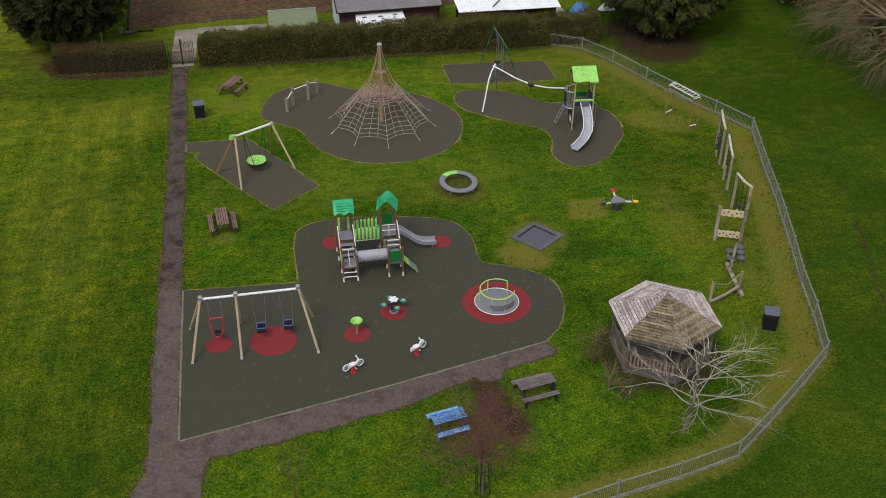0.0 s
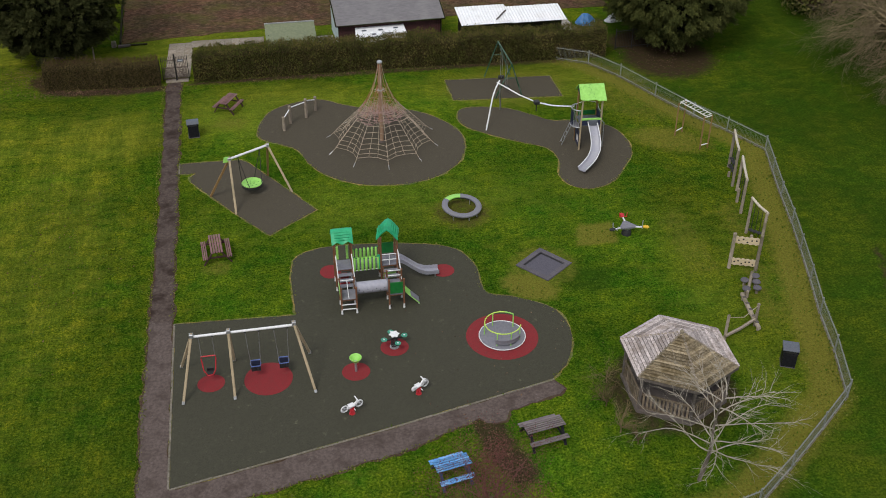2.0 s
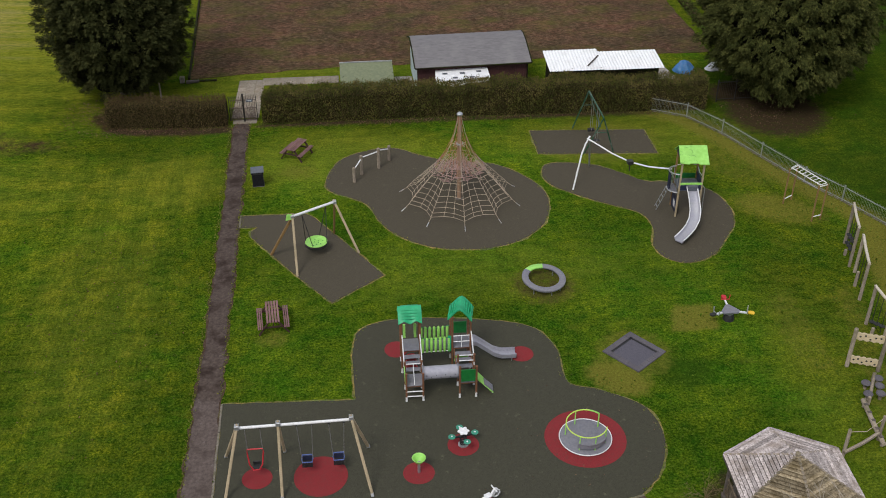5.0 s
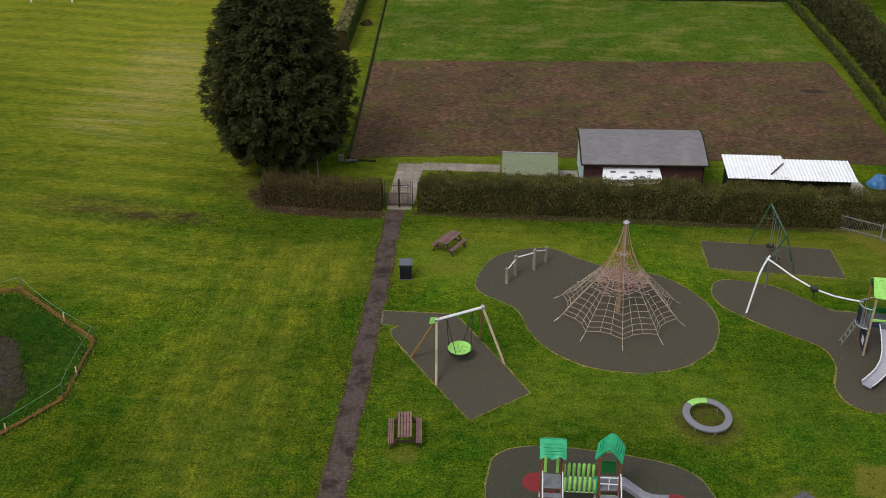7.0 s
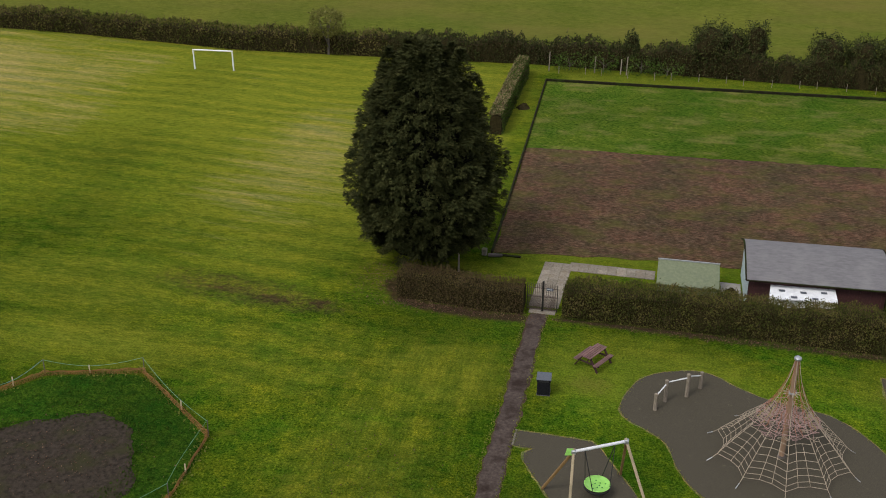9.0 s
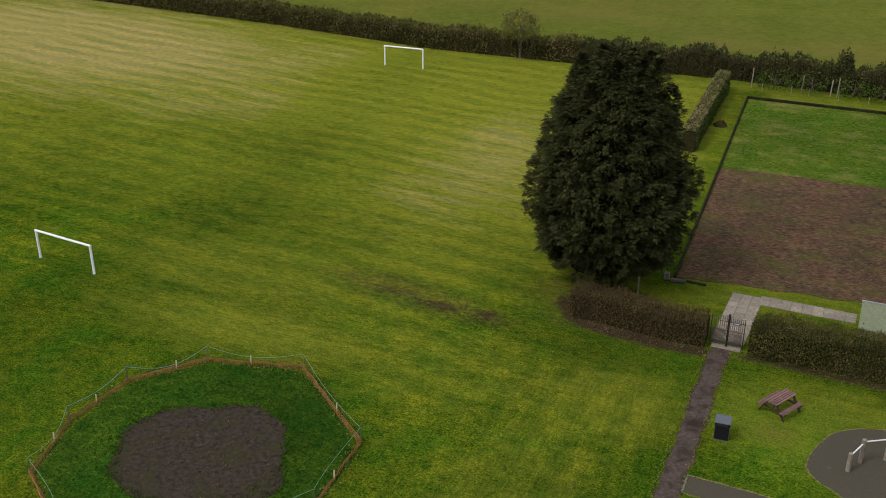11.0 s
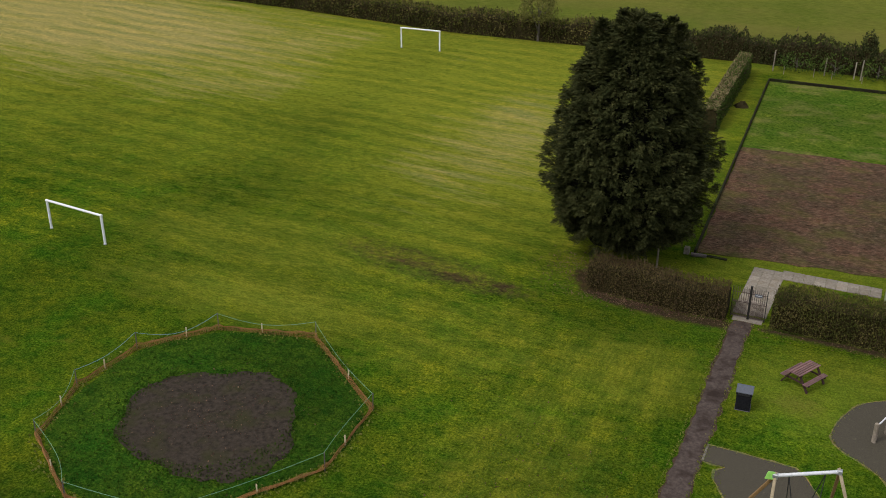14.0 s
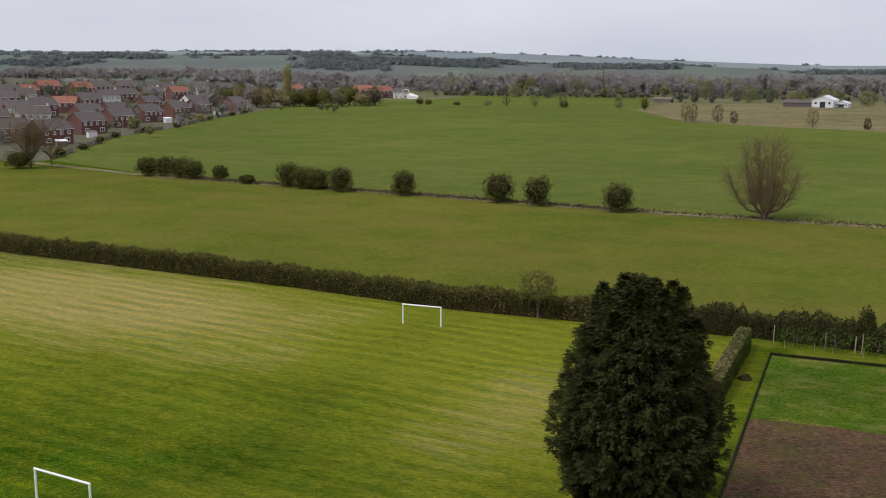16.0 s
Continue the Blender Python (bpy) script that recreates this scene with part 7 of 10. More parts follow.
# ---- timber trim trail ----
def log_post(parent, x, y, h, r=0.085, lean=(0, 0)):
    g = Geo().tube([(x, y, -0.05), (x + lean[0] * 0.5, y + lean[1] * 0.5, h * 0.5), (x + lean[0], y + lean[1], h - 0.02), (x + lean[0], y + lean[1], h)], [r, r * 0.97, r * 0.93, r * 0.7], 10)
    return part("log_post", g, OLD_TIMBER, parent)


def swing_logs(x, y, x2, y2, h, label, discs):
    """Two tall posts with a top log, and hanging ropes below."""
    ob = thing("trim_trail_frame", (x, y, 0), 0, label, "climbing frame", "trim trail")
    dx, dy = x2 - x, y2 - y
    log_post(ob, 0, 0, h)
    log_post(ob, dx, dy, h)
    log_post(ob, dx * 0.5 - 0.12, dy * 0.5, 0.9 if discs == 0 else 0.35)
    part("top_log", Geo().tube([(-0.05 * dx, -0.05 * dy, h - 0.05), (dx * 0.5, dy * 0.5, h - 0.12), (dx * 1.05, dy * 1.05, h - 0.05)], [0.07, 0.074, 0.07], 10), PEELED_LOG, ob, "pale peeled top log")
    for k in range(3):
        t = 0.25 + 0.25 * k
        part("rope", Geo().rod((dx * t, dy * t, h - 0.1), (dx * t, dy * t, 0.35), 0.018, n=5), BLACK, ob, "dark rope")
        for q in range(discs):
            part("rope_disc", Geo().lathe([(0.0, 0), (0.14, 0), (0.15, 0.04), (0, 0.07)], 12, (dx * t, dy * t, 0.4 + 0.5 * q + 0.15 * k)), BLACK, ob)


swing_logs(32.85, 20.4, 32.15, 18.25, 2.55, "weathered log frame with hanging rope steps", 2)
swing_logs(32.2, 17.7, 31.4, 15.35, 2.3, "weathered log frame with a low cross log", 0)
swing_logs(30.85, 13.4, 31.0, 11.9, 2.3, "weathered log frame with swinging ropes", 1)


def wavy_board(x0, x1, z0, z1, y, holes, parent):
    n = 16
    top = [(x0 + (x1 - x0) * k / n, z1 + 0.03 * math.sin(k * 1.9)) for k in range(n + 1)]
    low = [(x0 + (x1 - x0) * k / n, z0 + 0.03 * math.sin(k * 1.6 + 1)) for k in range(n, -1, -1)]
    b = part("climbing_board", Geo().prism(top + low, -0.025, 0.025, pose(0, y, 0, 90, 0, 0)), PALE_WOOD, parent, "pale wavy-edged board with grip holes")
    for k in range(holes):
        u = x0 + (x1 - x0) * (k + 0.7) / (holes + 0.4)
        part("grip_hole", Geo().lathe([(0.0, -0.002), (0.05, -0.002), (0.05, 0.006), (0, 0.006)], 8, (0, 0, 0)), BLACK, b)
        bpy.data.objects[b.children[-1].name].matrix_basis = pose(u, y - 0.026, (z0 + z1) / 2 + 0.09 * math.sin(k * 2.2), 90, 0, 0)


def board_wall():
    ob = thing("climbing_wall", (29.2, 10.2, 0), -22, "open climbing wall of two pale boards between posts", "climbing frame", "trim trail")
    log_post(ob, -0.68, 0, 2.2, 0.1)
    log_post(ob, 0.68, 0, 2.2, 0.1)
    wavy_board(-0.6, 0.6, 1.6, 2.0, 0.0, 5, ob)
    wavy_board(-0.6, 0.6, 0.25, 0.65, 0.0, 6, ob)


board_wall()


def stepping_pads():
    ob = thing("stepping_pads", (28.9, 8.6, 0), 0, "dark round stepping pads round a log", "stepping stones", "trim trail")
    part("log", Geo().tube([(0.45, 0.8, 0.32), (-0.5, -0.75, 0.3)], [0.08, 0.075], 9), OLD_TIMBER, ob)
    log_post(ob, 0.45, 0.8, 0.4)
    log_post(ob, -0.5, -0.75, 0.4)
    for x, y in ((-0.2, 0.25), (0.32, 0.0), (0.5, 0.5), (-0.42, -0.45), (0.14, -0.5)):
        p = part("stepping_pad", Geo().lathe([(0.0, 0.3), (0.2, 0.3), (0.22, 0.34), (0.18, 0.39), (0, 0.4)], 14, (x, y, 0)), TILE_GREY, ob, "grey-brown round pad")
        part("stem", Geo().rod((x, y, -0.02), (x, y, 0.3), 0.08, n=8), OLD_TIMBER, p)


stepping_pads()


def balance_beam():
    ob = thing("balance_beam", (27.95, 6.5, 0), 0, "low notched balance log with two posts", "balance beam", "trim trail")
    part("beam", Geo().tube([(0.2, 1.4, 0.22), (0.0, 0.1, 0.24), (-0.15, -1.35, 0.22)], 0.11, 10), OLD_TIMBER, ob)
    for k in range(5):
        t = -1.0 + 0.5 * k
        part("notch", Geo().box(-0.12 + 0.06 * k - 0.07, t - 0.07, 0.3, -0.12 + 0.06 * k + 0.09, t + 0.07, 0.36, None, 0.01), DARK_WOOD, ob)
    for x, y in ((0.18, 1.2), (-0.12, -1.2)):
        part("support", Geo().rod((x, y, -0.05), (x, y, 0.2), 0.08, n=8), OLD_TIMBER, ob)
    log_post(ob, -0.12, -0.85, 1.35, 0.075)
    log_post(ob, -2.0, -1.6, 1.5, 0.075)
    part("low_rail", Geo().tube([(-0.15, -0.85, 0.42), (-1.1, -1.3, 0.32), (-2.05, -1.7, 0.3)], 0.08, 8), OLD_TIMBER, ob)
    part("high_rope", Geo().tube([(-0.12, -0.85, 1.25), (-1.0, -1.25, 0.95), (-2.0, -1.6, 1.35)], 0.015, 5), ROPE, ob)


balance_beam()


# ---- hexagonal shelter ----
ROOF_PALE = surface("bleached_roof_boards", (0.12, 0.098, 0.09), (0.62, 0.555, 0.53), 9.0, 0.9, bump=0.5, grain=(1.2, 1.2, 2.5), stain=(0.2, 0.16, 0.13), stain_amount=0.7, island=0.4, spec=0.15, lichen=(0.1, 0.078, 0.065))
SIDE_TIMBER = surface("brown_side_slats", (0.08, 0.06, 0.042), (0.28, 0.22, 0.16), 8.0, 0.9, bump=0.4, grain=(3, 3, 0.6), stain=(0.07, 0.06, 0.035), stain_amount=0.7, island=0.3, spec=0.12)
ROOF_BROWN = surface("lichened_roof_boards", (0.075, 0.056, 0.032), (0.4, 0.33, 0.215), 9.0, 0.9, bump=0.5, grain=(1.2, 1.2, 2.5), stain=(0.1, 0.075, 0.035), stain_amount=0.8, island=0.42, spec=0.12, lichen=(0.05, 0.04, 0.026))


def gazebo():
    C = Vector((22.22, 2.02, 0))
    ob = thing("gazebo", C, 0, "hexagonal weathered timber shelter with boarded roof and slatted sides", "gazebo")
    R, ze, za, a0 = 2.62, 2.15, 3.3, 28.0
    cor = [Vector((R * math.cos(radians(a0 + 60 * k)), R * math.sin(radians(a0 + 60 * k)), ze)) for k in range(6)]
    apex = Vector((0, 0, za))
    roof = part("roof", Geo().add([tuple(c - Vector((0, 0, 0.06))) for c in cor] + [tuple(apex - Vector((0, 0, 0.06)))] + [tuple(c * 0.97 - Vector((0, 0, 0.1))) for c in cor], [(k, (k + 1) % 6, 6) for k in range(6)] + [(k, 7 + k, 7 + (k + 1) % 6, (k + 1) % 6) for k in range(6)] + [tuple(range(12, 6, -1))]), DARK_WOOD, ob, "grey boarded roof")
    rows = 17
    for k in range(6):
        a, b = cor[k], cor[(k + 1) % 6]
        nrm = (b - a).cross(apex - a).normalized()
        for i in range(rows):
            brown = nrm.y < -0.1 and nrm.x > -0.3
            t0, t1 = i / rows, (i + (1.12 if brown else 0.84)) / rows
            t1 = min(t1, 0.995)
            sag = 0.012 * math.sin(i * 2.7 + k * 1.9)
            lift0, lift1 = nrm * (0.075 + sag), nrm * (-0.004 if brown else 0.03 + sag)
            p = [a.lerp(apex, t0) + lift0, b.lerp(apex, t0) + lift0, b.lerp(apex, t1) + lift1, a.lerp(apex, t1) + lift1]
            q = [v - nrm * 0.03 for v in p]
            part("roof_board", Geo().add(p + q, [(0, 1, 2, 3), (7, 6, 5, 4), (0, 4, 5, 1), (1, 5, 6, 2), (2, 6, 7, 3), (3, 7, 4, 0)]), ROOF_BROWN if brown else ROOF_PALE, roof)
        part("hip_board", Geo().beam(a + Vector((0, 0, 0.035)), apex + Vector((0, 0, 0.035)), 0.1, 0.03), OLD_TIMBER, roof)
        part("fascia", Geo().beam(a - Vector((0, 0, 0.06)), b - Vector((0, 0, 0.06)), 0.03, 0.13), DARK_WOOD, roof)
    part("finial", Geo().lathe([(0.09, za), (0.1, za + 0.08), (0.04, za + 0.16), (0, za + 0.17)], 8), OLD_TIMBER, roof)
    r2 = 2.28
    foot = [Vector((r2 * math.cos(radians(a0 + 60 * k)), r2 * math.sin(radians(a0 + 60 * k)), 0)) for k in range(6)]
    part("floor", Geo().prism([(p.x * 1.06, p.y * 1.06) for p in foot], 0.0, 0.16), DARK_WOOD, ob, "timber floor")
    for k in range(6):
        a, b = foot[k], foot[(k + 1) % 6]
        part("post", Geo().beam(a + Vector((0, 0, 0.1)), a + Vector((0, 0, 2.15)), 0.12, 0.12, (1, 0, 0), 0.015), DARK_WOOD, ob)
        if k == 1:
            continue
        for z in (0.28, 1.02):
            part("side_rail", Geo().beam(a + Vector((0, 0, z)), b + Vector((0, 0, z)), 0.06, 0.09), SIDE_TIMBER, ob)
        n = 13
        for i in range(1, n):
            p = a.lerp(b, i / n)
            part("side_slat", Geo().beam(p + Vector((0, 0, 0.2)), p + Vector((0, 0, 1.0)), 0.09, 0.022, (b - a).cross(Vector((0, 0, 1)))), SIDE_TIMBER, ob)
        inner = (a + b) / 2 * 0.84
        d = (b - a).normalized()
        part("bench", Geo().beam(inner - d * 0.85 + Vector((0, 0, 0.5)), inner + d * 0.85 + Vector((0, 0, 0.5)), 0.34, 0.05), DARK_WOOD, ob)
        for s in (-0.7, 0.7):
            part("bench_leg", Geo().beam(inner + d * s + Vector((0, 0, 0.16)), inner + d * s + Vector((0, 0, 0.48)), 0.07, 0.07), DARK_WOOD, ob)


gazebo()

# ---- bow-top fence ----
IRON = surface("dark_iron", (0.012, 0.011, 0.01), (0.04, 0.035, 0.03), 14.0, 0.6, metal=0.4, bump=0.1)
GREEN_STEEL = surface("grey_green_steel", (0.165, 0.18, 0.165), (0.285, 0.3, 0.275), 14.0, 0.5, metal=0.2, bump=0.05, stain=(0.13, 0.13, 0.11), stain_amount=0.5)
FH = 1.0
picket_me = Geo().tube([(-0.045, 0, 0.1), (-0.045, 0, FH - 0.06), (-0.03, 0, FH - 0.01), (0, 0, FH + 0.01), (0.03, 0, FH - 0.01), (0.045, 0, FH - 0.06), (0.045, 0, 0.1)], 0.0055, 4).mesh("picket_hoop")
picket_me.materials.append(GREEN_STEEL)
for k, (a, b) in enumerate(zip(FENCE, FENCE[1:])):
    d = math.dist(a, b)
    ob = thing("fence_panel", (a[0], a[1], 0), math.degrees(math.atan2(b[1] - a[1], b[0] - a[0])), "grey-green steel bow-top fence panel on a concrete strip", "fence", "bow-top fence")
    part("fence_post", Geo().box(-0.03, -0.03, -0.05, 0.03, 0.03, FH + 0.06, None, 0.008), GREEN_STEEL, ob)
    for z in (0.12, FH - 0.1):
        part("rail", Geo().box(0.03, -0.02, z - 0.02, d - 0.03, 0.02, z + 0.02), GREEN_STEEL, ob)
    n = max(2, round(d / 0.19))
    for i in range(n):
        p = new("picket_hoop", picket_me)
        p.parent = ob
        p.matrix_basis = pose(d * (i + 0.5) / n, 0, 0)
    part("mowing_strip", Geo().box(0, -0.06, -0.08, d, 0.05, 0.025 + 0.002 * (k % 2)), KERB, ob, "narrow concrete mowing strip")


# ---- dark railing between the hedge and the conifer ----
railing = thing("railing", (31.55, 38.35, 0), 2, "black iron railing in the shade of a conifer", "fence")
for k in range(4):
    part("railing_post", Geo().box(k * 1.3 - 0.03, -0.03, -0.05, k * 1.3 + 0.03, 0.03, 1.65, None, 0.008), IRON, railing)
for z in (0.2, 1.45):
    part("rail", Geo().box(0, -0.02, z - 0.02, 3.9, 0.02, z + 0.02), IRON, railing)
for k in range(30):
    if k % 10:
        part("railing_bar", Geo().rod((k * 0.13, 0, 0.05), (k * 0.13, 0, 1.6), 0.01, n=5), IRON, railing)


# ---- gate in the hedge ----
RUSTED = surface("rusted_brown_iron", (0.045, 0.03, 0.024), (0.12, 0.085, 0.07), 14.0, 0.8, metal=0.2, bump=0.1)


def iron_gate():
    ob = thing("gate", (-0.45, 38.8, 0), 0, "rusty brown iron railing gate with a small plate", "gate")
    for x, h, r in ((-0.92, 1.85, 0.022), (0.0, 2.0, 0.06), (0.85, 1.85, 0.022)):
        part("gate_post", Geo().beam((x, 0, 0), (x, 0, h), r * 2, r * 2, (1, 0, 0), 0.008), IRON, ob)
    for x0, x1, n in ((-0.92, 0.0, 8), (0.0, 0.85, 8)):
        for z in (0.15, 0.98, 1.55):
            part("rail", Geo().box(x0, -0.015, z - 0.015, x1, 0.015, z + 0.015), RUSTED, ob)
        for k in range(1, n):
            x = x0 + (x1 - x0) * k / n
            part("bar", Geo().tube([(x, 0, 0.1), (x, 0, 1.76), (x, 0, 1.9)], [0.015, 0.015, 0.003], 5), RUSTED, ob)
            part("dog_bar", Geo().tube([(x - (x1 - x0) / n / 2, 0, 0.1), (x - (x1 - x0) / n / 2, 0, 1.08)], 0.017, 5), RUSTED, ob)
    part("plate", Geo().box(0.2, -0.03, 1.42, 0.6, -0.018, 1.6), SLATE, ob, "small grey plate with worn lettering")
    part("lettering", Geo().box(0.25, -0.034, 1.5, 0.55, -0.0305, 1.53), WHITE_STEEL, ob)


iron_gate()
single("threshold", Geo().box(-0.78, -0.28, -0.05, 0.78, 0.28, 0.03, None, 0.01), SLAB, "pale concrete slab under the gate", "slab", (-0.45, 38.75, 0), kind="structure")
paving = thing("pavement_slabs", (0, 0, 0), 0, "pale concrete slab path from the gate to the hut", "path", kind="structure")
slab_me = Geo().box(-0.295, -0.295, -0.05, 0.295, 0.295, 0.035, None, 0.012).mesh("slab")
slab_me.materials.append(SLAB)
for i in range(10):
    for j in range(3):
        k = new("slab", slab_me)
        k.parent = paving
        k.matrix_basis = pose(-1.05 + 0.6 * j + 0.02 * i, 39.6 + 0.6 * i, 0.004 * math.sin(i * 3 + j), 0, 0, 0.6 * math.sin(i + 2 * j))
for i in range(9):
    for j in range(2):
        k = new("slab", slab_me)
        k.parent = paving
        k.matrix_basis = pose(0.78 + 0.6 * i, 45.25 - 0.6 * j - 0.012 * i, 0.004 * math.sin(i * 2 + j), 0, 0, 0.6 * math.sin(i * 1.3 + j))

# ---- huts beyond the hedge ----
MAROON = surface("maroon_boards", (0.035, 0.012, 0.012), (0.085, 0.03, 0.028), 6.0, 0.75, bump=0.3, grain=(8, 8, 0.6), stain=(0.03, 0.012, 0.012), stain_amount=0.5)
FELT = surface("grey_roof_felt", (0.11, 0.104, 0.108), (0.175, 0.167, 0.17), 4.0, 0.85, bump=0.2, stain=(0.22, 0.215, 0.21), stain_amount=0.35, grain=(0.5, 2, 1))
PALE_BLUE = surface("pale_blue_boards", (0.36, 0.45, 0.46), (0.52, 0.61, 0.62), 5.0, 0.7, bump=0.1, stain=(0.35, 0.38, 0.36), stain_amount=0.4)
WHITE_SHEET = surface("white_corrugated_sheet", (0.66, 0.67, 0.68), (0.82, 0.83, 0.84), 5.0, 0.5, bump=0.03, stain=(0.55, 0.55, 0.53), stain_amount=0.4)
PALE_GREEN = surface("faded_green_roof", (0.12, 0.14, 0.078), (0.185, 0.208, 0.122), 5.0, 0.8, bump=0.1, stain=(0.13, 0.15, 0.1), stain_amount=0.5)
TARP = surface("blue_tarpaulin", (0.02, 0.09, 0.24), (0.06, 0.2, 0.42), 3.0, 0.45, bump=0.4, dist=0.1)
WHITE_TARP = surface("white_plastic_sheet", (0.6, 0.61, 0.63), (0.82, 0.83, 0.84), 3.0, 0.5, bump=0.5, dist=0.1)
CONCRETE = surface("concrete_base", (0.2, 0.185, 0.16), (0.33, 0.31, 0.28), 6.0, 0.9, bump=0.2, stain=(0.18, 0.16, 0.12), stain_amount=0.5)


def green_hut():
    ob = thing("store_hut", (7.85, 43.1, 0), 0, "low store hut with a faded green sloping lid", "hut")
    part("wall", Geo().prism([(-1.75, -1.1), (1.75, -1.1), (1.75, 1.1), (-1.75, 1.1)], 0, 1.05), PALE_GREEN, ob)
    part("roof", Geo().add([(-1.85, -1.25, 1.02), (1.85, -1.25, 1.02), (1.85, 1.3, 1.45), (-1.85, 1.3, 1.45), (-1.85, -1.25, 0.94), (1.85, -1.25, 0.94), (1.85, 1.3, 1.37), (-1.85, 1.3, 1.37)], [(0, 1, 2, 3), (7, 6, 5, 4), (0, 4, 5, 1), (1, 5, 6, 2), (2, 6, 7, 3), (3, 7, 4, 0)]), PALE_GREEN, ob)
    part("gable", Geo().add([(-1.74, 1.08, 0), (1.74, 1.08, 0), (1.74, 1.08, 1.36), (-1.74, 1.08, 1.36), (-1.74, -1.08, 1.0), (1.74, -1.08, 1.0)], [(0, 1, 2, 3), (3, 4, 0), (2, 1, 5)]), PALE_GREEN, ob)
    part("ridge_strip", Geo().box(-1.87, 1.24, 1.43, 1.87, 1.34, 1.5), GALV, ob)


green_hut()


def clubhouse():
    ob = thing("shed", (15.1, 43.9, 0), 1.5, "long maroon timber shed with a grey felt roof", "shed")
    x, y0, y1, he = 3.85, -2.15, 2.35, 2.2
    part("wall", Geo().prism([(-x, y0), (x, y0), (x, y1), (-x, y1)], 0, he), MAROON, ob, "maroon boarded wall")
    for s, mat in ((-1, PALE_BLUE), (1, MAROON)):
        part("end_wall", Geo().add([(s * (x + 0.03), y0, 0), (s * (x + 0.03), y1, 0), (s * (x + 0.03), y1, 2.3), (s * (x + 0.03), 0.9, 2.95), (s * (x + 0.03), y0, he)], [(0, 1, 2, 3, 4) if s > 0 else (4, 3, 2, 1, 0)]), mat, ob, "pale blue end wall" if s < 0 else "")
    rx = x + 0.22
    prof = [(y0 - 0.3, 2.16), (-1.2, 2.55), (-0.1, 2.86), (0.8, 2.98), (1.6, 2.86), (y1 + 0.25, 2.42)]
    v = [(s * rx, y, z) for y, z in prof for s in (-1, 1)] + [(s * rx, y, z - 0.09) for y, z in prof for s in (-1, 1)]
    n = len(prof) * 2
    f = [(2 * i, 2 * i + 1, 2 * i + 3, 2 * i + 2) for i in range(len(prof) - 1)]
    f += [tuple(n + q for q in reversed(g)) for g in f] + [(0, n, n + 1, 1), (n - 2, n - 1, 2 * n - 1, 2 * n - 2)]
    f += [(2 * i, 2 * i + 2, n + 2 * i + 2, n + 2 * i) for i in range(len(prof) - 1)] + [(2 * i + 1, n + 2 * i + 1, n + 2 * i + 3, 2 * i + 3) for i in range(len(prof) - 1)]
    roof = part("roof", Geo().add(v, f, True), FELT, ob, "grey felt roof with pale streaks")
    for s in (-1, 1):
        part("barge_board", Geo().tube([(s * rx, y, z - 0.03) for y, z in prof], 0.06, 4), EDGING, roof)
    part("gutter", Geo().rod((-rx, y0 - 0.33, 2.1), (rx, y0 - 0.33, 2.1), 0.05, n=6), EDGING, roof)
    for k in range(-6, 7):
        part("wall_batten", Geo().box(k * 0.6 - 0.03, y0 - 0.03, 0, k * 0.6 + 0.03, y0, 2.1), MAROON, ob)
    part("downpipe", Geo().rod((x - 0.05, y0 - 0.1, 0.1), (x - 0.05, y0 - 0.1, 2.1), 0.04, n=6), EDGING, ob)


clubhouse()


def white_stack():
    ob = thing("white_trailer", (14.35, 41.15, 0), 1.5, "white box trailer with small grey hatches", "trailer")
    part("body", Geo().box(-1.75, -0.45, 0.35, 1.75, 0.5, 1.55, None, 0.06), WHITE_SHEET, ob)
    part("cover", Geo().add([(-1.95, -0.6, 1.5), (1.85, -0.55, 1.56), (1.8, 0.62, 1.82), (-1.8, 0.6, 1.8), (-1.95, -0.6, 1.44), (1.85, -0.55, 1.5), (1.8, 0.62, 1.76), (-1.8, 0.6, 1.74)], [(0, 1, 2, 3), (7, 6, 5, 4), (0, 4, 5, 1), (1, 5, 6, 2), (2, 6, 7, 3), (3, 7, 4, 0)]), WHITE_TARP, ob, "white sheet cover")
    for x, y, z in ((-1.2, 0.1, 1.69), (0.0, 0.05, 1.69), (1.15, 0.15, 1.72), (-0.55, -0.4, 1.58), (0.62, -0.42, 1.59)):
        part("hatch", Geo().box(x - 0.17, y - 0.09, z, x + 0.17, y + 0.11, z + 0.035, None, 0.01), SLATE, ob)
    for x in (-1.1, 1.1):
        part("wheel", Geo().rod((x, -0.5, 0.3), (x, -0.35, 0.3), 0.3, n=14), BLACK, ob)
        part("leg", Geo().rod((x, 0.35, 0), (x, 0.35, 0.4), 0.05, n=6), GALV, ob)


white_stack()


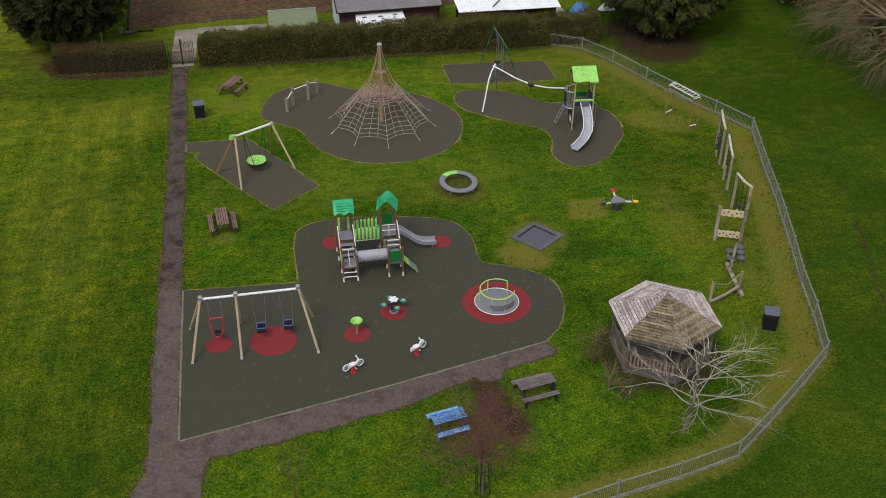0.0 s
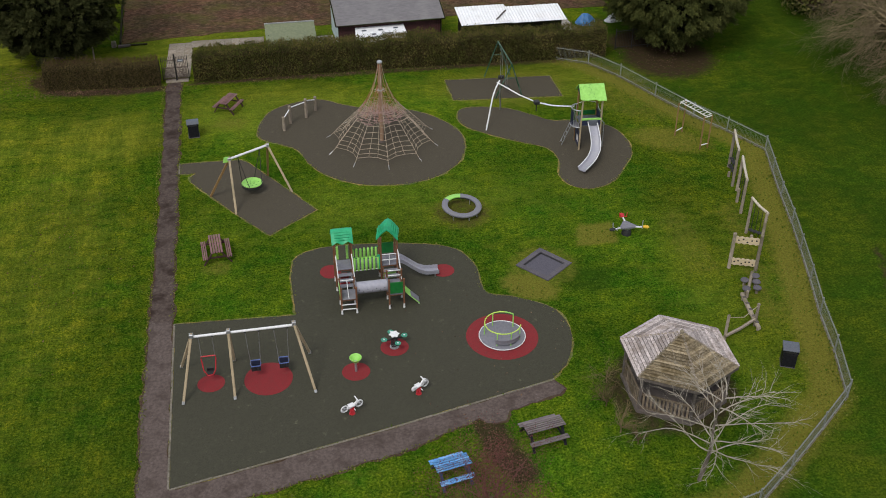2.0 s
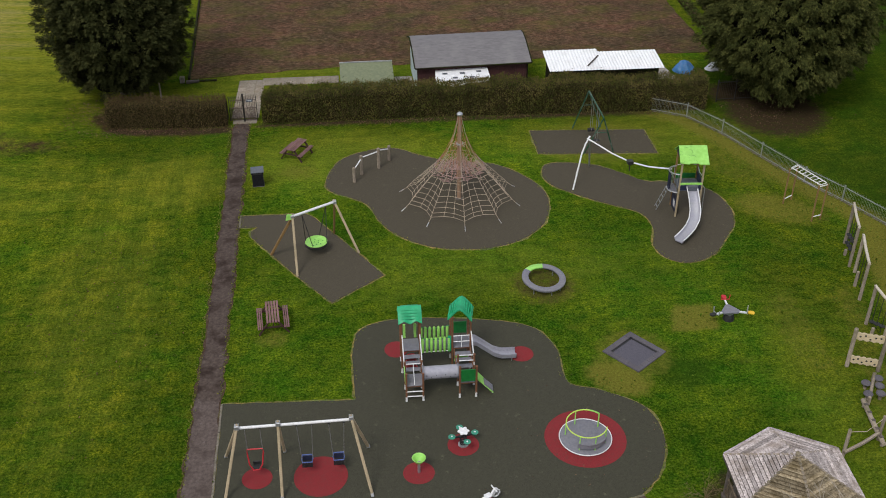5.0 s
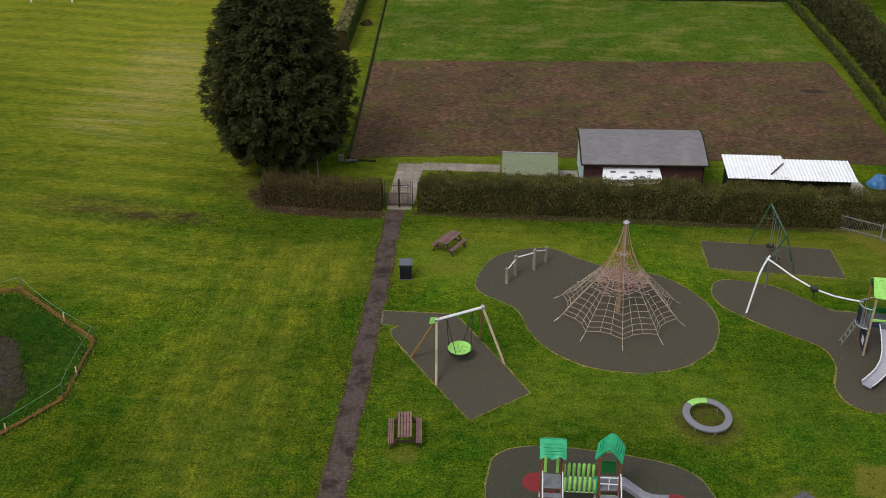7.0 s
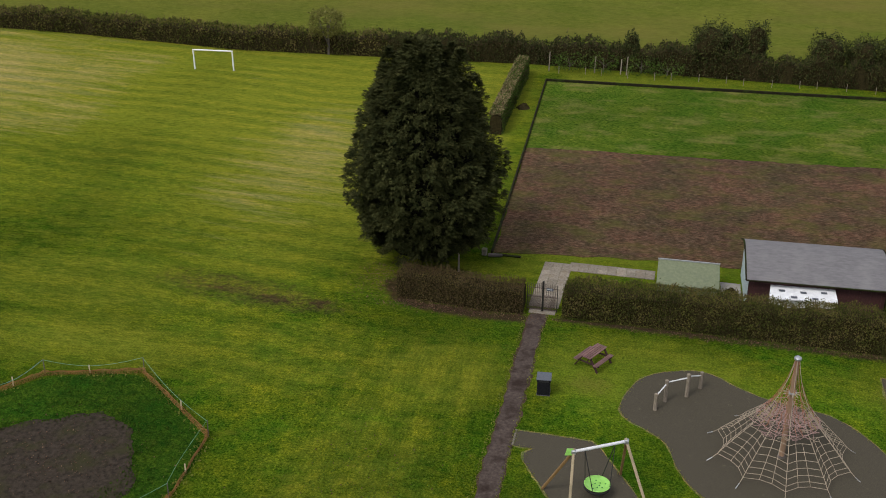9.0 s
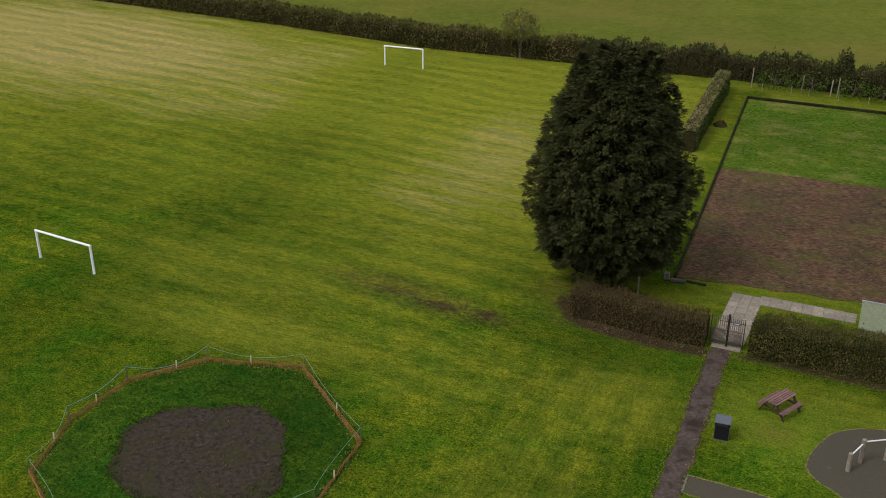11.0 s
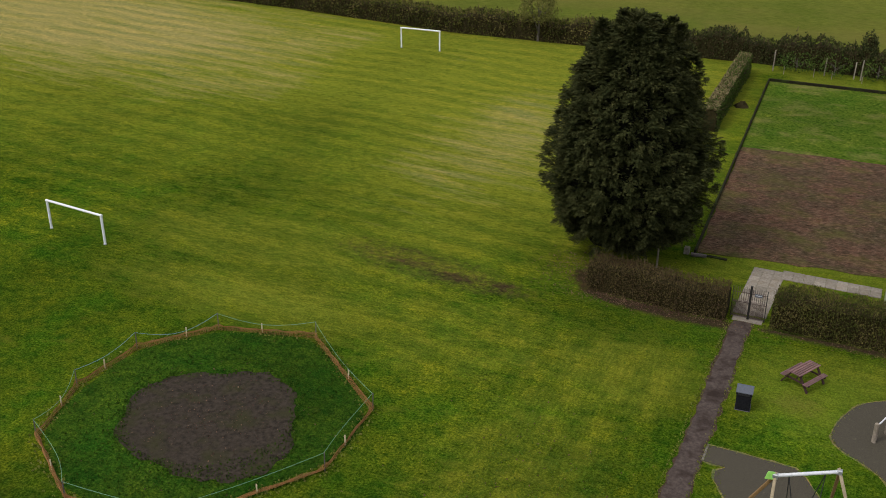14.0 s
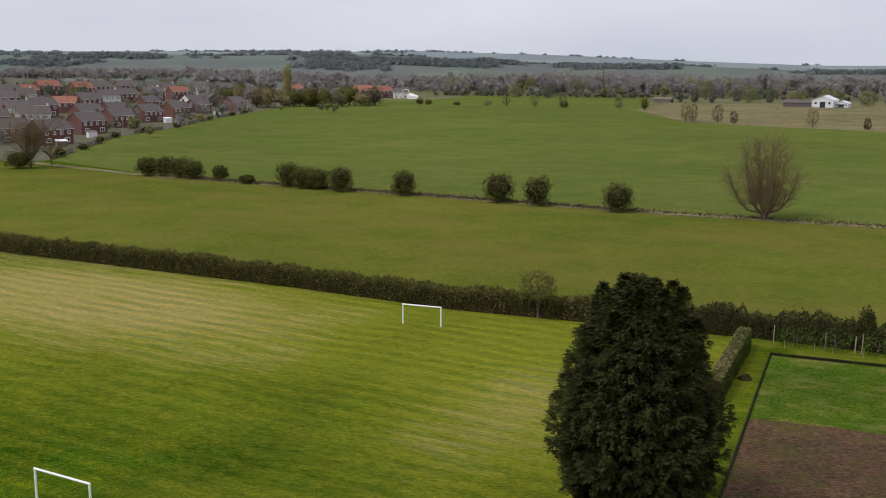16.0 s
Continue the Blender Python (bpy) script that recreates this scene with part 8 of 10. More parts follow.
def white_store():
    ob = thing("white_store", (24.1, 41.2, 0), -0.5, "low store under white corrugated roof sheets", "hut")
    part("wall", Geo().prism([(-3.7, -1.15), (3.7, -1.15), (3.7, 1.2), (-3.7, 1.2)], 0, 2.12), EDGING, ob, "dark boarded wall")
    for x0, x1, y0, y1, z0, z1 in ((-3.95, -0.15, -1.55, 1.45, 2.2, 2.45), (-0.2, 3.95, -1.6, 1.1, 2.18, 2.38)):
        n = int((x1 - x0) / 0.11)
        v, f = [], []
        for i in range(n + 1):
            x = x0 + (x1 - x0) * i / n
            w = 0.022 * (1 if i % 2 else -1)
            v += [(x, y0, z0 + w), (x, y1, z1 + w), (x, y0, z0 + w - 0.012), (x, y1, z1 + w - 0.012)]
        for i in range(n):
            k = i * 4
            f += [(k, k + 4, k + 5, k + 1), (k + 3, k + 7, k + 6, k + 2), (k, k + 2, k + 6, k + 4), (k + 1, k + 5, k + 7, k + 3)]
        part("roof_sheet", Geo().add(v, f), WHITE_SHEET, ob, "white corrugated roof sheet")
    part("roof_batten", Geo().beam((-1.25, -1.05, 2.3), (-0.25, 0.35, 2.42), 0.09, 0.05), DARK_WOOD, ob, "loose batten on the roof")
    part("front_trim", Geo().box(-3.8, -1.22, 2.0, 3.8, -1.155, 2.1), EDGING, ob)
    part("post", Geo().beam((-3.75, -1.4, 0), (-3.75, -1.4, 2.15), 0.1, 0.1), EDGING, ob)


white_store()
sheet("concrete_pad", ragged([(28.3, 41.6), (30.2, 41.2), (29.5, 45.6), (28.2, 45.6)], 0.5, 0.05), 0.03, CONCRETE, "pale concrete pad beside the store", "pad")
sheet("concrete_pad", ragged([(9.9, 42.2), (11.1, 42.2), (11.1, 44.8), (9.9, 44.8)], 0.5, 0.05), 0.03, CONCRETE, "pale concrete pad beside the shed", "pad")


def heap(name, at, rx, ry, h, mat, label, category, seed):
    n, m = 18, 7
    v = [(0, 0, h)]
    for j in range(1, m):
        for k in range(n):
            a, t = 2 * math.pi * k / n, j / (m - 1)
            w = 1 + 0.35 * noise.noise(Vector((math.cos(a) * 1.5, math.sin(a) * 1.5, t * 2 + seed)))
            v.append((rx * t * w * math.cos(a), ry * t * w * math.sin(a), h * (1 - t ** 2) * (1 + 0.4 * noise.noise(Vector((a, t * 3, seed))))))
    f = [(0, 1 + k, 1 + (k + 1) % n) for k in range(n)]
    f += [(1 + (j - 1) * n + k, 1 + j * n + k, 1 + j * n + (k + 1) % n, 1 + (j - 1) * n + (k + 1) % n) for j in range(1, m - 1) for k in range(n)]
    return single(name, Geo().add(v, f), mat, label, category, at)


heap("tarpaulin_heap", (30.9, 43.7, 0), 0.85, 0.6, 0.75, TARP, "crumpled blue tarpaulin over a heap", "tarpaulin", 1)
heap("plastic_sheet", (33.2, 43.8, 0), 0.75, 0.5, 0.5, WHITE_TARP, "crumpled white plastic sheet", "plastic sheet", 2)
heap("compost_heap", (10.45, 42.9, 0.03), 0.5, 0.6, 0.6, HEDGE_CORE, "small dark heap of garden waste", "heap", 3)
heap("garden_rubbish", (-7.3, 76.0, 0), 0.7, 0.5, 0.45, HEDGE_CORE, "dark heap of clippings on the grass", "heap", 4)
heap("soil_clod", (30.6, 60.6, 0.03), 1.0, 0.35, 0.12, MUD, "dark upturned clod of soil", "soil", 5)
for k in range(17):
    x = -5.5 + k * 2.3 + 0.4 * math.sin(k * 2.1)
    single("marker_stake", Geo().tube([(0, 0, 0), (0.02 * math.sin(k), 0, 0.75)], [0.03, 0.028], 5), OLD_TIMBER, "thin pale stake at the hedge foot", "stake", (x, 87.6 - 0.02 * k + 0.25 * math.sin(k * 1.3), 0), group="hedge stakes")
for x, y, h in ((-6.6, 88.3, 2.0), (-2.0, 88.6, 1.7), (0.6, 88.6, 1.6), (1.2, 88.4, 1.9)):
    single("hedge_post", Geo().tube([(0, 0, 0), (0.05, 0, h)], [0.06, 0.055], 6), OLD_TIMBER, "pale weathered post in front of the hedge", "post", (x, y, 0), group="hedge posts")
single("tree_stake", Geo().tube([(0, 0, 0), (0.02, 0, 1.3)], [0.06, 0.055], 8), OLD_TIMBER, "short pale stake beside the conifer", "stake", (-6.35, 42.7, 0))
log = Geo().tube([(0, 0, 0.1), (0.9, 0.1, 0.12)], [0.13, 0.11], 8)
single("cut_log", log, DARK_WOOD, "short dark log at the plot corner", "log", (-4.9, 45.3, 0))
single("marker_block", Geo().box(-0.16, -0.16, 0, 0.16, 0.16, 0.45, None, 0.03), KERB, "pale concrete marker at the plot corner", "block", (-5.2, 45.5, 0))


# ---- goals ----
def goal(x0, y0, x1, y1, h, label):
    d = math.dist((x0, y0), (x1, y1))
    ob = thing("goal", (x0, y0, 0), math.degrees(math.atan2(y1 - y0, x1 - x0)), label, "goal", "football goals")
    for x in (0, d):
        part("goal_post", Geo().tube([(x, 0, -0.05), (x, 0, h)], 0.075, 10), GOAL_WHITE, ob)
        part("ground_socket", Geo().lathe([(0.11, 0.0), (0.11, 0.03), (0.09, 0.035)], 10, (x, 0, 0)), GALV, ob)
    part("crossbar", Geo().tube([(-0.07, 0, h), (d + 0.07, 0, h)], 0.075, 10), GOAL_WHITE, ob)


goal(-42.25, 81.35, -38.1, 81.6, 2.02, "white steel football goal without a net")
goal(-42.6, 32.4, -37.92, 31.95, 1.92, "white steel football goal without a net")


# ---- roped ring with orange netting ----
ORANGE_NET = surface("orange_netting", (0.19, 0.085, 0.022), (0.33, 0.15, 0.045), 16.0, 0.85, bump=0.2, stain=(0.22, 0.15, 0.05), stain_amount=0.7)
GREEN_ROPE = surface("pale_green_rope", (0.09, 0.2, 0.11), (0.16, 0.3, 0.18), 30.0, 0.8, bump=0.2)
BLUE_ROPE = surface("pale_blue_rope", (0.1, 0.2, 0.25), (0.18, 0.3, 0.36), 30.0, 0.8, bump=0.2)
ring_fence = thing("rope_fence", (-21.3, 20, 0), 0, "sagging rope and collapsed orange netting round bare soil", "fence")
for k, p in enumerate(OCTAGON):
    q = OCTAGON[(k + 1) % len(OCTAGON)]
    a, b = Vector((p[0] + 21.3, p[1] - 20, 0)), Vector((q[0] + 21.3, q[1] - 20, 0))
    out = Vector((a.x + b.x, a.y + b.y, 0)).normalized()
    part("corner_post", Geo().rod(a, a + Vector((0.03, 0, 0.95)), 0.025, n=6), DARK_WOOD, ring_fence)
    mid = a.lerp(b, 0.55 if k % 2 else 0.4)
    part("wood_peg", Geo().beam(mid - Vector((0, 0, 0.03)), mid + Vector((0.02, 0, 0.55)), 0.06, 0.03), PALE_WOOD, ring_fence, "short pale peg")
    n = 14
    rope = []
    for i in range(n + 1):
        t = i / n
        rope.append(a.lerp(b, t) - out * ((0.1 + 0.12 * (k % 3)) * math.sin(math.pi * t)) + Vector((0, 0, 0.92 - (0.2 + 0.1 * (k % 3)) * math.sin(math.pi * t))))
    part("rope", Geo().tube(rope, 0.011, 5), BLUE_ROPE if k in (2, 3) else GREEN_ROPE, ring_fence)
    # netting: a crumpled low strip of crossing cords
    v, f = [], []
    m = max(6, int((b - a).length / 0.35))
    for i in range(m + 1):
        c = a.lerp(b, i / m)
        wob = [noise.noise(Vector((c.x * 1.3, c.y * 1.3, 5 + j))) for j in range(4)]
        hgt = 0.22 + 0.14 * wob[3] + (0.3 if i in (0, m) else 0) * 0.6
        v += [c - out * (0.1 + 0.08 * wob[0]) + Vector((0, 0, 0.012)), c + out * 0.06 * wob[1] + Vector((0, 0, hgt)), c + out * (0.06 + 0.1 * wob[2]) + Vector((0, 0, 0.02 + 0.4 * hgt))]
    for i in range(m):
        f += [(i * 3, i * 3 + 3, i * 3 + 4, i * 3 + 1), (i * 3 + 1, i * 3 + 4, i * 3 + 5, i * 3 + 2)]
    net = part("netting", Geo().add(v, f), ORANGE_NET, ring_fence, "faded orange plastic netting")
    md = net.modifiers.new("strands", "SUBSURF")
    md.levels = md.render_levels = 2
    md.subdivision_type = "SIMPLE"
    wr = net.modifiers.new("mesh", "WIREFRAME")
    wr.thickness = 0.02
    wr.use_even_offset = False

# ---- trees and shrubs of the park ----
def spreading_tree(at, height, reach, limbs, label, seed):
    """A young bare tree with a crooked stem and long level limbs that carry forward-pointing shoots."""
    r = np.random.default_rng(seed)
    ob = thing("bare_tree", at, 0, label, "tree")
    stem = [Vector((0.55 * q + 0.12 * math.sin(q * 7), 0.25 * q + 0.08 * math.sin(q * 9), height * q)) for q in np.linspace(0, 1, 9)]
    part("trunk", Geo().tube([stem[0] - Vector((0, 0, 0.1))] + stem, [0.1, 0.09, 0.085, 0.08, 0.07, 0.062, 0.055, 0.045, 0.035, 0.02], 8), BARK, ob)
    g = Geo()
    for k in range(limbs):
        q = 0.3 + 0.68 * k / (limbs - 1)
        p = stem[min(int(q * 8), 7)].lerp(stem[min(int(q * 8) + 1, 8)], q * 8 % 1)
        a = 2.4 * k + r.normal(0, 0.3)
        length = reach * (1.05 - 0.5 * q) * r.uniform(0.8, 1.15)
        d = Vector((math.cos(a), math.sin(a), 0.45))
        pts = [p]
        for i in range(8):
            d = (d + Vector((r.normal(0, 0.1), r.normal(0, 0.1), r.normal(-0.05, 0.06)))).normalized()
            pts.append(pts[-1] + d * length / 8)
        g.tube(pts, [0.028 * (1 - 0.7 * i / 8) for i in range(9)], 6, caps=False)
        for i in range(2, 9):
            for side in (-1, 1):
                if r.uniform(0, 1) < 0.38:
                    continue
                along = (pts[i] - pts[i - 1]).normalized()
                way = along + along.cross(Vector((0, 0, 1))) * side * r.uniform(0.4, 0.9) + Vector((0, 0, r.normal(0.05, 0.3)))
                grow(g, r, pts[i], way, length * r.uniform(0.12, 0.46), 0.0125, 1, 0.5, 0.02, 0.65, (2, 4), None, 0.11)
    part("bare_crown", g, PALE_BARK, ob, kind="stuff")


spreading_tree((21.31, -3.4, 0), 4.4, 3.9, 20, "bare young tree with spreading pale branches", 17)
bare_tree("bare_tree", (4.6, -4.2, 0), 1.5, 7, 1.0, 0.028, 3, 0.5, 0.05, TWIG, "slender bare sapling with thin brown twigs", 5, kids=(3, 5), up=1.0)
bare_tree("shrub_tree", (12.05, -5.2, 0), 2.5, 15, 1.25, 0.06, 4, 0.75, 0.04, RED_TWIG, "red-brown twiggy tree inside an iron guard", 8, kids=(2, 5), thin=0.78, lean=(0.05, 0.12, 1), up=0.85, low=0.55, per_tip=10, stem=BARK, buds=foliage("red_buds", [(0.1, (0.08, 0.027, 0.027)), (0.5, (0.13, 0.046, 0.043)), (0.9, (0.2, 0.085, 0.075))]), bud_size=0.05)
guard = thing("tree_guard", (12.05, -5.2, 0), 0, "black iron tree guard of upright bars", "tree guard")
for k in range(12):
    a = k * math.pi / 6
    part("guard_bar", Geo().tube([(0.3 * math.cos(a), 0.3 * math.sin(a), 0.0), (0.3 * math.cos(a), 0.3 * math.sin(a), 1.6), (0.36 * math.cos(a), 0.36 * math.sin(a), 1.72)], 0.014, 5), IRON, guard)
for z in (0.15, 0.8, 1.5):
    part("guard_hoop", Geo().tube([(0.3 * math.cos(a), 0.3 * math.sin(a), z) for a in np.arange(18) * math.pi / 9], 0.016, 5, closed=True), IRON, guard)
PALE_TWIG = surface("pale_tan_twigs", (0.1, 0.076, 0.042), (0.24, 0.19, 0.115), 8.0, 0.95, bump=0.0, island=0.3, spec=0.04)
bare_tree("willow", (51.0, 29.5, 0), 2.6, 14, 4.3, 0.28, 4, 0.62, -0.05, PALE_TWIG, "bare tan-brown willow with drooping twigs", 21, kids=(5, 8), thin=0.72, up=0.7)
bare_tree("willow", (58.0, 43.0, 0), 3.0, 8, 3.4, 0.4, 4, 0.6, -0.05, WILLOW, "bare brown willow behind the lawn", 23, kids=(4, 6), thin=0.74, up=0.9)
leafy("bush", (49.8, 43.0, 0), 3.2, 2.8, 0.26, 1800, SHRUB, "dark evergreen bush beside the lawn", seed=4, trunk=0.05, category="bush")
leafy("bush", (53.5, 44.0, 0), 4.2, 3.4, 0.28, 2200, SHRUB, "dark evergreen bush beside the lawn", seed=6, trunk=0.05, category="bush")
leafy("tree", (-30.56, 89.55, 0), 4.9, 1.9, 0.17, 3200, FRESH, "small tree in yellow-green spring leaf", seed=9, trunk=0.4, core=False)
for x, y, h, r, q in ((9.2, 90.9, 5.2, 2.2, 12), (11.4, 91.2, 4.6, 1.6, 13), (13.6, 91.0, 5.5, 1.35, 14), (1.4, 90.9, 3.9, 0.8, 15), (20.4, 90.8, 4.7, 2.0, 16), (23.6, 90.7, 4.5, 1.9, 17), (26.8, 90.5, 5.0, 2.1, 18), (31.5, 90.2, 5.6, 2.6, 19)):
    leafy("tree", (x, y, 0), h, r, 0.17, int(1700 * r), HEDGE_DARK, "dark green shrubby tree in the hedge", seed=q, trunk=0.05)
bare_tree("bare_shrub", (19.0, -0.2, 0), 0.35, 12, 0.85, 0.03, 3, 0.55, 0.03, WILLOW, "leafless brown shrub against the shelter", 51, kids=(3, 5), thin=0.7, up=1.2, category="shrub", wander=0.22)
bare_tree("bare_shrub", (18.9, 1.5, 0), 0.3, 11, 0.8, 0.03, 3, 0.55, 0.03, TWIG, "leafless brown shrub against the shelter", 52, kids=(3, 5), thin=0.7, up=1.2, category="shrub", wander=0.22)
bare_tree("bare_shrub", (19.5, -1.0, 0), 0.3, 12, 0.75, 0.025, 3, 0.55, 0.03, TWIG, "leafless brown shrub against the shelter", 53, kids=(3, 5), thin=0.7, up=1.0, category="shrub", wander=0.22)
bare_tree("bare_shrub", (19.4, 3.0, 0), 0.3, 10, 0.7, 0.025, 3, 0.55, 0.03, WILLOW, "leafless brown shrub against the shelter", 54, kids=(3, 5), thin=0.7, up=1.0, category="shrub", wander=0.22)
leafy("bush", (54.5, 31.5, 0), 4.2, 4.2, 0.26, 2400, HEDGE_BROWN, "dense brown undergrowth below the willow", seed=16, trunk=0.04, category="bush")
for x, y, h, q in ((-4.6, 88.7, 1.7, 61), (-1.2, 88.8, 2.0, 62), (2.6, 88.7, 1.8, 63), (5.2, 88.6, 1.5, 64)):
    leafy("bush", (x, y + 0.5, 0), h, 1.7, 0.15, 700, HEDGE_GREEN, "yellow-green leafy shrub at the hedge foot", seed=q, trunk=0.05, core=False, category="bush")

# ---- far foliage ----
# no air haze is rendered, so these leaf colours are paled to imitate it
HAZE_WOOD = foliage("haze_tinted_bare_woodland", [(0.25, (0.205, 0.185, 0.18)), (0.5, (0.265, 0.24, 0.232)), (0.75, (0.325, 0.295, 0.28))], through=0.45, clump=0.03, leafwise=0.2)
HAZE_GREEN = foliage("haze_tinted_spring_trees", [(0.1, (0.15, 0.155, 0.06)), (0.5, (0.2, 0.2, 0.08)), (0.9, (0.26, 0.245, 0.11))], through=0.35, clump=0.05, leafwise=0.4)
HAZE_DARK = foliage("haze_tinted_evergreens", [(0.1, (0.1, 0.115, 0.085)), (0.5, (0.14, 0.15, 0.11)), (0.9, (0.18, 0.185, 0.14))], through=0.35)

# ---- bushes along the ditch ----
for x, y, h, r, s in ((-164, 187.5, 4.6, 2.6, 1), (-159, 187.8, 5.0, 2.4, 2), (-154, 187.2, 4.8, 2.6, 3), (-149.5, 186, 4.6, 2.5, 4), (-142, 186.4, 3.6, 1.7, 5), (-132.5, 183.5, 2.0, 1.5, 6), (-121, 182.4, 5.4, 2.4, 7),
                      (-116, 181.4, 4.6, 2.6, 8), (-112.5, 181, 4.4, 2.3, 9), (-106, 179.2, 5.4, 2.6, 10), (-90.7, 178.7, 5.2, 2.4, 11), (-69, 176.2, 6.0, 2.9, 12), (-60.7, 175.4, 5.6, 2.5, 13), (-44.6, 173.6, 5.2, 2.7, 14), (-206, 188, 4.5, 3.4, 16)):
    leafy("bush", (x, y, 0), h, r, 0.26, 2600, SHRUB, "rounded dark bush on the ditch bank", seed=s + 40, trunk=0.04, category="bush")
low = np.stack([np.interp(np.linspace(0, 1, 6000), [0, 0.2, 0.45, 0.7, 1], [-150, -120, -80, -40, 90]) + rng.normal(0, 0.8, 6000), np.zeros(6000), np.zeros(6000)], -1)
low[:, 1] = np.interp(low[:, 0], [-165, -90, -45, 0, 120], [188, 180.5, 175.5, 173.8, 166]) + rng.normal(0, 0.8, 6000)
low[:, 2] = np.abs(rng.normal(0, 0.22, 6000)) + 0.05
tagged(part("bank_weeds", raw_mesh("bank_weeds", [leaves(low, np.tile([[0, 0, 1.0]], (6000, 1)), np.full(6000, 0.42), 0.8)]), BUD), "brown dead weeds along the ditch", "weeds", "", "stuff")
def pollard(at, height, half, stems, label, seed):
    """A many-stemmed bare tree: stems fan from a short butt, bend upright and carry fine shoots."""
    r = np.random.default_rng(seed)
    ob = thing("bare_tree", at, 0, label, "tree")
    part("trunk", Geo().tube([(0, 0, -0.2), (0.1, 0, 0.7), (0, 0, 1.5)], [0.8, 0.7, 0.45], 9), BARK, ob)
    g = Geo()
    for k in range(stems):
        a = 2 * math.pi * k / stems + r.normal(0, 0.2)
        out = half * (0.95 if k % 3 == 0 else 0.55 if k % 3 == 1 else 0.22) * r.uniform(0.85, 1.1)
        top = height * (0.62 if k % 3 == 0 else 0.92 if k % 3 == 1 else 1.0) * r.uniform(0.9, 1.05)
        pts = []
        for i in range(7):
            q = i / 6
            pts.append(Vector((out * q ** 0.5 * math.cos(a), out * q ** 0.5 * math.sin(a), 0.9 + (top - 0.9) * q ** 1.35)) + Vector(r.normal(0, 0.13, 3)) * q * 2)
        g.tube(pts, [0.2, 0.15, 0.12, 0.09, 0.065, 0.045, 0.02], 6, caps=False)
        for i in range(2, 7):
            for _ in range(13):
                p = pts[i - 1].lerp(pts[i], r.uniform(0, 1))
                way = Vector((math.cos(a) * 0.35 + r.normal(0, 0.5), math.sin(a) * 0.35 + r.normal(0, 0.6), r.uniform(-0.1, 1.1)))
                grow(g, r, p, way, height * r.uniform(0.09, 0.2), 0.026, 2, 0.6, 0.05, 0.66, (2, 5))
    part("bare_crown", g, WILLOW, ob, kind="stuff")


pollard((-19.1, 175.6, 0), 13.4, 7.0, 24, "large bare multi-stemmed willow on the ditch bank", 31)

# muted field tones, with distance haze put into the colour
FAR_PLAIN = turf("haze_tinted_plain_fields", (0.11, 0.115, 0.06), (0.13, 0.135, 0.072), (0.15, 0.15, 0.085), (0.18, 0.155, 0.1), fine=0.2, patch=0.02, straw_at=0.52, calm=0.5)
GARDENS = surface("garden_ground", (0.065, 0.062, 0.04), (0.13, 0.118, 0.08), 0.4, 0.95, bump=0.0, stain=(0.08, 0.1, 0.035), stain_amount=0.7, whole=True)
sheet("far_plain", [(-1500, 500), (-430, 660), (-155, 600), (1500, 560), (1500, 1600), (-1500, 1600)], 0.03, FAR_PLAIN, "patchwork of far fields with haze in their colour", "fields")
sheet("field", ragged([(-345, 684), (-290, 676), (-213, 668), (-150, 640), (-177, 757), (-225, 945), (-390, 935)], 9, 1.5), 0.07, CROP, "narrow green field behind a thin hedge", "field")


def village_height(x, y):
    """The village climbs slowly behind its first row of houses."""
    return min(16.0, 0.06 * max(0.0, (x + 219) * -0.915 + (y - 212) * -0.402 - 40))


VILLAGE_EDGE = [(-217, 208), (-244, 253), (-271, 296), (-288, 350), (-333, 451), (-381, 582), (-420, 698), (-470, 860)]
slope = Geo()
steps = [0, 20, 42, 60, 90, 130, 190, 260, 330, 420]
for x, y in VILLAGE_EDGE:
    slope.v += [(x - 0.915 * d, y - 0.402 * d, 0.03 + village_height(x - 0.915 * d, y - 0.402 * d)) for d in steps]
c = len(steps)
slope.f = [(i * c + k, (i + 1) * c + k, (i + 1) * c + k + 1, i * c + k + 1) for i in range(len(VILLAGE_EDGE) - 1) for k in range(c - 1)]
slope.s = [True] * len(slope.f)
single("village_ground", slope, GARDENS, "gardens, drives and roads between the houses", "ground", kind="structure")

# ---- houses ----
BRICK = surface("red_brick", (0.1, 0.04, 0.034), (0.175, 0.08, 0.066), 3.0, 0.9, bump=0.2, stain=(0.12, 0.055, 0.045), stain_amount=0.5)
RENDER = surface("white_render", (0.55, 0.54, 0.51), (0.7, 0.69, 0.66), 2.0, 0.9, bump=0.05, stain=(0.5, 0.48, 0.44), stain_amount=0.4)
ROOF_GREY = surface("grey_brown_tiles", (0.078, 0.063, 0.064), (0.14, 0.115, 0.114), 2.0, 0.9, bump=0.3, grain=(1, 1, 5), stain=(0.1, 0.095, 0.08), stain_amount=0.5)
ROOF_RED = surface("orange_red_tiles", (0.2, 0.075, 0.05), (0.33, 0.14, 0.1), 2.0, 0.9, bump=0.3, grain=(1, 1, 5), stain=(0.2, 0.08, 0.06), stain_amount=0.5)
UPVC = surface("white_window_frame", (0.68, 0.68, 0.68), (0.8, 0.8, 0.8), 8.0, 0.5, bump=0.0)
DARK_GLASS = surface("window_glass", (0.02, 0.024, 0.03), (0.05, 0.055, 0.065), 2.0, 0.12, bump=0.0)
DOOR = surface("house_door", (0.1, 0.03, 0.03), (0.16, 0.05, 0.05), 5.0, 0.6)


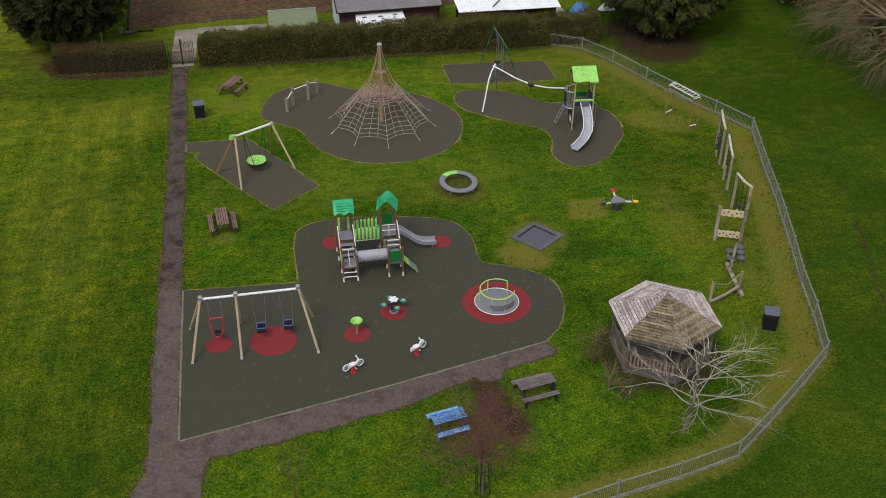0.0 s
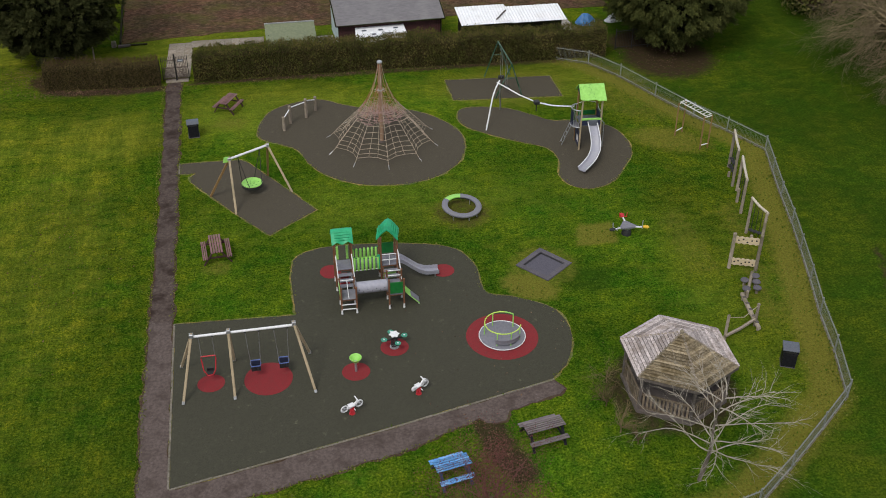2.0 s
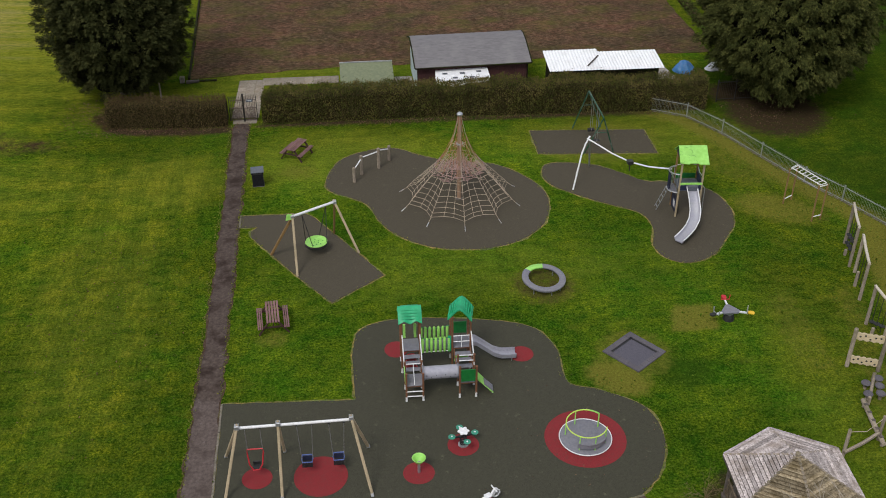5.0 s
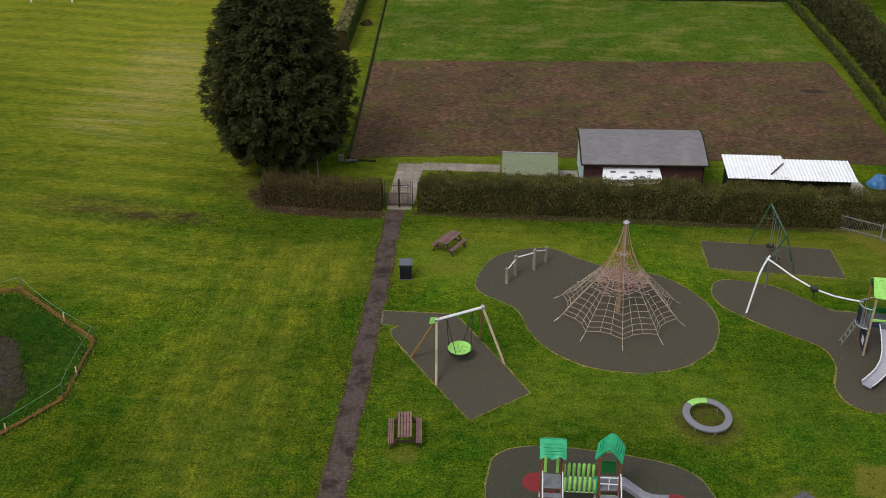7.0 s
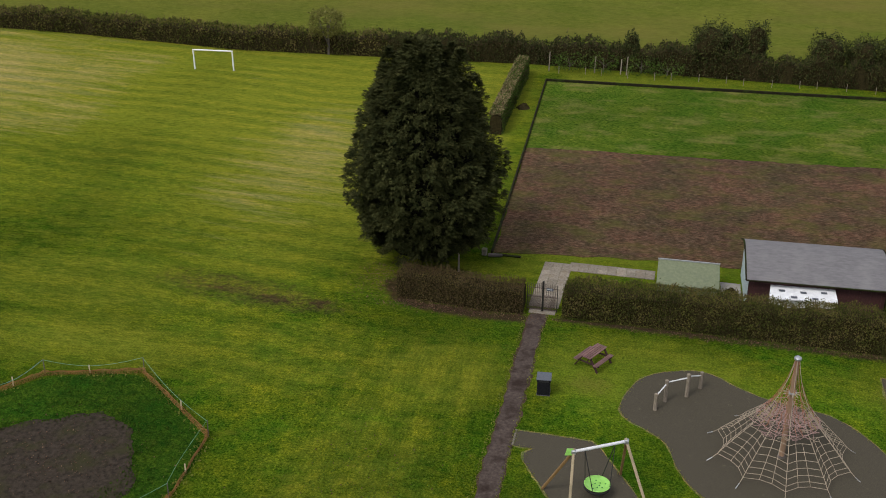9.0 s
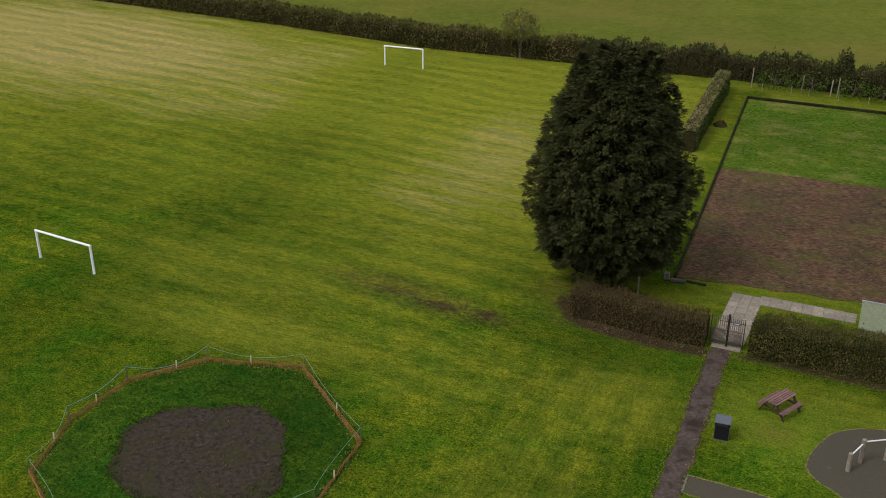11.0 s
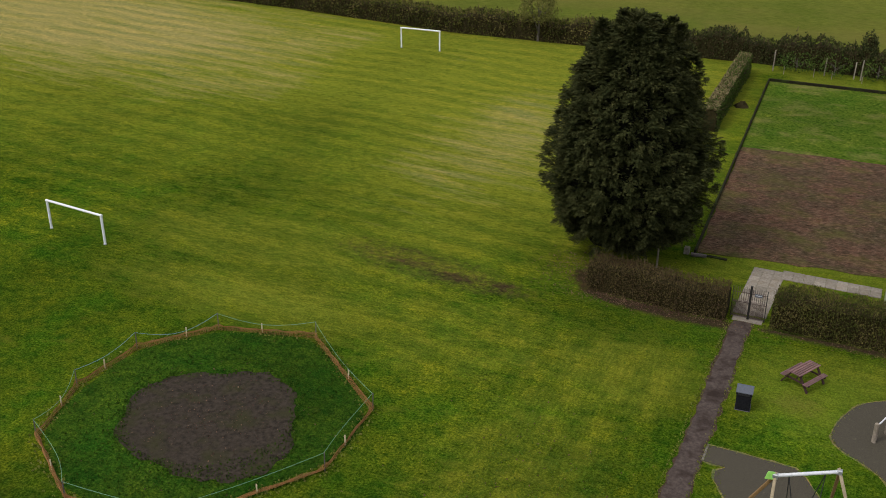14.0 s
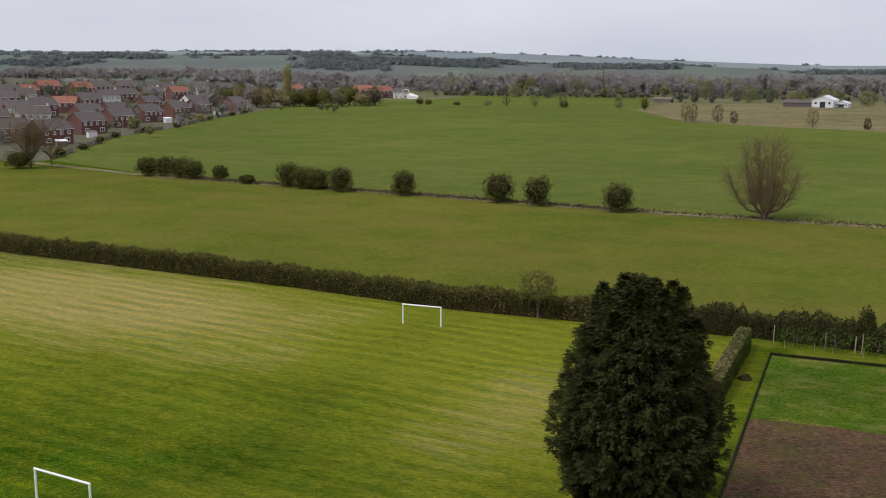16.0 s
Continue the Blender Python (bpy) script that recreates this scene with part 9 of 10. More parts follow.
def house(at, turn, label, wall=None, tiles=None, w=13.0, d=8.4, eave=5.3, ridge=8.6):
    """Two storeys, a gabled roof with its ridge along the front, windows back and front."""
    wall, tiles = wall or BRICK, tiles or ROOF_GREY
    ob = thing("house", at, turn, label, "house", "village houses")
    g = Geo().prism([(-w / 2, -d / 2), (w / 2, -d / 2), (w / 2, d / 2), (-w / 2, d / 2)], -0.2, eave)
    for s in (-1, 1):
        g.add([(s * w / 2, -d / 2, eave), (s * w / 2, d / 2, eave), (s * w / 2, 0, ridge - 0.1)], [(0, 1, 2) if s > 0 else (2, 1, 0)])
    part("wall", g, wall, ob)
    roof = Geo()
    for s in (-1, 1):
        p = [(-w / 2 - 0.25, 0, ridge), (w / 2 + 0.25, 0, ridge), (w / 2 + 0.25, s * (d / 2 + 0.35), eave - 0.12), (-w / 2 - 0.25, s * (d / 2 + 0.35), eave - 0.12)]
        q = [(a, b, c - 0.16) for a, b, c in p]
        roof.add(p + q, [(0, 1, 2, 3) if s < 0 else (3, 2, 1, 0), (7, 6, 5, 4) if s < 0 else (4, 5, 6, 7), (0, 3, 7, 4), (1, 5, 6, 2), (2, 6, 7, 3)])
    rf = part("roof", roof, tiles, ob)
    ch = part("chimney", Geo().box(w / 2 - 1.3, -0.35, ridge - 0.6, w / 2 - 0.5, 0.35, ridge + 0.9, None, 0.04), wall, rf)
    for s in (-0.2, 0.2):
        part("chimney_pot", Geo().rod((w / 2 - 0.9 + s, 0, ridge + 0.9), (w / 2 - 0.9 + s, 0, ridge + 1.2), 0.12, n=8), ROOF_RED, ch)
    y = -d / 2
    for x, z, ww, hh in ((-w * 0.36, 3.5, 1.0, 1.1), (-w * 0.12, 3.5, 1.0, 1.1), (w * 0.12, 3.5, 1.0, 1.1), (w * 0.36, 3.5, 1.0, 1.1), (-w * 0.3, 1.0, 1.9, 1.3), (w * 0.3, 0.9, 1.9, 1.4)):
        win = part("window", Geo().box(x - ww / 2 - 0.15, y - 0.05, z - 0.12, x + ww / 2 + 0.15, y + 0.05, z + hh + 0.1), UPVC, ob, "white framed window")
        for k in (-1, 1):
            part("pane", Geo().box(x + k * ww / 4 - ww / 4 + 0.07, y - 0.06, z + 0.1, x + k * ww / 4 + ww / 4 - 0.07, y - 0.045, z + hh - 0.1), DARK_GLASS, win)
    dr = part("door", Geo().box(-0.45, y - 0.06, 0, 0.45, y + 0.02, 2.05), DOOR, ob)
    part("pane", Geo().box(-0.2, y - 0.08, 1.2, 0.2, y - 0.055, 1.9), DARK_GLASS, dr)
    part("gutter", Geo().box(-w / 2 - 0.2, y - 0.45, eave - 0.22, w / 2 + 0.2, y - 0.32, eave - 0.1), UPVC, ob)
    return ob


def settled(x, y, turn, size=1.0):
    return pose(x, y, village_height(x, y), 0, 0, turn) @ Matrix.Diagonal((size, size, size, 1))


first = house((-263, 256, 0), 86, "red brick two-storey house with a grey tiled roof")
red_roof = house((-504, 480, village_height(-504, 480)), 80, "brick house with an orange-red tiled roof", tiles=ROOF_RED)
white_house = house((-367, 340, village_height(-367, 340)), 60, "white rendered house with a dark roof", wall=RENDER)
# the row along the field
for x, y, t in ((-294, 307, 86), (-313, 346, 86), (-333, 389, 86), (-346, 427, 87), (-368, 474, 88), (-378, 522, 90), (-281, 256, 80)):
    copy_thing(first, settled(x, y, t))
# rows behind, climbing the slope
for x, y, t, size, kind in ((-529, 523, 74, 1.2, red_roof), (-514, 538, 84, 1.2, red_roof), (-540, 585, 70, 1.15, first), (-548, 621, 66, 1.2, first), (-555, 662, 66, 1.15, first), (-530, 646, 70, 1.1, white_house), (-560, 728, 40, 1.2, white_house), (-548, 745, 60, 1.2, first),
                            (-471, 434, 70, 1.15, first), (-446, 420, 74, 1.1, white_house), (-374, 362, 80, 1.1, first), (-413, 435, 82, 1.1, first), (-340, 356, 84, 1.05, first), (-333, 318, 50, 1.0, white_house), (-352, 388, 86, 1.0, first), (-395, 400, 30, 1.0, red_roof), (-425, 388, 60, 1.1, first), (-440, 480, 70, 1.1, white_house), (-460, 520, 76, 1.1, first), (-480, 570, 60, 1.1, first), (-490, 610, 70, 1.1, red_roof),
                            (-430, 560, 60, 1.0, first), (-400, 470, 88, 1.0, first), (-408, 520, 88, 1.0, white_house), (-310, 262, 60, 1.0, red_roof), (-325, 288, 70, 1.0, first), (-512, 800, 40, 1.3, red_roof), (-440, 800, 20, 1.3, red_roof), (-425, 808, 60, 1.2, red_roof), (-410, 812, 30, 1.0, white_house)):
    copy_thing(kind, settled(x, y, t, size))
# white timber frame of a new barn beside the far cottages
frame_ob = thing("timber_frame", (-394, 790, 0), 20, "white portal frame with a low white roof", "barn")
for x in (-4, 4):
    part("frame_post", Geo().beam((x * 1.3, 0, 0), (x * 0.5, 0, 8.0), 0.5, 0.5), UPVC, frame_ob)
part("frame_beam", Geo().beam((-2.2, 0, 7.9), (2.2, 0, 7.9), 0.5, 0.5), UPVC, frame_ob)
part("roof", Geo().add([(1.5, -3, 3.4), (10.5, -3, 2.0), (10.5, 4, 2.6), (4, 4, 5.0), (1.5, -3, 0), (10.5, -3, 0), (10.5, 4, 0), (4, 4, 0)], [(0, 1, 2, 3), (4, 5, 1, 0), (5, 6, 2, 1), (6, 7, 3, 2), (7, 4, 0, 3)]), UPVC, frame_ob)

# garden fences and sheds behind the houses
GARDEN_FENCE = surface("garden_fence", (0.1, 0.08, 0.06), (0.22, 0.18, 0.14), 2.0, 0.9, bump=0.2)
lx, ly = [-219, -244, -271, -288, -333, -352], [212, 254, 297, 350, 451, 500]
for k in range(26):
    t = k / 26
    x, y = np.interp(t, np.linspace(0, 1, 6), lx), np.interp(t, np.linspace(0, 1, 6), ly)
    x2, y2 = np.interp((k + 0.85) / 26, np.linspace(0, 1, 6), lx), np.interp((k + 0.85) / 26, np.linspace(0, 1, 6), ly)
    if k % 4 != 3:
        ob = thing("garden_fence", (x, y, 0), math.degrees(math.atan2(y2 - y, x2 - x)), "brown panelled garden fence along the field", "fence", "garden fences")
        d = math.dist((x, y), (x2, y2))
        part("fence_boards", Geo().box(0, -0.04, 0, d, 0.04, 1.5), GARDEN_FENCE, ob)
        part("fence_post", Geo().box(-0.06, -0.08, 0, 0.06, 0.08, 1.65), GARDEN_FENCE, ob)
    if k % 3 == 1:
        leafy("bush", (x + 2, y - 1.5, 0), 2.4 + 0.6 * math.sin(k), 1.8, 0.5, 150, HAZE_GREEN if k % 2 else SHRUB, "garden bush at the field edge", seed=80 + k, trunk=0.04, category="bush")
for k, (x, y) in enumerate(((-250, 248), (-276, 290), (-299, 340), (-320, 388), (-338, 430), (-349, 466))):
    ob = thing("conservatory", (x, y, 0), 62, "low pale garden room behind a house", "shed", "garden rooms")
    part("wall", Geo().prism([(-1.6, -1.3), (1.6, -1.3), (1.6, 1.3), (-1.6, 1.3)], 0, 2.1), UPVC if k % 2 else GARDEN_FENCE, ob)
    part("roof", Geo().add([(-1.8, -1.5, 2.05), (1.8, -1.5, 2.05), (1.8, 1.5, 2.6), (-1.8, 1.5, 2.6), (-1.8, 1.5, 2.05), (1.8, 1.5, 2.05)], [(0, 1, 2, 3), (3, 4, 0), (2, 1, 5), (4, 3, 2, 5)]), ROOF_GREY if k % 3 else UPVC, ob)
for x, y in ((-256, 276), (-285, 322), (-310, 372), (-335, 430)):
    single("utility_pole", Geo().tube([(0, 0, 0), (0, 0, 8.5)], [0.14, 0.1], 6), OLD_TIMBER, "tall wooden utility pole", "pole", (x + 9, y - 2, 0), group="utility poles")

# ---- far trees ----
def far_tree(x, y, h, r, mat, seed, label, trunk=0.15, core=True, size=None, n=260):
    leafy("far_tree", (x, y, 0), h, r, size or max(0.7, 0.09 * h), n, mat, label, seed=seed, trunk=trunk, core=core, body=mat)


tr = np.random.default_rng(77)
WILLOW_LEAF = foliage("budding_willow", [(0.1, (0.14, 0.12, 0.055)), (0.5, (0.2, 0.17, 0.08)), (0.9, (0.28, 0.24, 0.11))], through=0.3)
POPLAR = foliage("poplar_leaves", [(0.1, (0.2, 0.185, 0.07)), (0.5, (0.29, 0.265, 0.1)), (0.9, (0.38, 0.34, 0.14))], through=0.4)
leafy("poplar", (-392, 604, 0), 28, 3.0, 0.75, 2200, POPLAR, "tall narrow poplar in yellow-green leaf", seed=3, trunk=0.02, body=POPLAR)
bare_tree("bare_tree", (-204, 190, 0), 2.4, 20, 7.2, 0.28, 4, 0.5, 0.05, WILLOW, "tangled bare brown tree on the ditch bank", 43, kids=(4, 6), thin=0.62, up=1.3)
bare_tree("bare_tree", (-206, 199, 0), 2.0, 7, 3.4, 0.2, 3, 0.5, 0.08, TWIG, "bare brown tree near the houses", 41, up=1.4)
for k in range(16):
    t = k / 15
    far_tree(-402 + 62 * t + tr.normal(0, 4), 545 + 95 * t + tr.normal(0, 10), tr.uniform(8, 15), tr.uniform(4.5, 7), (BUD, WILLOW_LEAF, SHRUB, BUD, WILLOW_LEAF)[k % 5], k + 100, "garden tree at the village edge", 0.05, True, 0.9, 600)
for k in range(3):
    far_tree(-378 + 9 * k + tr.normal(0, 2), 588 + 5 * k, tr.uniform(9, 12), 5.5, SHRUB, k + 140, "dense dark evergreen at the field corner", 0.03, True, 0.8, 900)
for x, y, h, m in ((-326, 676, 4.5, SHRUB), (-318, 674, 3.5, SHRUB), (-295, 672, 2.5, SHRUB), (-270, 668, 4, WILLOW_LEAF), (-256, 668, 10, BUD), (-234, 664, 10, BUD), (-214, 664, 9, BUD), (-213, 664, 4, SHRUB), (-172, 650, 8, BUD), (-152, 636, 8, SHRUB), (-102, 516, 9, FRESH), (-98, 512, 9, BUD), (-85, 507, 9, BUD), (-76, 500, 6, BUD), (-39, 482, 9, WILLOW_LEAF), (-16, 476, 5, BUD), (0, 470, 6, SHRUB)):
    far_tree(x, y, h, h * 0.3 + (1.5 if h < 5 else 0), m, int(abs(x)), "lone tree or bush on the far field edge", 0.06, m in (SHRUB,), 0.42, 700)
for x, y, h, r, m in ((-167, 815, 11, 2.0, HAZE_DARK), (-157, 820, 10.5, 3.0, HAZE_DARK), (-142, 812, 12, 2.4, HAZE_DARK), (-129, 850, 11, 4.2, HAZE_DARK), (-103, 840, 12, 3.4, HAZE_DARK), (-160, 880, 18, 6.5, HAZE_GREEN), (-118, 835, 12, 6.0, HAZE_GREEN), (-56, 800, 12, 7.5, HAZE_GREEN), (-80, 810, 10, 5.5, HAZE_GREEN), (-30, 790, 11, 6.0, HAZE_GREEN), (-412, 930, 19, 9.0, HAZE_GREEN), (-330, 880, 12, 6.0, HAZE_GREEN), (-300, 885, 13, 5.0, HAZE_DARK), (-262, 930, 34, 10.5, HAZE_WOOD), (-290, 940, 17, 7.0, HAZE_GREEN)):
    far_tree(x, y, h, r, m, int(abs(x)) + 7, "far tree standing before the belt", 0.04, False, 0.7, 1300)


def crowns(name, spots, mat, label, per, size, category="trees", twig=1.5):
    """Many far crowns as one mass of clumps; a spot is x, y, ground, height, radius."""
    S = np.array(spots, float)
    n = len(S)
    w = tr.normal(0, 1, (n, per, 3))
    w /= np.linalg.norm(w, axis=2, keepdims=True)
    w *= tr.uniform(0.35, 1.0, (n, per, 1)) ** 0.5 * tr.uniform(0.8, 1.15, (n, 1, 1))
    half = S[:, 3] * 0.46
    P = w * np.stack([S[:, 4], S[:, 4], half], -1)[:, None] + np.stack([S[:, 0], S[:, 1], S[:, 2] + S[:, 3] * 0.54], -1)[:, None]
    P = P.reshape(-1, 3)
    out, big = w.reshape(-1, 3), np.repeat(size * S[:, 4], per)
    heart = np.repeat(np.stack([S[:, 0], S[:, 1], S[:, 2] + S[:, 3] * 0.5], -1), per, 0)
    chunks = [leaves(P[::2], out[::2] + np.array([0, 0, 0.5]), big[::2], 0.6, PAD), leaves(heart[1::2] + 0.8 * (P[1::2] - heart[1::2]), out[1::2] + np.array([0, 0, 1.2]), big[1::2] * twig, 0.5, BLADE)]
    # broad dim boughs deep inside each crown
    k = max(6, per // 12)
    w = tr.normal(0, 1, (n, k, 3))
    w /= np.linalg.norm(w, axis=2, keepdims=True)
    deep = w * tr.uniform(0.1, 0.6, (n, k, 1)) * np.stack([S[:, 4], S[:, 4], half], -1)[:, None] + np.stack([S[:, 0], S[:, 1], S[:, 2] + S[:, 3] * 0.46], -1)[:, None]
    chunks.append(leaves(deep.reshape(-1, 3), w.reshape(-1, 3), np.repeat(S[:, 4] * 0.75, k), 0.6, PAD))
    return tagged(part(name, raw_mesh(name, chunks), mat), label, category, "", "stuff")


def belt(count, x0, x1, y0, y1, h0, h1, spread=0.4):
    x, y, h = tr.uniform(x0, x1, count), tr.uniform(y0, y1, count), tr.uniform(h0, h1, count)
    return np.stack([x, y, 0 * x, h, h * tr.uniform(spread * 0.55, spread * 1.25, count)], -1)


village = np.concatenate([belt(150, -520, -270, 220, 520, 4, 9, 0.42), belt(120, -600, -385, 480, 800, 6, 13, 0.45)])
village[:, 0] -= 0.45 * (village[:, 1] - 330) * (village[:, 1] < 500)
village[:, 2] = [village_height(x, y) for x, y in village[:, :2]]
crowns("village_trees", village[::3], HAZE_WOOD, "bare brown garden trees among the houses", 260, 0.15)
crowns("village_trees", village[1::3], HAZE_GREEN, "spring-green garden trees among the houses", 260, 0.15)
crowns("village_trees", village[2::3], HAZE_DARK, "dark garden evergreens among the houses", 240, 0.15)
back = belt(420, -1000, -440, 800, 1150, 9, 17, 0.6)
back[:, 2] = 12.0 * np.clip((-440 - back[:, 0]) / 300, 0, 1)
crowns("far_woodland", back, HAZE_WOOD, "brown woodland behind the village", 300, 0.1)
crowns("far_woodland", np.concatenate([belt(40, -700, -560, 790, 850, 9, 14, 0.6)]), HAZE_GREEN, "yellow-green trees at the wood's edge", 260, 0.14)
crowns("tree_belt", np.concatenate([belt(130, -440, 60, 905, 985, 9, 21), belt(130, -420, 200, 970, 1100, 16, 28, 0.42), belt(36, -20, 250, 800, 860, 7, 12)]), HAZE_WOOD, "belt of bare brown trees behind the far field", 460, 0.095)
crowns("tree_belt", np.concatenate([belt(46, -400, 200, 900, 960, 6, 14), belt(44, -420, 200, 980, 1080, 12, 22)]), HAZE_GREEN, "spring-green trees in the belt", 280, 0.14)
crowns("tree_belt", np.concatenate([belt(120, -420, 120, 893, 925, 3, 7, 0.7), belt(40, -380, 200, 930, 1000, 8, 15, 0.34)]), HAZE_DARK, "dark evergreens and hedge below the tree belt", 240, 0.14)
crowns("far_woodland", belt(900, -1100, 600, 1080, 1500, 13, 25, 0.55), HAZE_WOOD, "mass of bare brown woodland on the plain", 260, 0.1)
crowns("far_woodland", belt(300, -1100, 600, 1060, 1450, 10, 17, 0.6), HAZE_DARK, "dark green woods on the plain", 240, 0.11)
# barns in the pasture
BARN = surface("pale_barn_cladding", (0.55, 0.56, 0.57), (0.72, 0.73, 0.74), 1.0, 0.7, bump=0.0)
for x, y, w, d, h, turn, lab, mat in ((-56, 762, 14, 26, 8.0, -4, "white gable-ended barn with a shallow roof", BARN), (-45, 766, 9, 16, 4.5, -4, "white lean-to beside the barn", BARN), (-73, 758, 7, 20, 5.0, 86, "low grey shed on the pasture", ROOF_GREY), (-177, 800, 5, 14, 4.5, 82, "pale brick field store", KERB)):
    ob = thing("barn", (x, y, 0), turn, lab, "barn", "far barns")
    e = h * 0.62
    part("wall", Geo().add([(-w / 2, -d / 2, 0), (w / 2, -d / 2, 0), (w / 2, -d / 2, e), (0, -d / 2, h - 0.1), (-w / 2, -d / 2, e), (-w / 2, d / 2, 0), (w / 2, d / 2, 0), (w / 2, d / 2, e), (0, d / 2, h - 0.1), (-w / 2, d / 2, e)], [(0, 1, 2, 3, 4), (9, 8, 7, 6, 5), (0, 4, 9, 5), (1, 6, 7, 2), (0, 5, 6, 1)]), mat, ob)
    roof = Geo()
    for k in (-1, 1):
        p = [(0, -d / 2 - 0.4, h), (0, d / 2 + 0.4, h), (k * (w / 2 + 0.4), d / 2 + 0.4, e - 0.1), (k * (w / 2 + 0.4), -d / 2 - 0.4, e - 0.1)]
        q = [(a, b, c - 0.2) for a, b, c in p]
        roof.add(p + q, [(0, 1, 2, 3), (7, 6, 5, 4), (0, 3, 7, 4), (1, 5, 6, 2), (2, 6, 7, 3)])
    part("roof", roof, mat, ob)
    part("door", Geo().box(-1.8, -d / 2 - 0.12, 0, 1.8, -d / 2 - 0.02, e * 0.8), DARK_GLASS, ob)
    for k in (-0.32, 0.32):
        part("window", Geo().box(w * k - 0.7, -d / 2 - 0.1, e * 0.45, w * k + 0.7, -d / 2 - 0.02, e * 0.75), DARK_GLASS, ob)

# ---- wooded hills on the horizon ----
def hills(name, dist, base, amp, a0, a1, seed, fields, label, wood=None, count=0, clump=10.0):
    """A ridge seen far off: it rises from the plain, with a patchwork of fields, and woods along its top."""
    m, n_, l_, p_ = nodes_of(name + "_cover")
    geo_ = n_.new("ShaderNodeNewGeometry").outputs["Position"]
    vor = n_.new("ShaderNodeTexVoronoi")
    vor.inputs["Scale"].default_value = 0.006
    l_.new(geo_, vor.inputs["Vector"])
    # the field colours passed in are already paled and blued for haze
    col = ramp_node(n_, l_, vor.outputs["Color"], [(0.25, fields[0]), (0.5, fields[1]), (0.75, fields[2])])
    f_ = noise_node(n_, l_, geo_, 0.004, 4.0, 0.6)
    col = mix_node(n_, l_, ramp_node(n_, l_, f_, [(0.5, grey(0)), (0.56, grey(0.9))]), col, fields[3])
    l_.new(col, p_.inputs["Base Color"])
    p_.inputs["Roughness"].default_value = 1.0
    p_.inputs["Specular IOR Level"].default_value = 0.0
    v, f = [], []
    N = 300

    def crest(i):
        a = a0 + (a1 - a0) * i / N
        return base * (1 + 0.5 * min(1, max(-0.5, (a - 12) / 14))) + amp * (noise.noise(Vector((i * 0.017, seed, 0))) + 0.4 * noise.noise(Vector((i * 0.05, seed, 4))))

    for i in range(N + 1):
        a = radians(a0 + (a1 - a0) * i / N)
        h = crest(i)
        for r, z in ((dist * 0.75, 0.0), (dist * 0.85, h * 0.38), (dist * 0.93, h * 0.78), (dist, h), (dist * 1.15, h * 0.7)):
            v.append((-r * math.sin(a), r * math.cos(a), z))
    for i in range(N):
        f += [(i * 5 + j, i * 5 + 5 + j, i * 5 + 6 + j, i * 5 + 1 + j) for j in range(4)]
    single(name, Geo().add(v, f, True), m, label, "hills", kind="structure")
    if count:
        spots = []
        # woods in patches on the slopes, and a thin fringe along the crest
        for _ in range(count // 110):
            i0, q0, wide = tr.uniform(0, N), tr.uniform(0.88, 1.0), tr.uniform(1.0, 5.0)
            for _ in range(96):
                i, q = i0 + tr.normal(0, wide), min(0.998, q0 + tr.normal(0, 0.008))
                a = radians(a0 + (a1 - a0) * i / N)
                z = crest(i) * float(np.interp(q, [0.75, 0.85, 0.93, 1.0], [0, 0.38, 0.78, 1.0]))
                spots.append((-dist * q * math.sin(a), dist * q * math.cos(a), z - 3, tr.uniform(0.5, 1.0) * clump, clump * tr.uniform(0.9, 1.5)))
        while len(spots) < count:
            i = tr.uniform(0, N)
            if noise.noise(Vector((i * 0.06, seed, 30 + 40 * (1 - i / N)))) < tr.uniform(-0.2, 0.35):
                continue
            q = 0.996
            a = radians(a0 + (a1 - a0) * i / N)
            z = crest(i) * float(np.interp(q, [0.75, 0.85, 0.93, 1.0], [0, 0.38, 0.78, 1.0]))
            spots.append((-dist * q * math.sin(a), dist * q * math.cos(a), z - 3, tr.uniform(0.35, 0.75) * clump, clump * tr.uniform(0.6, 1.1)))
        crowns(name.replace("backdrop", "wooded"), spots, wood, "woods along the far hills with haze in their colour", 70, 0.19, twig=0.9)


# the blue-grey is distance haze painted into the leaves
HILL_WOOD_HAZE = foliage("haze_tinted_hill_woods", [(0.1, (0.155, 0.172, 0.178)), (0.5, (0.175, 0.192, 0.195)), (0.9, (0.195, 0.21, 0.21))], through=0.5)
RIDGE_WOOD_HAZE = foliage("haze_tinted_ridge_woods", [(0.1, (0.2, 0.228, 0.25)), (0.5, (0.22, 0.245, 0.265)), (0.9, (0.235, 0.26, 0.275))], through=0.5)
# haze painted into the cover of both ridges, more on the farther one
hills("backdrop_hills", 1700, 31, 10, -40, 80, 5.0, [(0.125, 0.15, 0.13), (0.145, 0.175, 0.14), (0.13, 0.145, 0.135), (0.12, 0.13, 0.13)], "green and wooded hills on the horizon with haze in their colour", HILL_WOOD_HAZE, 3400, 11)
hills("backdrop_ridge", 3000, 47, 12, -50, 90, 9.0, [(0.19, 0.222, 0.235), (0.21, 0.24, 0.245), (0.2, 0.225, 0.235), (0.18, 0.205, 0.22)], "distant ridge with pale blue-grey haze in its colour", RIDGE_WOOD_HAZE, 1200, 13)

# ---- tufts of longer grass along the edges ----
TUFT = foliage("edge_grass", [(0.1, (0.07, 0.1, 0.012)), (0.4, (0.12, 0.145, 0.022)), (0.65, (0.175, 0.18, 0.04)), (0.9, (0.24, 0.22, 0.075))], through=0.3)


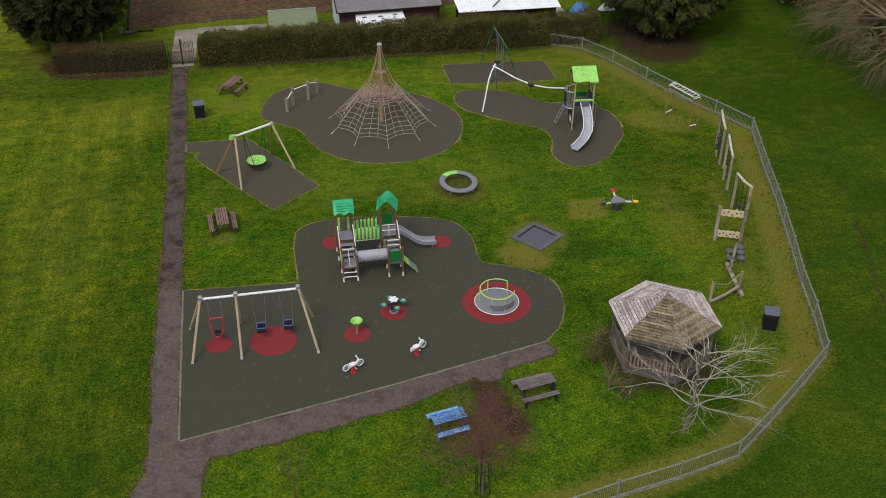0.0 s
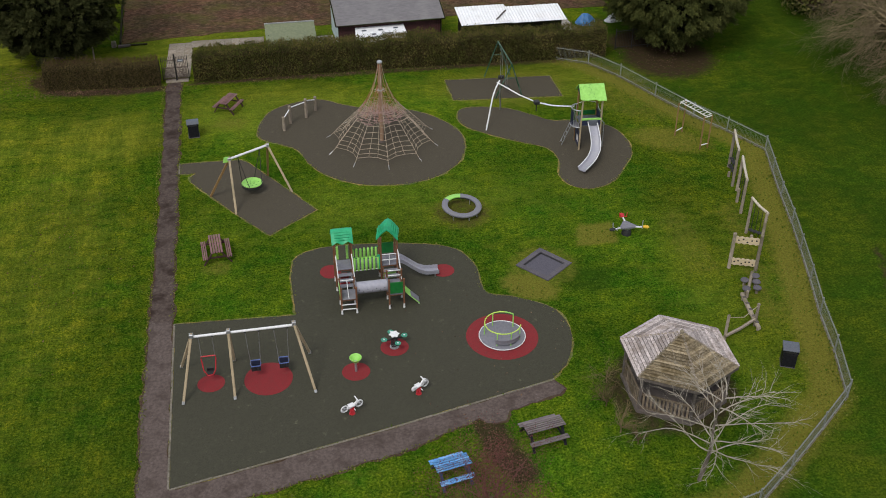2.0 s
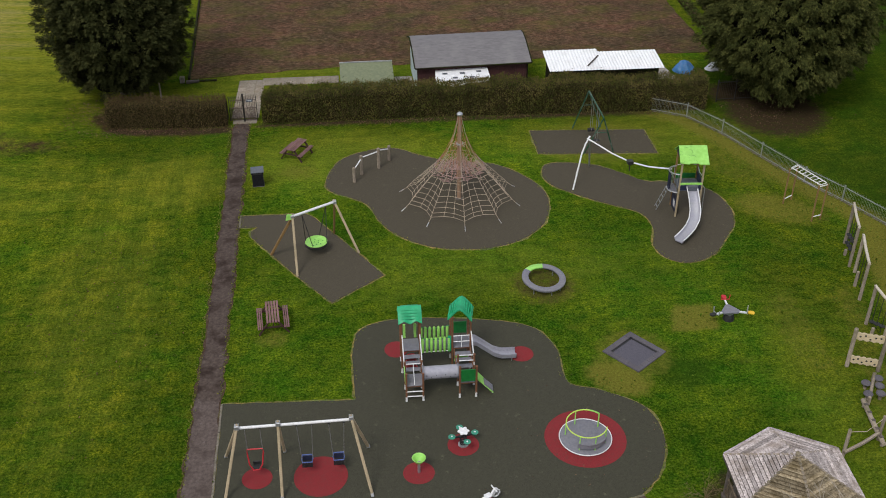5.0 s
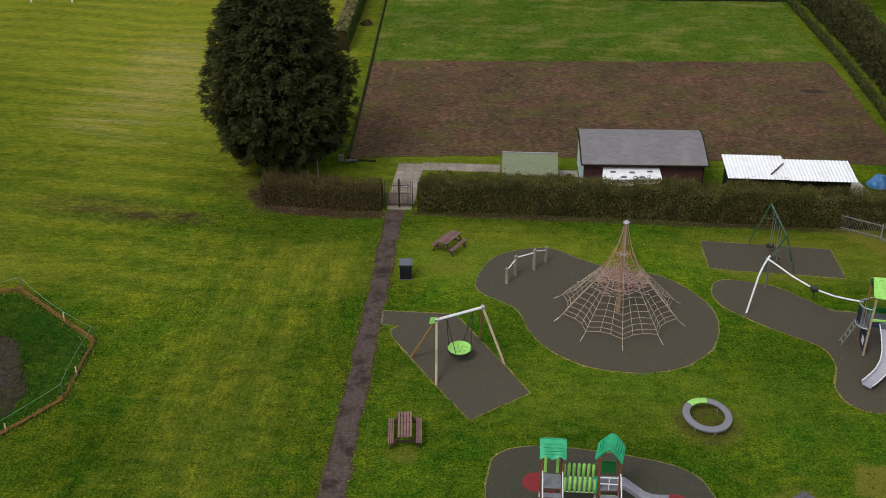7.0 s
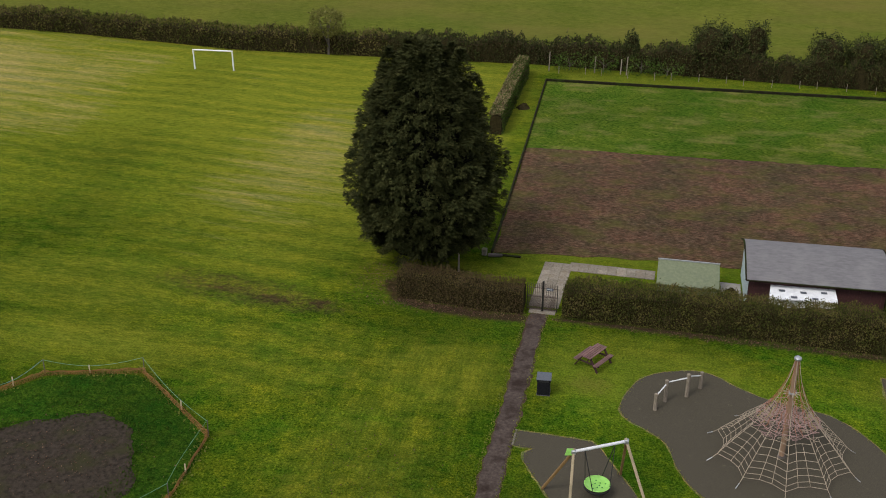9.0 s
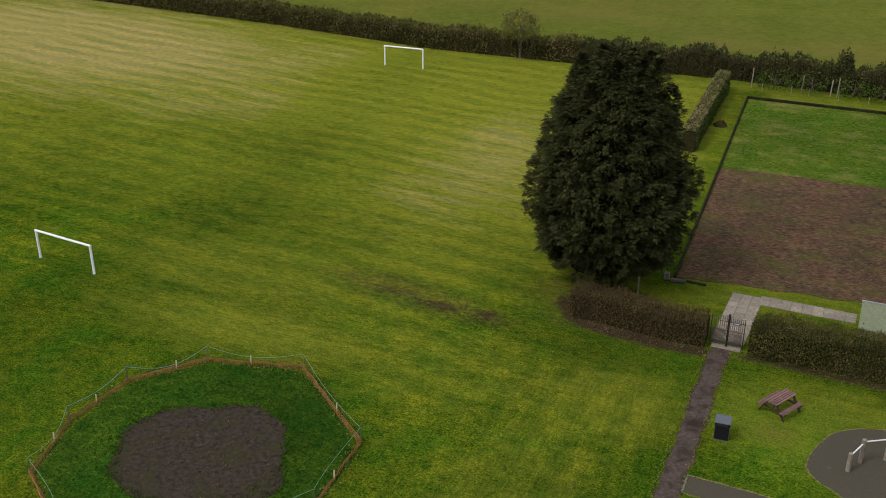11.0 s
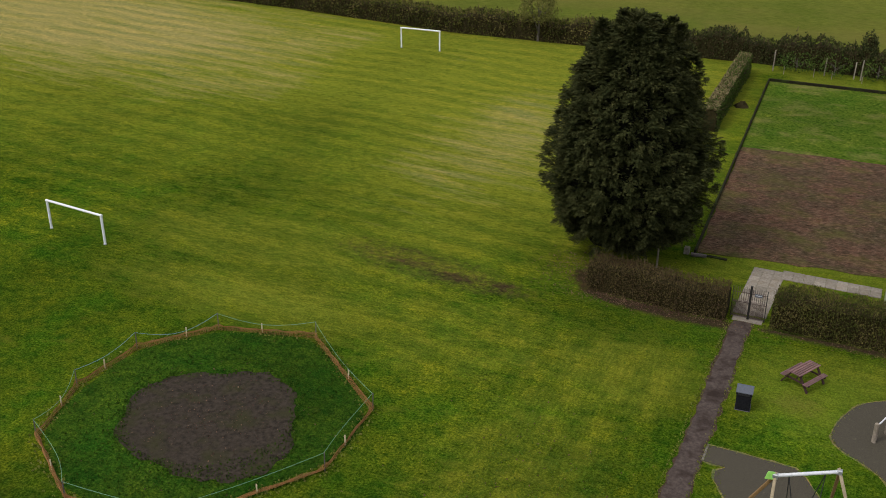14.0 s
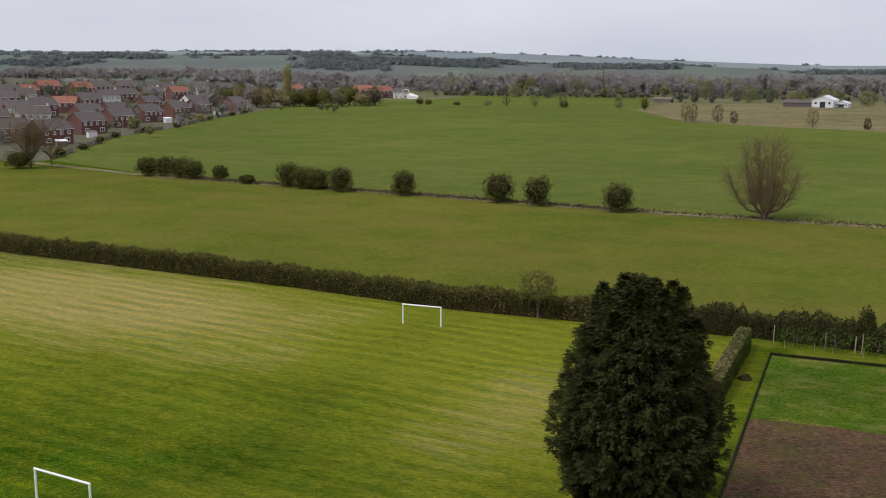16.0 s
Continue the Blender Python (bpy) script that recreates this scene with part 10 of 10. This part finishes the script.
def fringe(line, per_m, size, spread, closed=True):
    out = []
    pts = line + [line[0]] if closed else line
    for a, b in zip(pts, pts[1:]):
        n = int(math.dist(a, b) * per_m + rng.uniform(0, 1))
        t = rng.uniform(0, 1, n)
        out.append(np.stack([a[0] + (b[0] - a[0]) * t, a[1] + (b[1] - a[1]) * t, np.zeros(n)], -1))
    P = np.concatenate(out)
    # the concrete edging stays clear
    on_kerb = (P[:, 0] < 0.35) & (P[:, 1] < 10.95) & (P[:, 0] > -0.3) & (P[:, 1] > -0.3) | (np.abs(P[:, 1] - np.interp(P[:, 0], [0, 4.4, 9.57, 17.15], [0, 0.88, 1.95, 3.65])) < 0.3) & (P[:, 0] > 0) & (P[:, 0] < 17.1)
    P = P[~on_kerb]
    P[:, :2] += rng.normal(0, spread, (len(P), 2))
    P[:, 2] = 0.01
    way = np.tile([[0, 0, 0.4]], (len(P), 1))
    return leaves(P, way, np.full(len(P), size), 0.75)


RUBBER_LINES = [list(map(tuple, [(v.co.x, v.co.y) for v in o.data.vertices][: len(o.data.vertices) // 2])) for o in scene.objects if o.name.startswith("rubber_surface")]
edge_chunks = [fringe(r[::2], 26, 0.07, 0.08) for r in RUBBER_LINES]
edge_chunks.append(fringe([(-1.3, 38.2), (-1.28, 11.8), (-1.3, -1.6), (-1.9, -2.6), (-1.95, -12)], 26, 0.1, 0.07, False))
edge_chunks.append(fringe([(-0.1, 38.2), (-0.1, 11.2)], 26, 0.1, 0.07, False))
edge_chunks.append(fringe([(1.0, -12), (1.2, -1.35), (4.31, -0.8), (9.34, 0.22), (13.1, 1.7)], 26, 0.1, 0.07, False))
edge_chunks.append(fringe(FENCE, 40, 0.13, 0.2, False))
edge_chunks.append(fringe(OCTAGON, 40, 0.14, 0.25))
pond_edge = [(v.co.x, v.co.y) for v in scene.objects["pond_bed"].data.vertices]
pond_tufts = fringe(pond_edge[: len(pond_edge) // 2], 60, 0.1, 0.2)
tagged(part("edge_grass", raw_mesh("edge_grass", edge_chunks), TUFT), "longer pale tufts of grass along paths and edges", "grass", "", "stuff")
# scattered tufts in the pale rough strip by the fence and inside the roped ring
n = 1200
t = rng.uniform(0, 1, n)
fx = np.interp(t, np.linspace(0, 1, len(FENCE)), [p[0] for p in FENCE]) - np.abs(rng.normal(0.6, 0.9, n))
fy = np.interp(t, np.linspace(0, 1, len(FENCE)), [p[1] for p in FENCE]) + rng.normal(0.2, 0.4, n)
rough = leaves(np.stack([fx, fy, np.full(n, 0.005)], -1), np.tile([[0, 0, 0.4]], (n, 1)), np.full(n, 0.1), 0.8)
a, r = rng.uniform(0, 6.28, 5000), rng.uniform(0.55, 0.98, 5000)
ring = leaves(np.stack([-21.2 + 6.9 * r * np.cos(a), 19.9 + 7.3 * r * np.sin(a), np.full(5000, 0.01)], -1), np.tile([[0, 0, 1.0]], (5000, 1)), np.full(5000, 0.1), 0.8)
tagged(part("rough_tufts", raw_mesh("rough_tufts", [rough]), TUFT), "rough unmown tufts along the fence", "grass", "", "stuff")
tagged(part("ring_tufts", raw_mesh("ring_tufts", [ring, pond_tufts]), foliage("lush_tufts", [(0.1, (0.018, 0.042, 0.003)), (0.5, (0.034, 0.072, 0.006)), (0.9, (0.06, 0.1, 0.012))], through=0.2)), "lush longer grass round the bare soil", "grass", "", "stuff")


# ---- short tufts all over the playground grass ----
n = 75000
px, py = rng.uniform(-9, 37, n), rng.uniform(-11, 38.2, n)
clear = ~within(px, py, PATH_EDGE) & ~within(px, py, FENCE + [(30, 44), (75, 50), (75, -70), (1.6, -70)])
clear &= (py < 24) | (rng.uniform(0, 1, n) < 0.25)
for line in RUBBER_LINES:
    clear &= ~within(px, py, line)
for x0, x1, y0, y1 in ((19.3, 25.1, -0.9, 5.0), (17.4, 21.2, 10.7, 14.0), (14.8, 16.8, 17.2, 19.4), (30.6, 38.5, 31.2, 40), (12.2, 15.0, -3.2, 1.5), (-9, 0, 37.4, 38.3), (0, 28, 37.3, 38.3)):
    clear &= ~((px > x0) & (px < x1) & (py > y0) & (py < y1))
px, py = px[clear], py[clear]
SWARD = foliage("short_turf", [(0.1, (0.038, 0.074, 0.005)), (0.45, (0.058, 0.102, 0.008)), (0.7, (0.085, 0.132, 0.012)), (0.95, (0.12, 0.15, 0.02))], through=0.15)
short = leaves(np.stack([px, py, np.full(len(px), 0.002)], -1), np.tile([[0, 0, 0.35]], (len(px), 1)), rng.choice([0.06, 0.08, 0.12], len(px)), 0.8)
tagged(part("grass_tufts", raw_mesh("grass_tufts", [short]), SWARD), "short uneven tufts of mown grass", "grass", "", "stuff")

# dead leaves and twigs under the shrub and along the hedge foot
spots = []
for x, y, sx, sy, k in ((13.4, -1.0, 0.7, 1.2, 1500), (12.6, -2.6, 0.9, 0.9, 500), (-6.0, 38.0, 2.4, 0.35, 1500), (-11.0, 41.0, 0.9, 1.2, 700), (14.0, 37.75, 7.5, 0.22, 1600), (34.8, 36.4, 1.6, 1.8, 500), (-20.8, 19.4, 2.2, 1.9, 900), (-6.5, 19.0, 2.2, 4.5, 420), (15.0, 6.0, 2.6, 2.6, 160)):
    spots.append(np.stack([rng.normal(x, sx, k), rng.normal(y, sy, k), np.full(k, 0.015)], -1))
spots = np.concatenate(spots)
LITTER = foliage("dead_leaves", [(0.1, (0.04, 0.022, 0.016)), (0.45, (0.1, 0.055, 0.04)), (0.7, (0.17, 0.105, 0.065)), (0.92, (0.27, 0.2, 0.12))], through=0.05)
tagged(part("leaf_litter", raw_mesh("leaf_litter", [leaves(spots, np.tile([[0, 0, 0.25]], (len(spots), 1)), np.full(len(spots), 0.085), 0.9)]), LITTER), "red-brown dead leaves and twigs on bare ground", "leaf litter", "", "stuff")
